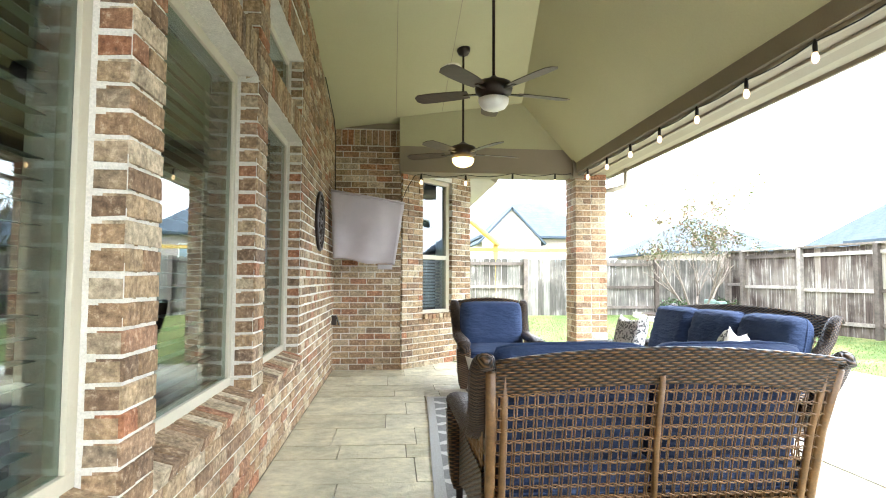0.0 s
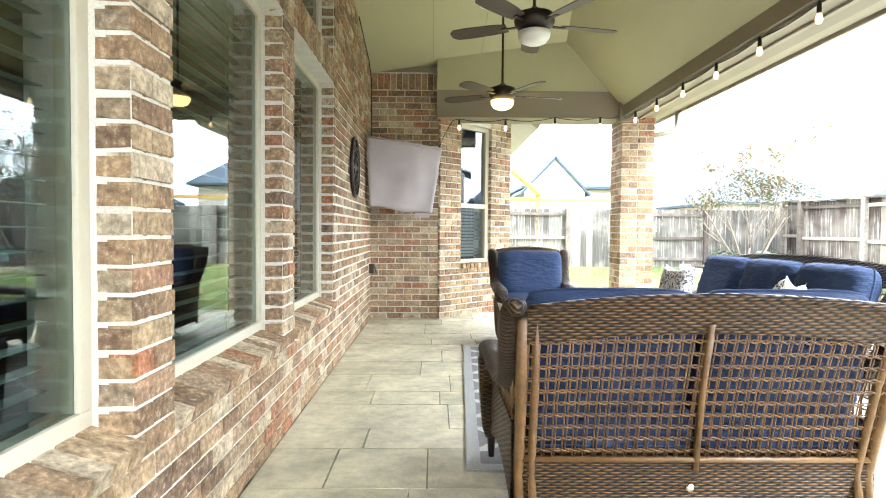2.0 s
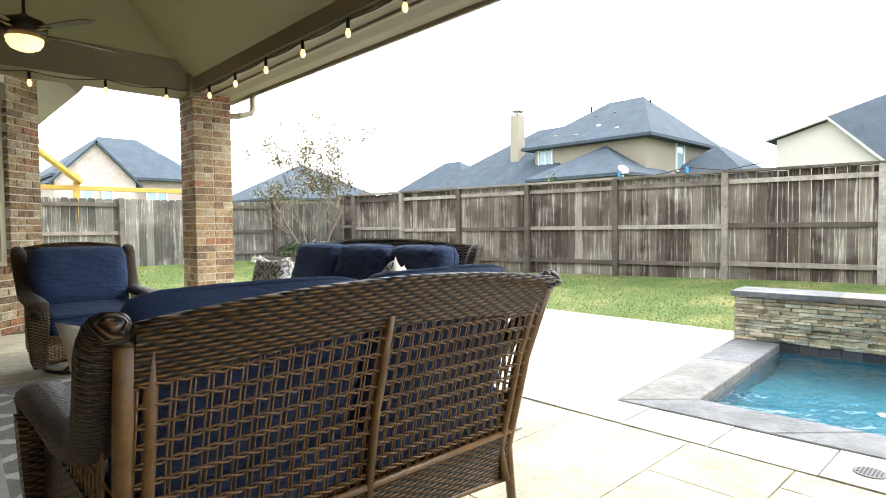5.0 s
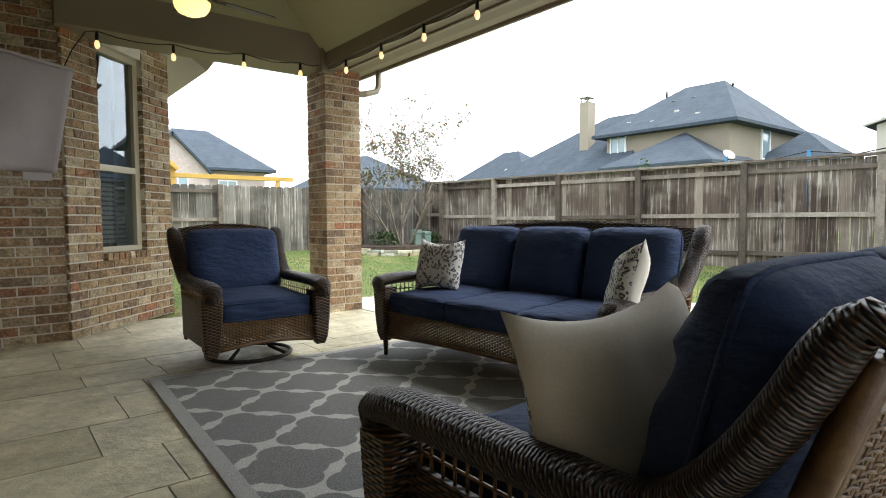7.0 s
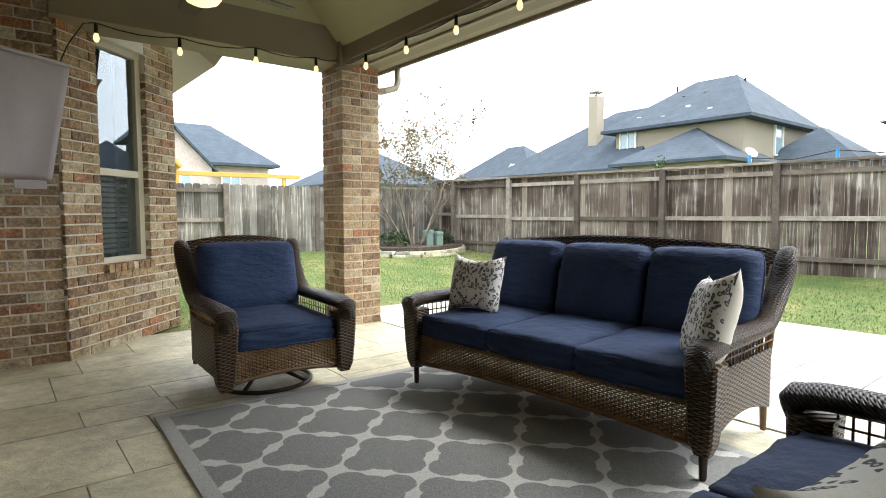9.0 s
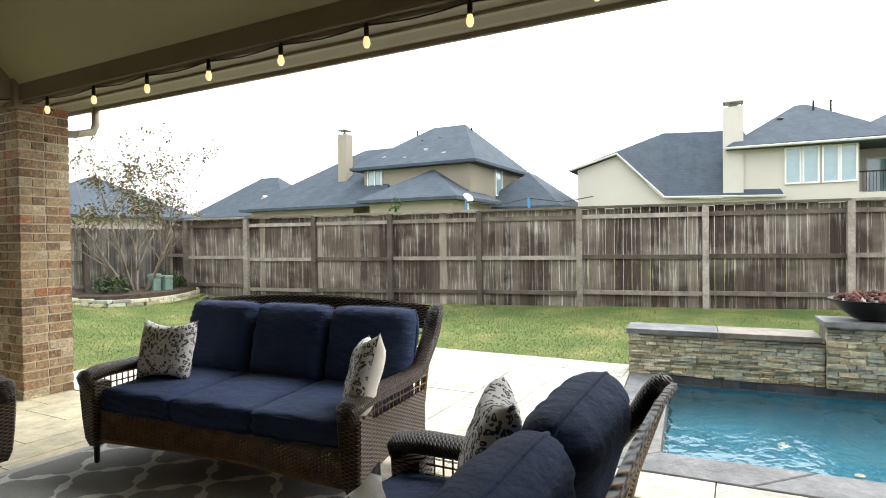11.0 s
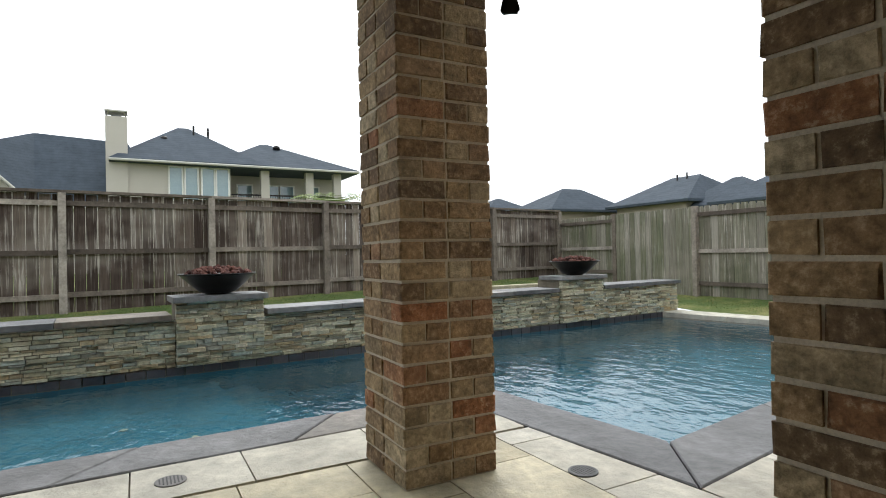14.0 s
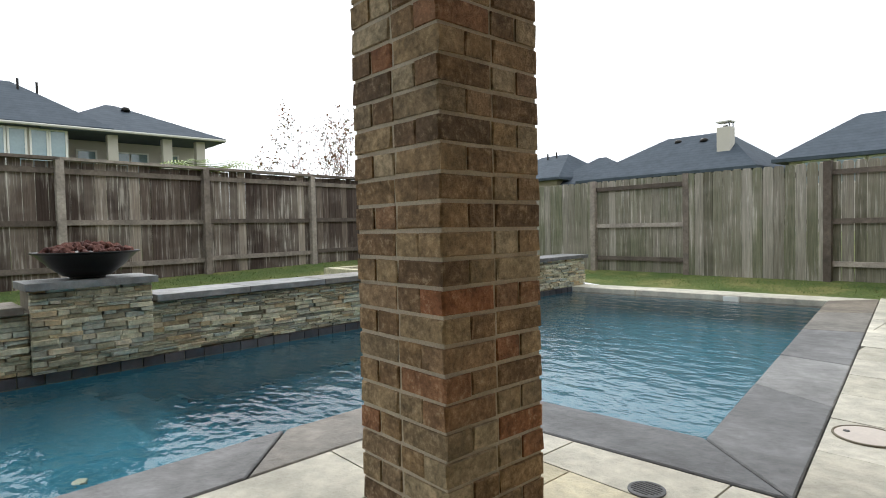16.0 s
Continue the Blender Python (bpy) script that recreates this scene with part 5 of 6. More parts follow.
# wind chimes beside the column
ch = thing("wind_chime", "black wind chimes with tubes and a square sail", "wind chime", pose(3.62, 1.62, 0))
part("hanger", move(lathe([(0.004, 2.30), (0.004, BEAM_Z)], 6), Matrix.Identity(4)), M_BLACK, ch)
smooth(part("ring", move(lathe([(0.0, 0), (0.065, 0), (0.065, 0.012), (0, 0.012)], 20), Matrix.Translation((0, 0, 2.30))), M_BLACK, ch))
for k in range(5):
    a = 2 * math.pi * k / 5 + 0.3
    part("tube", move(lathe([(0.011, 1.93 + 0.035 * k), (0.011, 2.295)], 8), Matrix.Translation((0.05 * math.cos(a), 0.05 * math.sin(a), 0))), M_BLACK, ch)
part("cord", move(lathe([(0.002, 1.95), (0.002, 2.30)], 6), Matrix.Identity(4)), M_BLACK, ch)
sail = bmesh.new()
sq = [(-0.012, 1.965), (0.012, 1.965), (0.038, 1.86), (0.028, 1.845), (-0.028, 1.845), (-0.038, 1.86)]
lo_ = [sail.verts.new((0.006, px, pz)) for px, pz in sq]
hi_ = [sail.verts.new((-0.006, px, pz)) for px, pz in sq]
sail.faces.new(lo_)
sail.faces.new(hi_[::-1])
for i in range(6):
    sail.faces.new((lo_[i], hi_[i], hi_[(i + 1) % 6], lo_[(i + 1) % 6]))
part("sail", move(sail, pose(0, 0, 0, 0, 0, -34)), M_BLACK, ch)
# downspout at the corner column
for gy in (9.0, 1.86):
    ds = thing("gutter_elbow", "tan painted gutter outlet and elbow at the eave", "gutter", pose(0, gy, 0), "gutter elbows")
    smooth(part("elbow", tube(bmesh.new(), [(4.63, 0, 2.72), (4.63, 0, 2.55), (4.60, 0, 2.48), (4.45, 0, 2.43), (4.28, 0, 2.40)], 0.036, 10), M_TRIM, ds))
    smooth(part("strap", tube(bmesh.new(), [(4.44 + 0.012 * math.sin(a), 0.041 * math.cos(a), 2.428 + 0.041 * math.sin(a)) for a in [2 * math.pi * k / 14 for k in range(14)]], 0.004, 6, True), M_TRIM, ds))
for hook_pose in (pose(4.05, 8.80, 2.30), pose(4.035, 2.022, 2.265, 0, 0, 180)):
    hook = thing("eye_hook", "small iron eye hook in the column", "hook", hook_pose, "column hooks")
    smooth(part("eye", tube(bmesh.new(), [(0.0, -0.03 + 0.018 * math.cos(a), 0.018 * math.sin(a)) for a in [2 * math.pi * k / 12 for k in range(12)]], 0.004, 6, True), M_BLACK, hook))
    part("shank", boxm(-0.003, -0.016, -0.003, 0.003, 0.012, 0.003), M_BLACK, hook)
# drains in the deck
for x, y in ((4.45, 2.80), (3.64, 1.29), (3.14, -0.22)):
    d = thing("deck_drain", "round grey deck drain with slots", "drain", pose(x, y, 0.003), "deck drains")
    part("plate", lathe([(0.0, -0.004), (0.062, -0.004), (0.062, 0.002), (0.055, 0.004), (0.0, 0.004)], 24), M_SLATE, d)
    for k in range(-3, 4):
        w = math.sqrt(max(0.0, 0.05 ** 2 - (k * 0.014) ** 2))
        part("slot", boxm(-w, k * 0.014 - 0.003, 0.003, w, k * 0.014 + 0.003, 0.0055), M_BLACK, d)
M_LID = mottled("buff_plastic", [(0.3, (0.52, 0.46, 0.41)), (0.7, (0.58, 0.52, 0.46))], 6, 0.55, fine=60, amount=0.1, strength=0.1)
lid = thing("skimmer_lid", "round buff pool skimmer lid in the deck", "lid", pose(3.25, 0.21, 0.003))
part("plate", lathe([(0.0, -0.004), (0.118, -0.004), (0.118, 0.001), (0.112, 0.003), (0.0, 0.003)], 32), M_LID, lid)
for dx in (-0.075, 0.075):
    part("finger_hole", move(lathe([(0.0, 0), (0.013, 0), (0.013, 0.002), (0.0, 0.002)], 12), Matrix.Translation((dx, 0, 0.0028))), M_BLACK, lid)
part("rim", tube(bmesh.new(), [(0.122 * math.cos(a), 0.122 * math.sin(a), 0.0) for a in [2 * math.pi * k / 32 for k in range(32)]], 0.005, 6, True), M_JOINT, lid)



# ---- fences ----
def fence_x(y):
    return 11.45 - 0.14 * y


def picket_mesh(dog_ear):
    """A few boards of unit size; a dog-eared one has its two top corners cut off."""
    out = []
    for k in range(4):
        bm = boxm(-0.5, -0.5, 0, 0.5, 0.5, 1.0)
        if dog_ear:
            e = move(prism([(-0.5, 0), (0.5, 0), (0.5, 0.978), (0.36, 1.0), (-0.36, 1.0), (-0.5, 0.978)], -0.5, 0.5), Matrix.Rotation(math.pi / 2, 4, "X"))
            bm.free()
            bm = e
        for v in bm.verts:
            if v.co.z > 0.5:
                v.co.x *= 0.96
                v.co.z += random.uniform(-0.006, 0.004)
        me = bpy.data.meshes.new("picket")
        bm.to_mesh(me)
        bm.free()
        out.append(me)
    return out


def fence(label, a, b, sections, top, mtl, cap, sgn, rails_front):
    """A board fence from a to b; sgn: the way from the pickets to the yard; rails_front(k): whether section k shows its rails."""
    f = thing("fence", label, "fence")
    A, B = Vector((a[0], a[1], 0)), Vector((b[0], b[1], 0))
    L = (B - A).length
    u = (B - A) / L
    n = Vector((-u.y, u.x, 0)) * sgn
    basis = Matrix((u, n, (0, 0, 1))).transposed().to_4x4()
    meshes = []
    for me in picket_mesh(not cap):
        me.materials.append(mtl)
        meshes.append(me)

    def piece(name, s0, s1, off0, off1, z0, z1):
        bm = boxm(-0.5, -0.5, 0, 0.5, 0.5, 1)
        c = A + u * (s0 + s1) / 2 + n * (off0 + off1) / 2
        ob = part(name, bm, M_RAIL, f)
        ob.matrix_local = Matrix.Translation((c.x, c.y, z0)) @ basis @ Matrix.Diagonal((s1 - s0, abs(off1 - off0), z1 - z0, 1))
        return ob
    for k, (s0, s1) in enumerate(zip(sections, sections[1:])):
        mid = A + u * (s0 + s1) / 2
        g = lawn_z(mid.x, mid.y)
        front = rails_front(k)
        po = 0.0 if front else 0.085
        s = s0
        while s < s1 - 0.03:
            w = min(0.138 + random.uniform(-0.004, 0.004), s1 - s)
            p = A + u * (s + w / 2) + n * (po + random.uniform(-0.003, 0.003))
            gz = lawn_z(p.x, p.y) - 0.02
            ob = new("picket", random.choice(meshes))
            ob.parent = f
            ob.matrix_local = Matrix.Translation((p.x, p.y, gz)) @ basis @ Matrix.Diagonal((w - random.choice((0.002, 0.003, 0.003, 0.007)), 0.016, top(mid.y) - gz + random.uniform(-0.006, 0.006) - (0.02 if cap else 0), 1))
            s += w
        t = top(mid.y)
        for fr in (0.09, 0.50, 0.86):
            z = t - (t - g) * fr
            piece("rail", s0, s1, 0.012 if front else 0.03, 0.05 if front else 0.068, z - 0.034, z + 0.034)
        if cap:
            piece("cap_board", s0, s1, -0.03, 0.11, t - 0.012, t + 0.025)
    for s in sections:
        p = A + u * s
        g = lawn_z(p.x, p.y) - 0.03
        piece("post", s - 0.045, s + 0.045, 0.02, 0.11, g, top(p.y) - (0.0 if cap else -0.01))
    return f


POST_Y = [14.45, 13.88, 12.32, 10.72, 9.09, 7.38, 5.67, 3.78, 1.90, 0.04, -1.87, -3.77, -5.80]
a, b = (fence_x(14.45), 14.45), (fence_x(-5.80), -5.80)
k = math.dist(a, b) / 20.25
fence("tall dark weathered cedar fence with posts, rails and a cap", a, b, [(14.45 - y) * k for y in POST_Y], lambda y: 1.862, M_FENCE, True, -1, lambda i: True)
L_FAR = fence_x(14.45) + 6.0
M_FENCE_GREY = fence_material("grey_weathered_cedar", [(0.0, (0.075, 0.069, 0.058)), (0.6, (0.12, 0.112, 0.096)), (1.0, (0.20, 0.19, 0.165))])
fence("grey weathered cedar fence at the end of the yard", (fence_x(14.45), 14.5), (-6.0, 14.5), [0, 1.78, 3.13, 4.93, 6.75, 8.6, 10.45, 12.3, L_FAR], lambda y: 1.67, M_FENCE_GREY, False, 1, lambda i: i % 2 == 1)
fence("pale weathered cedar fence beyond the pool", (fence_x(-5.8), -5.85), (-2.0, -5.85), [0, 1.85, 3.75, 5.45, 7.35, 9.2, 11.1, 13.0, fence_x(-5.8) + 2.0], lambda y: 1.66, M_FENCE_PALE, False, -1, lambda i: i % 2 == 0)


# ---- stacked stone wall along the pool ----
W_A, W_B = Vector((7.11, 4.28, 0)), Vector((7.65, -4.22, 0))


def stone_wall():
    w = thing("retaining_wall", "low stacked stone wall with grey slate caps", "wall")
    L = (W_B - W_A).length
    u = (W_B - W_A) / L
    n = Vector((u.y, -u.x, 0))
    if n.x > 0:
        n = -n
    basis = Matrix((u, n, (0, 0, 1))).transposed().to_4x4()
    unit = []
    for k in range(5):
        bm = boxm(-0.5, -0.5, -0.5, 0.5, 0.5, 0.5)
        bmesh.ops.bevel(bm, geom=[e for e in bm.edges if all(v.co.y > 0.4 for v in e.verts)], offset=0.09, segments=1, affect="EDGES")
        for v in bm.verts:
            if v.co.y > 0.2:
                v.co += Vector((random.uniform(-0.02, 0.02), random.uniform(-0.12, 0.06), random.uniform(-0.08, 0.08)))
        me = bpy.data.meshes.new("stone")
        bm.to_mesh(me)
        bm.free()
        me.materials.append(M_STONE)
        unit.append(me)
    piers = [(4.28 - 2.62, 4.28 - 1.88), (4.28 + 1.84, 4.28 + 2.60)]

    def core(s0, s1, back, front, z0, z1):
        c = A0 + u * (s0 + s1) / 2 + n * (back + front) / 2
        ob = part("core", boxm(-0.5, -0.5, 0, 0.5, 0.5, 1), M_JOINT, w)
        ob.matrix_local = Matrix.Translation((c.x, c.y, z0)) @ basis @ Matrix.Diagonal((s1 - s0, front - back, z1 - z0, 1))
    A0 = W_A
    core(0, L, -0.36, -0.03, -0.4, 0.40)
    rows = []

    def clad(s0, s1, off, z0, z1):
        z = z0
        while z < z1 - 0.01:
            h = min(random.choice((0.018, 0.024, 0.026, 0.036)), z1 - z)
            s = s0
            while s < s1 - 0.01:
                lw = min(random.uniform(0.06, 0.21), s1 - s)
                if s1 - s - lw < 0.05:
                    lw = s1 - s
                c = A0 + u * (s + lw / 2) + n * (off - 0.02 + random.uniform(-0.018, 0.014))
                rows.append((c.x, c.y, z + h / 2, lw - 0.003, 0.06, h - 0.003))
                s += lw
            z += h
    cuts = [0, piers[0][0], piers[0][1], piers[1][0], piers[1][1], L]
    for i, (s0, s1) in enumerate(zip(cuts, cuts[1:])):
        if i % 2:
            core(s0 + 0.02, s1 - 0.02, -0.42, 0.0, -0.02, 0.55)
            clad(s0, s1, 0.05, 0.005, 0.555)
        else:
            clad(s0, s1, 0.0, 0.005, 0.405)
    # end of the wall
    for k in range(11):
        for j in range(2):
            c = A0 + u * 0.012 + n * (-0.09 - 0.17 * j)
            rows.append((c.x, c.y, 0.02 + 0.036 * k, 0.05, 0.165, 0.033))
    rows.sort(key=lambda r: abs(r[1] - 2.2))
    for x, y, z, lw, d, h in rows[:300]:
        ob = new("stone", random.choice(unit))
        ob.parent = w
        ob.matrix_local = Matrix.Translation((x, y, z)) @ basis @ Matrix.Diagonal((lw, d, h, 1))
    v, fcs = [], []
    for x, y, z, lw, d, h in rows[300:]:
        m = Matrix.Translation((x, y, z)) @ basis @ Matrix.Diagonal((lw, d, h, 1))
        q = len(v)
        for sx, sy, sz in ((-1, -1, -1), (1, -1, -1), (1, -1, 1), (-1, -1, 1), (-0.97, 1, -0.9), (0.97, 1, -0.9), (0.97, 1, 0.9), (-0.97, 1, 0.9)):
            v.append(tuple(m @ Vector((sx / 2, sy / 2 + random.uniform(-0.1, 0.05), sz / 2))))
        fcs += [(q + 4, q + 7, q + 6, q + 5), (q, q + 4, q + 5, q + 1), (q + 1, q + 5, q + 6, q + 2), (q + 2, q + 6, q + 7, q + 3), (q + 3, q + 7, q + 4, q)]
    me = bpy.data.meshes.new("stonework")
    me.from_pydata(v, [], fcs)
    me.materials.append(M_STONE_J)
    bmx = bmesh.new()
    bmx.from_mesh(me)
    bmesh.ops.recalc_face_normals(bmx, faces=bmx.faces)
    bmx.to_mesh(me)
    bmx.free()
    ob = new("stonework", me)
    ob.parent = w
    tagged(ob, kind="stuff")

    def cap(s0, s1, off, z):
        k = max(1, round((s1 - s0) / 0.75))
        for i in range(k):
            a0, a1 = s0 + (s1 - s0) * i / k + 0.002, s0 + (s1 - s0) * (i + 1) / k - 0.002
            c = A0 + u * (a0 + a1) / 2 + n * (off - 0.19)
            ob = part("cap_slab", boxm(-(a1 - a0) / 2, -0.225, 0, (a1 - a0) / 2, 0.225, 0.05, 0.006), M_SLATE, w)
            ob.matrix_local = Matrix.Translation((c.x, c.y, z + random.uniform(-0.002, 0.002))) @ basis
    for i, (s0, s1) in enumerate(zip(cuts, cuts[1:])):
        if i % 2:
            cap(s0 - 0.03, s1 + 0.03, 0.07, 0.555)
        else:
            cap(s0 - (0.03 if i == 0 else -0.03), s1 + (0.03 if i == 4 else -0.03), 0.02, 0.405)
    # dark waterline tiles
    s = 0.38
    while s < L - 0.3:
        c = A0 + u * (s + 0.073) + n * 0.006
        ob = part("waterline_tile", boxm(-0.071, -0.006, -0.16, 0.071, 0.006, -0.002, 0.003), M_TILE, w)
        ob.matrix_local = Matrix.Translation(c) @ basis
        s += 0.15
    return w


stone_wall()


def fire_bowl(x, y, z):
    b = thing("fire_bowl", "wide black metal bowl heaped with red lava rock", "fire bowl", pose(x, y, z), "fire bowls")
    smooth(part("foot", lathe([(0.11, 0.0), (0.115, 0.012), (0.10, 0.02)], 24), M_BLACK, b))
    smooth(part("bowl", lathe([(0.0, 0.006), (0.10, 0.008), (0.15, 0.02), (0.23, 0.085), (0.315, 0.17), (0.335, 0.178), (0.335, 0.188), (0.305, 0.184), (0.22, 0.10), (0.0, 0.06)], 40), M_BLACK, b))
    rock = bmesh.new()
    for k in range(150):
        r, a = 0.29 * math.sqrt(random.random()), random.uniform(0, 6.28)
        h = 0.175 + 0.06 * (1 - (r / 0.29) ** 2) + random.uniform(-0.01, 0.012)
        q = bmesh.ops.create_icosphere(rock, subdivisions=1, radius=random.uniform(0.016, 0.030))
        for v in q["verts"]:
            v.co *= random.uniform(0.75, 1.2)
        bmesh.ops.transform(rock, matrix=pose(r * math.cos(a), r * math.sin(a), h, random.uniform(0, 360), 0, random.uniform(0, 360)), verts=q["verts"])
    ob = part("lava_rock", rock, M_LAVA, b, "heap of dark red lava rock")
    tagged(ob, kind="stuff")


M_LAVA = per_piece("lava_rock", [(0.0, (0.06, 0.022, 0.018)), (0.5, (0.11, 0.04, 0.03)), (1.0, (0.17, 0.07, 0.05))], 0.95, island=True, fine=90, amount=0.4, strength=0.9)
fire_bowl(7.36, 2.26, 0.606)
fire_bowl(7.64, -2.22, 0.606)


# ---- planting bed, shrubs and trees ----
M_BARK = mottled("grey_bark", [(0.3, (0.16, 0.125, 0.095)), (0.7, (0.30, 0.25, 0.20))], 7, 0.9, fine=40, amount=0.3, strength=0.6, stretch=(3, 3, 0.8))


def leaf_mat(name, stops):
    m = per_piece(name, stops, 0.6, island=True, fine=20, amount=0.25, strength=0.1)
    return m


M_LEAF = leaf_mat("green_leaf", [(0.0, (0.03, 0.07, 0.02)), (0.6, (0.06, 0.12, 0.03)), (1.0, (0.10, 0.15, 0.04))])
M_LEAF_AUT = leaf_mat("turning_leaf", [(0.0, (0.12, 0.15, 0.06)), (0.5, (0.20, 0.20, 0.09)), (0.8, (0.26, 0.17, 0.09)), (1.0, (0.30, 0.12, 0.07))])
M_LEAF_FRESH = leaf_mat("fresh_leaf", [(0.0, (0.05, 0.12, 0.03)), (0.6, (0.09, 0.19, 0.045)), (1.0, (0.16, 0.25, 0.07))])
M_LEAF_RED = leaf_mat("reddish_leaf", [(0.0, (0.16, 0.14, 0.07)), (0.5, (0.24, 0.13, 0.08)), (1.0, (0.32, 0.14, 0.09))])
M_LEAF_PALM = leaf_mat("palm_leaf", [(0.0, (0.14, 0.24, 0.04)), (1.0, (0.28, 0.36, 0.08))])


def leaf_cloud(points, size, seed):
    rng = random.Random(seed)
    v, f = [], []
    for p in points:
        a, t = rng.uniform(0, 6.28), rng.uniform(-1.0, 1.0)
        d = Vector((math.cos(a) * math.cos(t), math.sin(a) * math.cos(t), math.sin(t)))
        s = d.cross(Vector((0.3, 0.2, 1))).normalized()
        L = size * rng.uniform(0.7, 1.3)
        k = len(v)
        v += [tuple(p), tuple(p + d * L * 0.5 + s * L * 0.27), tuple(p + d * L), tuple(p + d * L * 0.5 - s * L * 0.27)]
        f.append((k, k + 1, k + 2, k + 3))
    me = bpy.data.meshes.new("crown")
    me.from_pydata(v, [], f)
    return me


def tree(name, label, x, y, z, height, spread, stems, leaves, size, mtl, seed, lean=0.35, clear=0.45):
    rng = random.Random(seed)
    t = thing(name, label, "tree", pose(x, y, z))
    bm = bmesh.new()
    tips = []

    def grow(p, d, length, r, level):
        pts, rad, q = [p], [r], p
        n = 5
        for i in range(n):
            d = (d + Vector((rng.uniform(-1, 1), rng.uniform(-1, 1), rng.uniform(-0.3, 0.8))) * 0.13).normalized()
            q = q + d * length / n
            pts.append(q)
            rad.append(max(0.003, r * (1 - 0.55 * (i + 1) / n)))
        tube(bm, pts, rad, 6)
        if level == 0:
            tips.extend(pts[2:])
            return
        for k in range(rng.randint(3, 4)):
            i = rng.randint(2, n)
            a = rng.uniform(0, 6.28)
            side = Vector((math.cos(a), math.sin(a), rng.uniform(0.1, 0.9)))
            grow(pts[i], (d + side * 0.8).normalized(), length * rng.uniform(0.5, 0.75), rad[i] * 0.7, level - 1)
    for k in range(stems):
        a = 2 * math.pi * k / stems + rng.uniform(-0.4, 0.4)
        grow(Vector((0.08 * math.cos(a), 0.08 * math.sin(a), -0.05)), Vector((lean * math.cos(a) * spread, lean * math.sin(a) * spread, 1)).normalized(), height * clear, 0.032, 3)
    smooth(part("trunk", bm, M_BARK, t))
    pts = []
    top = max(q.z for q in tips)
    tips = [q for q in tips if q.z > 0.42 * top]
    for k in range(leaves):
        p = rng.choice(tips)
        pts.append(p + Vector((rng.gauss(0, 0.06), rng.gauss(0, 0.06), rng.gauss(0, 0.06))))
    me = leaf_cloud(pts, size, seed)
    me.materials.append(mtl)
    ob = new("crown", me)
    ob.parent = t
    tagged(ob, kind="stuff")
    return t


tree("crape_myrtle", "slender multi-stemmed tree with sparse turning leaves", 8.25, 13.75, lawn_z(8.25, 13.75) + 0.03, 3.5, 1.5, 5, 4600, 0.068, M_LEAF_AUT, 5, 0.46, 0.45)
tree("young_tree", "bare young tree with few reddish leaves behind the fence", 14.0, -3.35, 0.3, 3.5, 1.0, 4, 1300, 0.075, M_LEAF_RED, 8)
tree("young_tree", "small leafy tree behind the fence", 15.0, 11.8, 0.3, 2.35, 0.55, 3, 3200, 0.10, M_LEAF_FRESH, 12)


def shrub(x, y, z, r, seed):
    rng = random.Random(seed)
    s = thing("shrub", "low round green shrub in the planting bed", "shrub", pose(x, y, z), "bed shrubs")
    for k in range(7):
        a = rng.uniform(0, 6.28)
        part("stem", tube(bmesh.new(), [(0, 0, -0.02), (0.4 * r * math.cos(a), 0.4 * r * math.sin(a), 0.5 * r), (0.8 * r * math.cos(a), 0.8 * r * math.sin(a), r * rng.uniform(0.8, 1.1))], [0.008, 0.005, 0.003], 5), M_BARK, s)
    pts = []
    for k in range(520):
        a, b = rng.uniform(0, 6.28), math.acos(rng.uniform(0, 1))
        q = r * (0.55 + 0.5 * rng.random() ** 0.5) * (1 + 0.2 * math.sin(3 * a + seed))
        pts.append(Vector((q * math.sin(b) * math.cos(a), q * math.sin(b) * math.sin(a), q * math.cos(b) * 0.95)))
    me = leaf_cloud(pts, 0.07, seed)
    me.materials.append(M_LEAF)
    ob = new("leaves", me)
    ob.parent = s
    tagged(ob, kind="stuff")


BZ = 0.41
bed = thing("planting_bed", "curved planting bed edged with two rows of tan stone", "planting bed")
arc = [(7.05, 14.3), (7.0, 13.7), (7.25, 13.15), (7.8, 12.95), (8.4, 13.0), (8.85, 13.15), (9.25, 13.35), (9.50, 13.7)]
part("soil", prism(arc + [(9.4, 14.4)], 0.2, BZ + 0.03), mottled("mulch", [(0.3, (0.05, 0.035, 0.025)), (0.7, (0.10, 0.07, 0.05))], 9, 0.95, fine=60, amount=0.5, strength=0.9, dist=0.02), bed)
for p, q in zip(arc, arc[1:]):
    d = math.dist(p, q)
    k = max(1, round(d / 0.28))
    ang = math.degrees(math.atan2(q[1] - p[1], q[0] - p[0]))
    for i in range(k):
        for lvl in range(2):
            c = lerp2(p, q, (i + 0.5 + 0.25 * lvl) / k)
            part("edging_stone", move(boxm(-d / k / 2 + 0.004, -0.07, 0, d / k / 2 - 0.004, 0.07, 0.062, 0.012), pose(c[0], c[1], lawn_z(c[0], c[1]) - 0.01 + 0.065 * lvl, 0, 0, ang + random.uniform(-4, 4))), M_STONE, bed)
shrub(7.75, 13.75, BZ + 0.03, 0.32, 1)
shrub(8.95, 13.85, BZ + 0.03, 0.34, 2)
M_UTIL = mottled("green_utility_plastic", [(0.3, (0.16, 0.24, 0.20)), (0.7, (0.20, 0.28, 0.235))], 4, 0.5, fine=60, amount=0.08, strength=0.05)
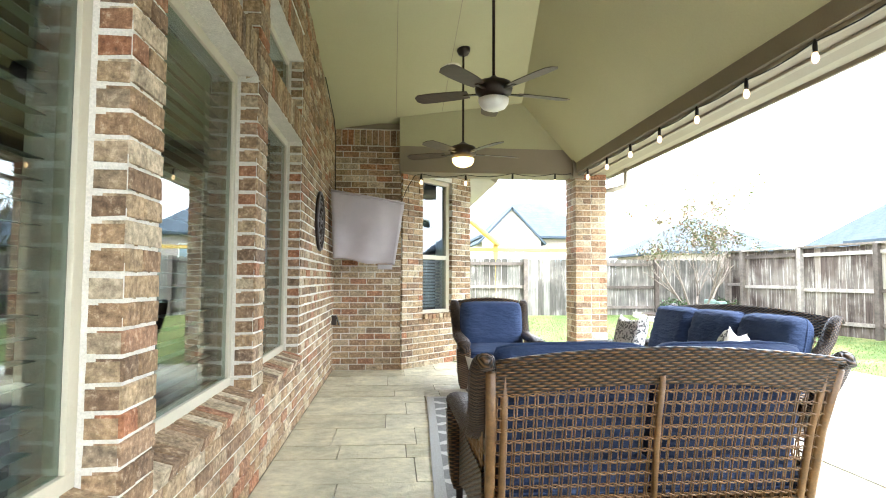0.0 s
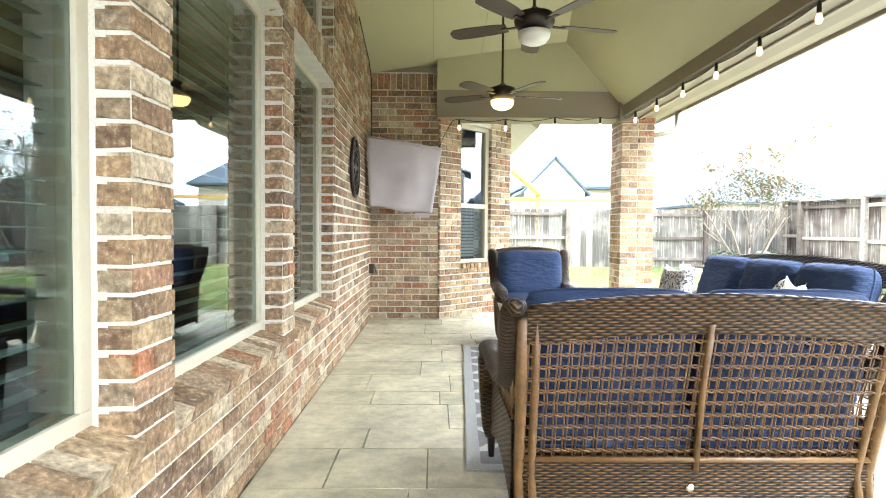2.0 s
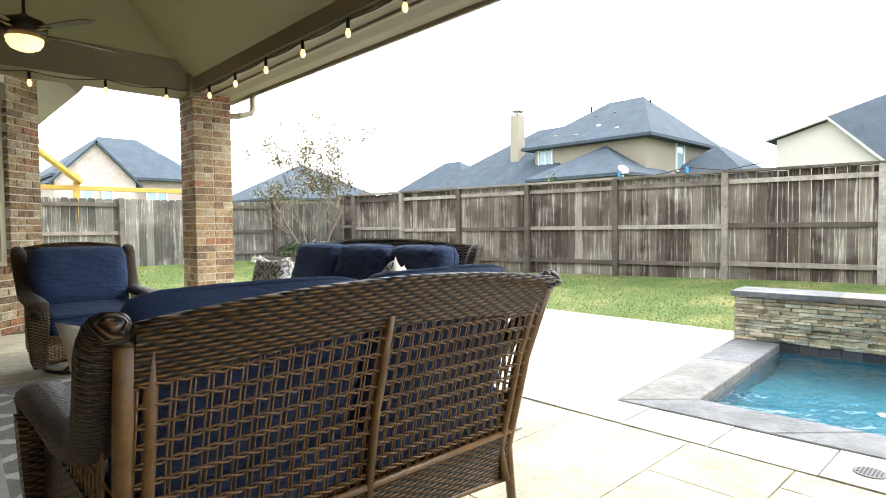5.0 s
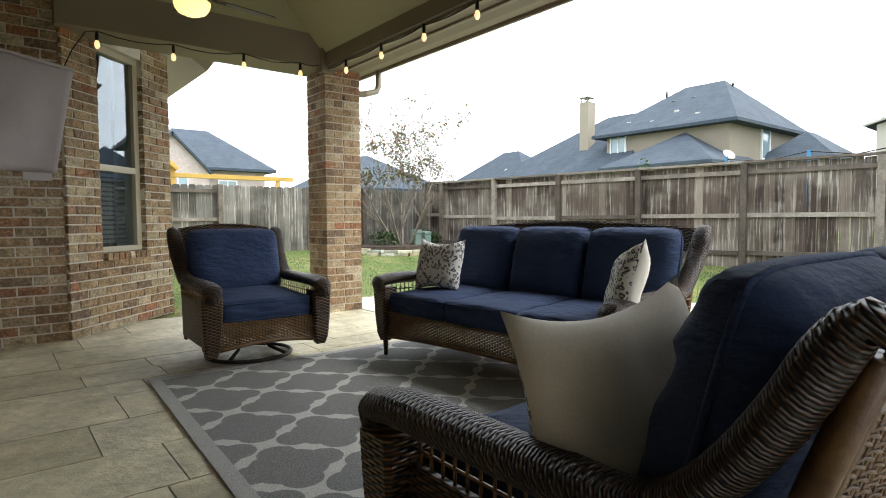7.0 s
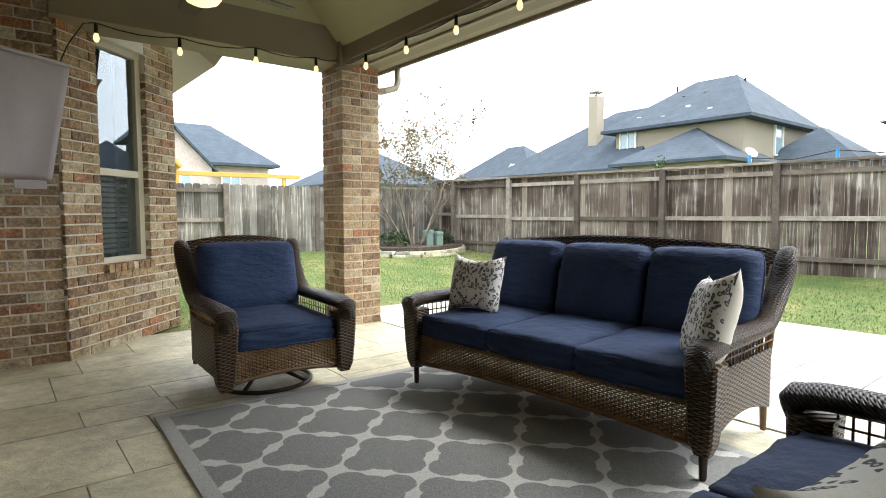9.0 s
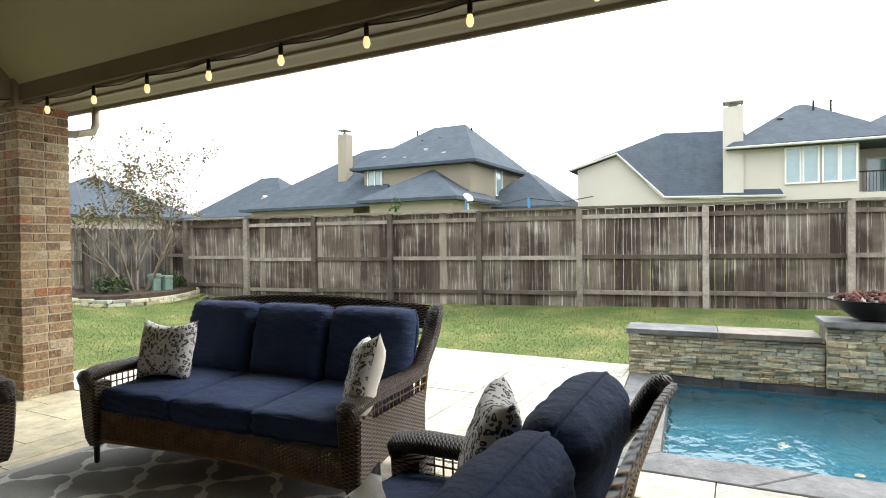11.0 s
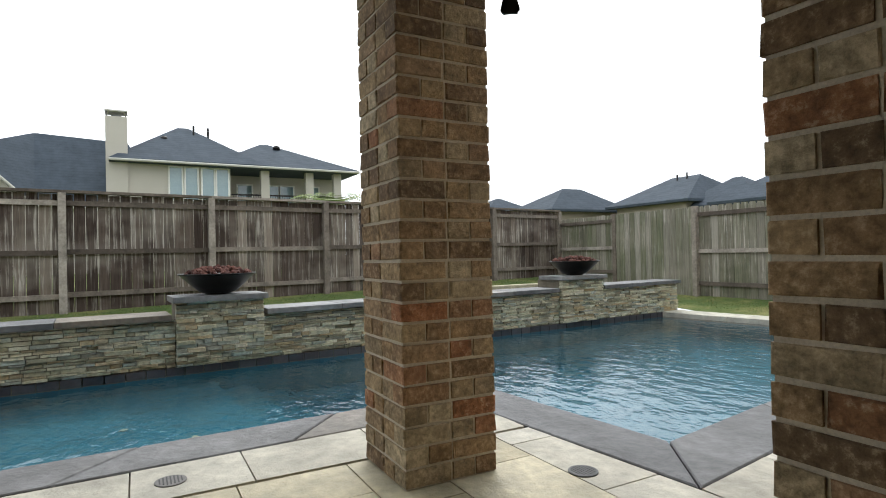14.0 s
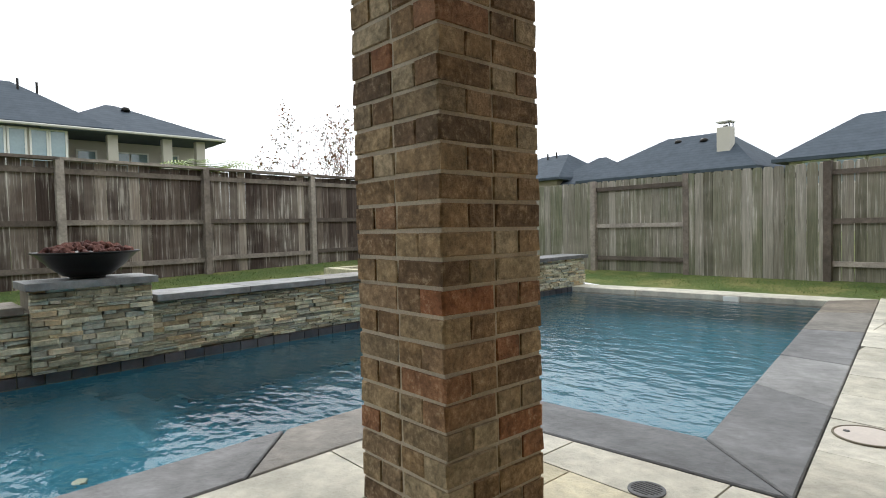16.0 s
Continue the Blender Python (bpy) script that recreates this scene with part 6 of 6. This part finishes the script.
for x, y, h in ((8.42, 13.5, 0.34), (8.62, 13.42, 0.30)):
    ub = thing("utility_box", "pale green utility pedestal in the planting bed", "utility box", pose(x, y, BZ + 0.02), "utility boxes")
    part("body", boxm(-0.085, -0.085, 0, 0.085, 0.085, h * 0.75, 0.02), M_UTIL, ub)
    part("lid", boxm(-0.095, -0.095, h * 0.75, 0.095, 0.095, h, 0.03), M_UTIL, ub)

# raised bed behind the pool wall
rb = thing("raised_bed", "raised soil bed edged with tan stone behind the wall", "planting bed")
for x0, y0, x1, y1 in ((8.3, -0.9, 8.45, -4.0), (8.45, -0.9, 9.6, -1.05), (9.45, -1.05, 9.6, -4.0)):
    for lvl in range(2):
        part("edging_stone", boxm(min(x0, x1), min(y0, y1), 0.1 + 0.15 * lvl, max(x0, x1), max(y0, y1), 0.24 + 0.15 * lvl, 0.015), M_STONE, rb)
part("soil", boxm(8.45, -4.0, 0.05, 9.45, -1.05, 0.33), mottled("bed_soil", [(0.3, (0.04, 0.03, 0.022)), (0.7, (0.09, 0.065, 0.045))], 9, 0.95, fine=60, amount=0.5, strength=0.9, dist=0.02), rb)

# ---- neighbouring houses ----
M_SIDING = mottled("tan_siding", [(0.3, (0.27, 0.235, 0.18)), (0.7, (0.31, 0.27, 0.205))], 0.6, 0.8, fine=20, amount=0.08, strength=0.2)
M_STUCCO = mottled("cream_stucco", [(0.3, (0.48, 0.45, 0.39)), (0.7, (0.52, 0.485, 0.425))], 0.7, 0.9, fine=30, amount=0.06, strength=0.3)
M_FARBRICK = mottled("far_brick", [(0.3, (0.40, 0.325, 0.29)), (0.7, (0.50, 0.43, 0.39))], 3.5, 0.9, fine=18, amount=0.25, strength=0.3)
M_GUTTER = mottled("gutter_paint", [(0.3, (0.44, 0.43, 0.38)), (0.7, (0.49, 0.48, 0.43))], 1, 0.6, fine=20, amount=0.05, strength=0.05)
# the sky's reflection is put into this pale blue base
M_SKYPANE = mottled("far_window_sky_glass", [(0.3, (0.20, 0.29, 0.32)), (0.7, (0.28, 0.38, 0.41))], 1, 0.05, fine=10, amount=0.1, strength=0.02, spec=0.9)


def hip_roof(parent, x0, y0, x1, y1, ze, zr, over=0.45, ridge=None, name="roof"):
    """A hipped roof with a fascia; the ridge runs along the longer side."""
    x0, y0, x1, y1 = x0 - over, y0 - over, x1 + over, y1 + over
    bm = bmesh.new()
    if ridge is None:
        w, d = x1 - x0, y1 - y0
        if d >= w:
            ridge = (((x0 + x1) / 2, y0 + w / 2), ((x0 + x1) / 2, y1 - w / 2))
        else:
            ridge = ((x0 + d / 2, (y0 + y1) / 2), (x1 - d / 2, (y0 + y1) / 2))
    c = [bm.verts.new(p) for p in ((x0, y0, ze), (x1, y0, ze), (x1, y1, ze), (x0, y1, ze))]
    lo = [bm.verts.new(p) for p in ((x0, y0, ze - 0.14), (x1, y0, ze - 0.14), (x1, y1, ze - 0.14), (x0, y1, ze - 0.14))]
    r0, r1 = bm.verts.new((*ridge[0], zr)), bm.verts.new((*ridge[1], zr))
    if abs(ridge[0][0] - ridge[1][0]) < abs(ridge[0][1] - ridge[1][1]) or ridge[0] == ridge[1]:
        fs = ((c[0], c[1], r0), (c[1], c[2], r1, r0), (c[2], c[3], r1), (c[3], c[0], r0, r1))
    else:
        fs = ((c[0], c[1], r1, r0), (c[1], c[2], r1), (c[2], c[3], r0, r1), (c[3], c[0], r0))
    for f in fs:
        bm.faces.new(f)
    for i in range(4):
        bm.faces.new((c[i], lo[i], lo[(i + 1) % 4], c[(i + 1) % 4]))
    bm.faces.new(lo)
    bmesh.ops.recalc_face_normals(bm, faces=bm.faces)
    return part(name, bm, M_SHINGLE, parent)


def far_window(parent, x, y, z, w, h, axis="x", lights=2):
    """A window on a wall that faces -x (axis x) or -y (axis y)."""
    win = thing("window", "", "")
    for key in list(win.keys()):
        del win[key]
    win.parent = parent
    m = Matrix.Translation((x, y, z)) if axis == "x" else Matrix.Translation((x, y, z)) @ pose(0, 0, 0, 0, 0, 90)
    win.matrix_local = m
    fr = bmesh.new()
    t = 0.07
    for q in ((-w / 2 - t, -t, w / 2 + t, 0), (-w / 2 - t, h, w / 2 + t, h + t), (-w / 2 - t, 0, -w / 2, h), (w / 2, 0, w / 2 + t, h)):
        box(fr, -0.07, q[0], q[1], 0.05, q[2], q[3])
    for k in range(1, lights):
        box(fr, -0.06, -w / 2 + w * k / lights - 0.03, 0, 0.04, -w / 2 + w * k / lights + 0.03, h)
    part("frame", fr, M_WHITE, win)
    part("pane", boxm(-0.02, -w / 2, 0, 0.0, w / 2, h), M_SKYPANE, win)
    return win


def chimney(parent, x, y, z0, z1, w, d, m):
    c = part("chimney", boxm(x, y - w / 2, z0, x + d, y + w / 2, z1), m, parent)
    part("flue", boxm(x + 0.2, y - w / 2 + 0.22, z1, x + d - 0.2, y + w / 2 - 0.22, z1 + 0.10), M_SLATE, c)
    part("chimney_cap", boxm(x - 0.04, y - w / 2 - 0.02, z1 + 0.22, x + d + 0.04, y + w / 2 + 0.02, z1 + 0.28), M_GUTTER, c)
    for sx, sy in ((x + 0.05, y - w / 2 + 0.06), (x + 0.05, y + w / 2 - 0.06)):
        part("cap_leg", boxm(sx - 0.02, sy - 0.02, z1, sx + 0.02, sy + 0.02, z1 + 0.22), M_SLATE, c)


def box_vents(parent, spots):
    for x, y, z in spots:
        part("box_vent", move(boxm(-0.12, -0.10, -0.12, 0.12, 0.10, 0.08, 0.02), pose(x, y, z)), M_GUTTER, parent)


def vents(parent, spots):
    for x, y, z, tall in spots:
        if tall:
            part("vent_pipe", move(lathe([(0.05, -0.3), (0.05, 0.35)], 8), Matrix.Translation((x, y, z))), M_BLACK, parent)
        else:
            smooth(part("roof_vent", move(lathe([(0.2, -0.12), (0.18, 0.02), (0.1, 0.07), (0, 0.08)], 12), Matrix.Translation((x, y, z))), M_BLACK, parent))


h1 = thing("house", "two-storey tan siding house with a dark hipped roof", "house")
part("wall", boxm(26, 14.8, 0, 33, 21, 5.15), M_SIDING, h1)
bm = bmesh.new()
for k in range(22):
    z = 3.2 + 0.09 * k
    box(bm, 25.985, 14.79, z, 26.0, 21.0, z + 0.012)
    box(bm, 26.0, 14.785, z, 33.0, 14.80, z + 0.012)
tagged(part("siding", bm, M_SIDING, h1), kind="stuff")
hip_roof(h1, 26, 14.8, 33, 21, 5.2, 7.75, 0.55, ((29.6, 16.75), (29.6, 18.75)))
part("wall", boxm(25, 21, 0, 34, 28.2, 3.2), M_SIDING, h1)
hip_roof(h1, 25, 19.5, 34, 28.2, 3.25, 6.85, 0.5, ((29.5, 20.5), (29.5, 23.4)))
part("wall", boxm(23.6, 14.6, 0, 26, 19.0, 3.2), M_SIDING, h1)
hip_roof(h1, 23.6, 14.6, 28.0, 19.0, 3.3, 4.9, 0.45, ((26.0, 16.8), (26.0, 16.81)))
part("wall", boxm(29, 11.6, 0, 34, 14.8, 3.0), M_SIDING, h1)
hip_roof(h1, 29, 11.6, 34, 15.5, 3.05, 5.0, 0.5)
chimney(h1, 26.5, 22.85, 3.0, 7.3, 0.55, 0.62, M_SIDING)
far_window(h1, 25.98, 20.3, 3.75, 0.8, 1.35)
far_window(h1, 29.5, 14.78, 3.75, 0.8, 1.35, "y", 1)
vents(h1, [(28.2, 18.6, 6.8, False), (28.3, 17.6, 6.85, False), (28.6, 16.7, 6.8, False), (28.9, 19.4, 7.2, True), (27.6, 20.6, 6.0, True), (29.7, 16.4, 7.2, True), (27.4, 19.2, 6.2, False)])

box_vents(h1, [(26.9, 17.7, 6.05), (26.3, 18.6, 5.6), (26.4, 16.4, 5.7), (26.5, 20.0, 5.75)])

h2 = thing("house", "cream stucco house with a balcony and a dark roof", "house")
part("wall", boxm(31, -1.2, 0, 38, 3.3, 5.45), M_STUCCO, h2)
part("wall", boxm(33.2, -7.0, 0, 38, -1.2, 5.3), M_STUCCO, h2)
hip_roof(h2, 31, -2.2, 38, 3.3, 5.5, 7.85, 0.6, ((34.4, 0.4), (34.4, 0.9)))
hip_roof(h2, 31, -7.0, 37.5, -0.8, 5.45, 7.2, 0.6, ((34.0, -3.6), (34.0, -3.2)))
part("balcony_floor", boxm(31, -7.0, 2.9, 33.3, -1.2, 3.2), M_STUCCO, h2)
for y in (-2.85, -5.1, -6.6):
    part("balcony_post", boxm(31.0, y - 0.2, 0, 31.4, y + 0.2, 5.35), M_STUCCO, h2)
part("balcony_rail", boxm(31.1, -6.9, 4.05, 31.15, -1.2, 4.12), M_BLACK, h2)
bm = bmesh.new()
for k in range(48):
    y = -6.9 + k * 0.118
    box(bm, 31.11, y, 3.25, 31.13, y + 0.02, 4.06)
tagged(part("balusters", bm, M_BLACK, h2), kind="stuff")
for y0, y1 in ((1.5, 0.95), (0.85, 0.25), (0.1, -0.45), (-0.6, -1.05)):
    far_window(h2, 30.97, (y0 + y1) / 2, 3.75, 0.5, 1.5, "x", 1)
for y in (-2.2, -3.6, -4.4, -5.8):
    far_window(h2, 33.17, y, 3.3, 0.7, 1.5, "x", 1)
chimney(h2, 30.85, 3.6, 3.1, 7.4, 0.85, 0.8, M_STUCCO)
wing = bmesh.new()
P = [(30.8, 11.3, 4.95), (30.8, 8.85, 5.65), (30.8, 6.6, 3.35), (30.8, 1.6, 3.2), (34.0, 3.2, 6.75), (34.0, 7.0, 6.95), (36.0, 11.6, 5.0)]
V = [wing.verts.new(p) for p in P]
for q in ((0, 1, 5, 6), (1, 2, 3, 4, 5)):
    wing.faces.new([V[i] for i in q])
ob = part("roof", wing, M_SHINGLE, h2)
sd = ob.modifiers.new("thick", "SOLIDIFY")
sd.thickness, sd.offset = 0.12, 0.0
gw = bmesh.new()
G = [(10.9, 0), (10.9, 4.95), (8.85, 5.55), (6.75, 3.3), (1.7, 3.1), (1.7, 0)]
g0 = [gw.verts.new((31.05, y, z)) for y, z in G]
g1 = [gw.verts.new((33.0, y, z)) for y, z in G]
gw.faces.new(g0)
gw.faces.new(g1[::-1])
for i in range(6):
    gw.faces.new((g0[i], g1[i], g1[(i + 1) % 6], g0[(i + 1) % 6]))
bmesh.ops.recalc_face_normals(gw, faces=gw.faces)
part("gable_wall", gw, M_STUCCO, h2)
part("rake_board", tube(bmesh.new(), [(30.75, 11.3, 4.93), (30.75, 8.85, 5.63), (30.75, 6.6, 3.33)], 0.06, 6), M_GUTTER, h2)
part("gutter", tube(bmesh.new(), [(30.72, 6.6, 3.32), (30.72, 1.5, 3.17)], 0.06, 6), M_GUTTER, h2)
part("gutter", tube(bmesh.new(), [(30.38, 3.9, 5.42), (30.38, -7.6, 5.36)], 0.06, 6), M_GUTTER, h2)
vents(h2, [(33.6, 0.2, 7.5, True), (33.7, -0.5, 7.45, True), (33.0, 1.6, 7.0, False), (33.2, -3.9, 6.95, False)])


def plain_house(label, x0, y0, x1, y1, ze, zr, m, ridge=None, wins=(), chim=None):
    h = thing("house", label, "house")
    part("wall", boxm(x0, y0, 0, x1, y1, ze), m, h)
    hip_roof(h, x0, y0, x1, y1, ze, zr, 0.5, ridge)
    for w in wins:
        far_window(h, *w)
    if chim:
        chimney(h, *chim)
    return h


# beyond the far fence
plain_house("pale brick house with a steep dark roof beyond the fence", 7.0, 35, 13.4, 44, 3.8, 6.4, M_FARBRICK, ((9.6, 39.4), (11.6, 39.4)), [(11.3, 34.97, 2.0, 0.9, 1.1, "y"), (9.3, 34.97, 2.0, 0.5, 1.1, "y")])
hg = thing("house", "pale brick gable with a dark roof beyond the fence", "house")
gw = bmesh.new()
G = [(6.6, 0), (6.6, 3.6), (8.35, 5.35), (10.1, 3.6), (10.1, 0)]
g0 = [gw.verts.new((x, 34.2, z)) for x, z in G]
g1 = [gw.verts.new((x, 36.5, z)) for x, z in G]
gw.faces.new(g0)
gw.faces.new(g1[::-1])
for i in range(5):
    gw.faces.new((g0[i], g1[i], g1[(i + 1) % 5], g0[(i + 1) % 5]))
bmesh.ops.recalc_face_normals(gw, faces=gw.faces)
part("gable_wall", gw, M_FARBRICK, hg)
gr = bmesh.new()
for q in (((6.3, 3.3), (8.35, 5.45)), ((8.35, 5.45), (10.4, 3.3))):
    gr.faces.new([gr.verts.new(p) for p in ((q[0][0], 34.0, q[0][1]), (q[1][0], 34.0, q[1][1]), (q[1][0], 38.5, q[1][1]), (q[0][0], 38.5, q[0][1]))])
ob = part("roof", gr, M_SHINGLE, hg)
sd = ob.modifiers.new("thick", "SOLIDIFY")
sd.thickness = 0.1
far_window(hg, 7.9, 34.17, 2.3, 0.4, 0.9, "y", 1)
far_window(hg, 8.8, 34.17, 2.3, 0.4, 0.9, "y", 1)
plain_house("low house with a dark roof beyond the corner of the yard", 17.5, 33, 24.5, 41, 2.9, 5.3, M_FARBRICK)
plain_house("stone house with a dark hipped roof behind the neighbours", 36, 36, 44, 47, 3.6, 7.3, M_FARBRICK, ((40, 40.6), (40, 42.6)))
gs = thing("house", "small stone gable in front of a dark roof", "house")
gw = bmesh.new()
g0 = [gw.verts.new(p) for p in ((35.2, 36.2, 0), (35.2, 36.2, 3.4), (35.2, 37.6, 5.2), (35.2, 39.0, 3.4), (35.2, 39.0, 0))]
g1 = [gw.verts.new(v.co + Vector((1.5, 0, 0))) for v in g0]
gw.faces.new(g0)
gw.faces.new(g1[::-1])
for i in range(5):
    gw.faces.new((g0[i], g1[i], g1[(i + 1) % 5], g0[(i + 1) % 5]))
bmesh.ops.recalc_face_normals(gw, faces=gw.faces)
part("gable_wall", gw, M_FARBRICK, gs)
far_window(gs, 35.17, 37.6, 2.6, 0.5, 0.9, "x", 1)
# beyond the right-hand fence
plain_house("small dark roofed house far behind the others", 35.6, -22.6, 39.2, -19.2, 3.9, 4.95, M_SIDING, ((36.8, -21.0), (36.8, -20.6)))
plain_house("dark hipped roof of a house behind the corner", 28.9, -25.2, 33.2, -19.4, 3.5, 5.0, M_SIDING, ((30.4, -23.0), (30.4, -21.5)))
far_roof = plain_house("dark roofed house far beyond the pool fence", 22.4, -29.0, 27.4, -23.2, 3.6, 5.25, M_SIDING, ((23.6, -26.0), (25.6, -26.0)))
vents(far_roof, [(24.2, -25.6, 5.05, True), (24.8, -25.5, 5.0, True)])
chim_house = plain_house("dark roofed house with a chimney beyond the pool fence", 12.4, -29.0, 20.6, -23.6, 3.3, 5.35, M_FARBRICK, ((14.4, -26.2), (17.4, -26.2)), (), (13.5, -24.7, 2.6, 5.3, 0.55, 0.6, M_STUCCO))
part("wall", boxm(19.4, -27.6, 0, 23.2, -23.9, 3.15), M_FARBRICK, chim_house)
hip_roof(chim_house, 19.0, -27.6, 23.2, -23.9, 3.2, 4.75, 0.45)
vents(chim_house, [(16.6, -25.8, 5.1, False), (15.2, -25.6, 5.0, False), (17.8, -25.6, 4.7, False)])
cream_house = plain_house("cream house with a dark roof and a row of windows", 3.5, -29.0, 10.7, -23.2, 3.4, 5.3, M_STUCCO, ((7.0, -26.2), (8.9, -26.2)))
for x in (9.7, 8.6, 7.5, 6.4, 5.3):
    far_window(cream_house, x, -23.17, 2.35, 0.85, 0.85, "y", 1)

# play frame and trampoline beyond the fences
M_YELLOW = mottled("yellow_paint", [(0.3, (0.50, 0.31, 0.05)), (0.7, (0.56, 0.35, 0.07))], 3, 0.5, fine=30, amount=0.1, strength=0.1)
M_RED = mottled("red_paint", [(0.3, (0.40, 0.06, 0.03)), (0.7, (0.46, 0.08, 0.04))], 3, 0.5, fine=30, amount=0.1, strength=0.1)
M_BLUE = mottled("blue_sleeve", [(0.3, (0.03, 0.20, 0.42)), (0.7, (0.04, 0.24, 0.48))], 3, 0.6, fine=30, amount=0.1, strength=0.1)
ps = thing("play_frame", "yellow wooden play frame with a slide beyond the fence", "play frame")
part("beam", boxm(3.2, 16.93, 1.96, 7.1, 17.05, 2.06, 0.01), M_YELLOW, ps)
for x in (3.35, 4.25):
    part("post", boxm(x - 0.06, 16.94, 0.2, x + 0.06, 17.06, 2.75 if x < 4 else 2.3), M_YELLOW, ps)
part("post", boxm(3.24, 17.3, 0.2, 3.30, 17.36, 2.6), M_RED, ps)
part("slide", move(boxm(-0.52, -0.2, -0.03, 0.52, 0.2, 0.05, 0.02), pose(3.92, 16.9, 2.45, 0, 40, 0)), M_YELLOW, ps)
for dx in (-0.25, 0.25):
    part("leg", tube(bmesh.new(), [(6.7, 17.0, 2.0), (6.7 + dx, 17.0 + dx, 0.2)], 0.05, 6), M_YELLOW, ps)
tp = thing("trampoline", "trampoline with blue sleeved poles and a dark net", "trampoline")
for x, y in ((14.0, 9.35), (14.0, 7.71)):
    part("pole", move(lathe([(0.035, 0.3), (0.035, 2.35)], 8), Matrix.Translation((x, y, 0))), M_BLUE, tp)
part("net_edge", tube(bmesh.new(), [(14.0, 9.35, 2.3), (14.0, 8.5, 2.2), (14.0, 7.71, 2.33), (14.0, 6.9, 2.2), (14.0, 6.2, 2.3)], 0.012, 5), M_BLACK, tp)
sd_ = thing("satellite_dish", "white satellite dish on a thin mast behind the fence", "satellite dish", pose(14.6, 9.58, 0.3))
part("mast", lathe([(0.025, -0.1), (0.025, 2.15)], 8), M_GUTTER, sd_)
smooth(part("dish", move(lathe([(0.0, 0.0), (0.06, 0.008), (0.11, 0.026), (0.15, 0.05), (0.145, 0.056), (0.105, 0.034), (0.055, 0.015), (0.0, 0.008)], 24), pose(-0.03, 0.0, 2.14, 0, -50, 65)), M_GUTTER, sd_))
part("feed_arm", tube(bmesh.new(), [(-0.02, 0.0, 2.0), (-0.22, -0.08, 2.02), (-0.30, -0.12, 2.12)], 0.012, 6), M_GUTTER, sd_)
pm = thing("palm", "bright green palm fronds showing above the fence", "palm", pose(14.0, -0.95, 0.35))
part("trunk", move(lathe([(0.12, -0.2), (0.10, 0.2), (0.09, 1.7)], 8), Matrix.Identity(4)), M_BARK, pm)
fr = bmesh.new()
for k in range(14):
    a = k * 2.4
    base = Vector((0, 0, 1.7))
    pts = [base + Vector((math.cos(a) * r, math.sin(a) * r, 0.75 * r - 0.62 * r * r)) for r in [q * 0.135 for q in range(9)]]
    for i in range(8):
        d = (pts[i + 1] - pts[i]).normalized()
        s = d.cross(Vector((0, 0, 1))).normalized()
        for sg in (-1, 1):
            for j in (0.0, 0.5):
                p = pts[i].lerp(pts[i + 1], j)
                q = p + (s * sg * 0.8 + d * 0.6 - Vector((0, 0, 0.25))) * 0.36 * (1 - i / 11)
                fr.faces.new([fr.verts.new(v) for v in (p, p + d * 0.03, q)])
tagged(part("fronds", fr, M_LEAF_PALM, pm), kind="stuff")
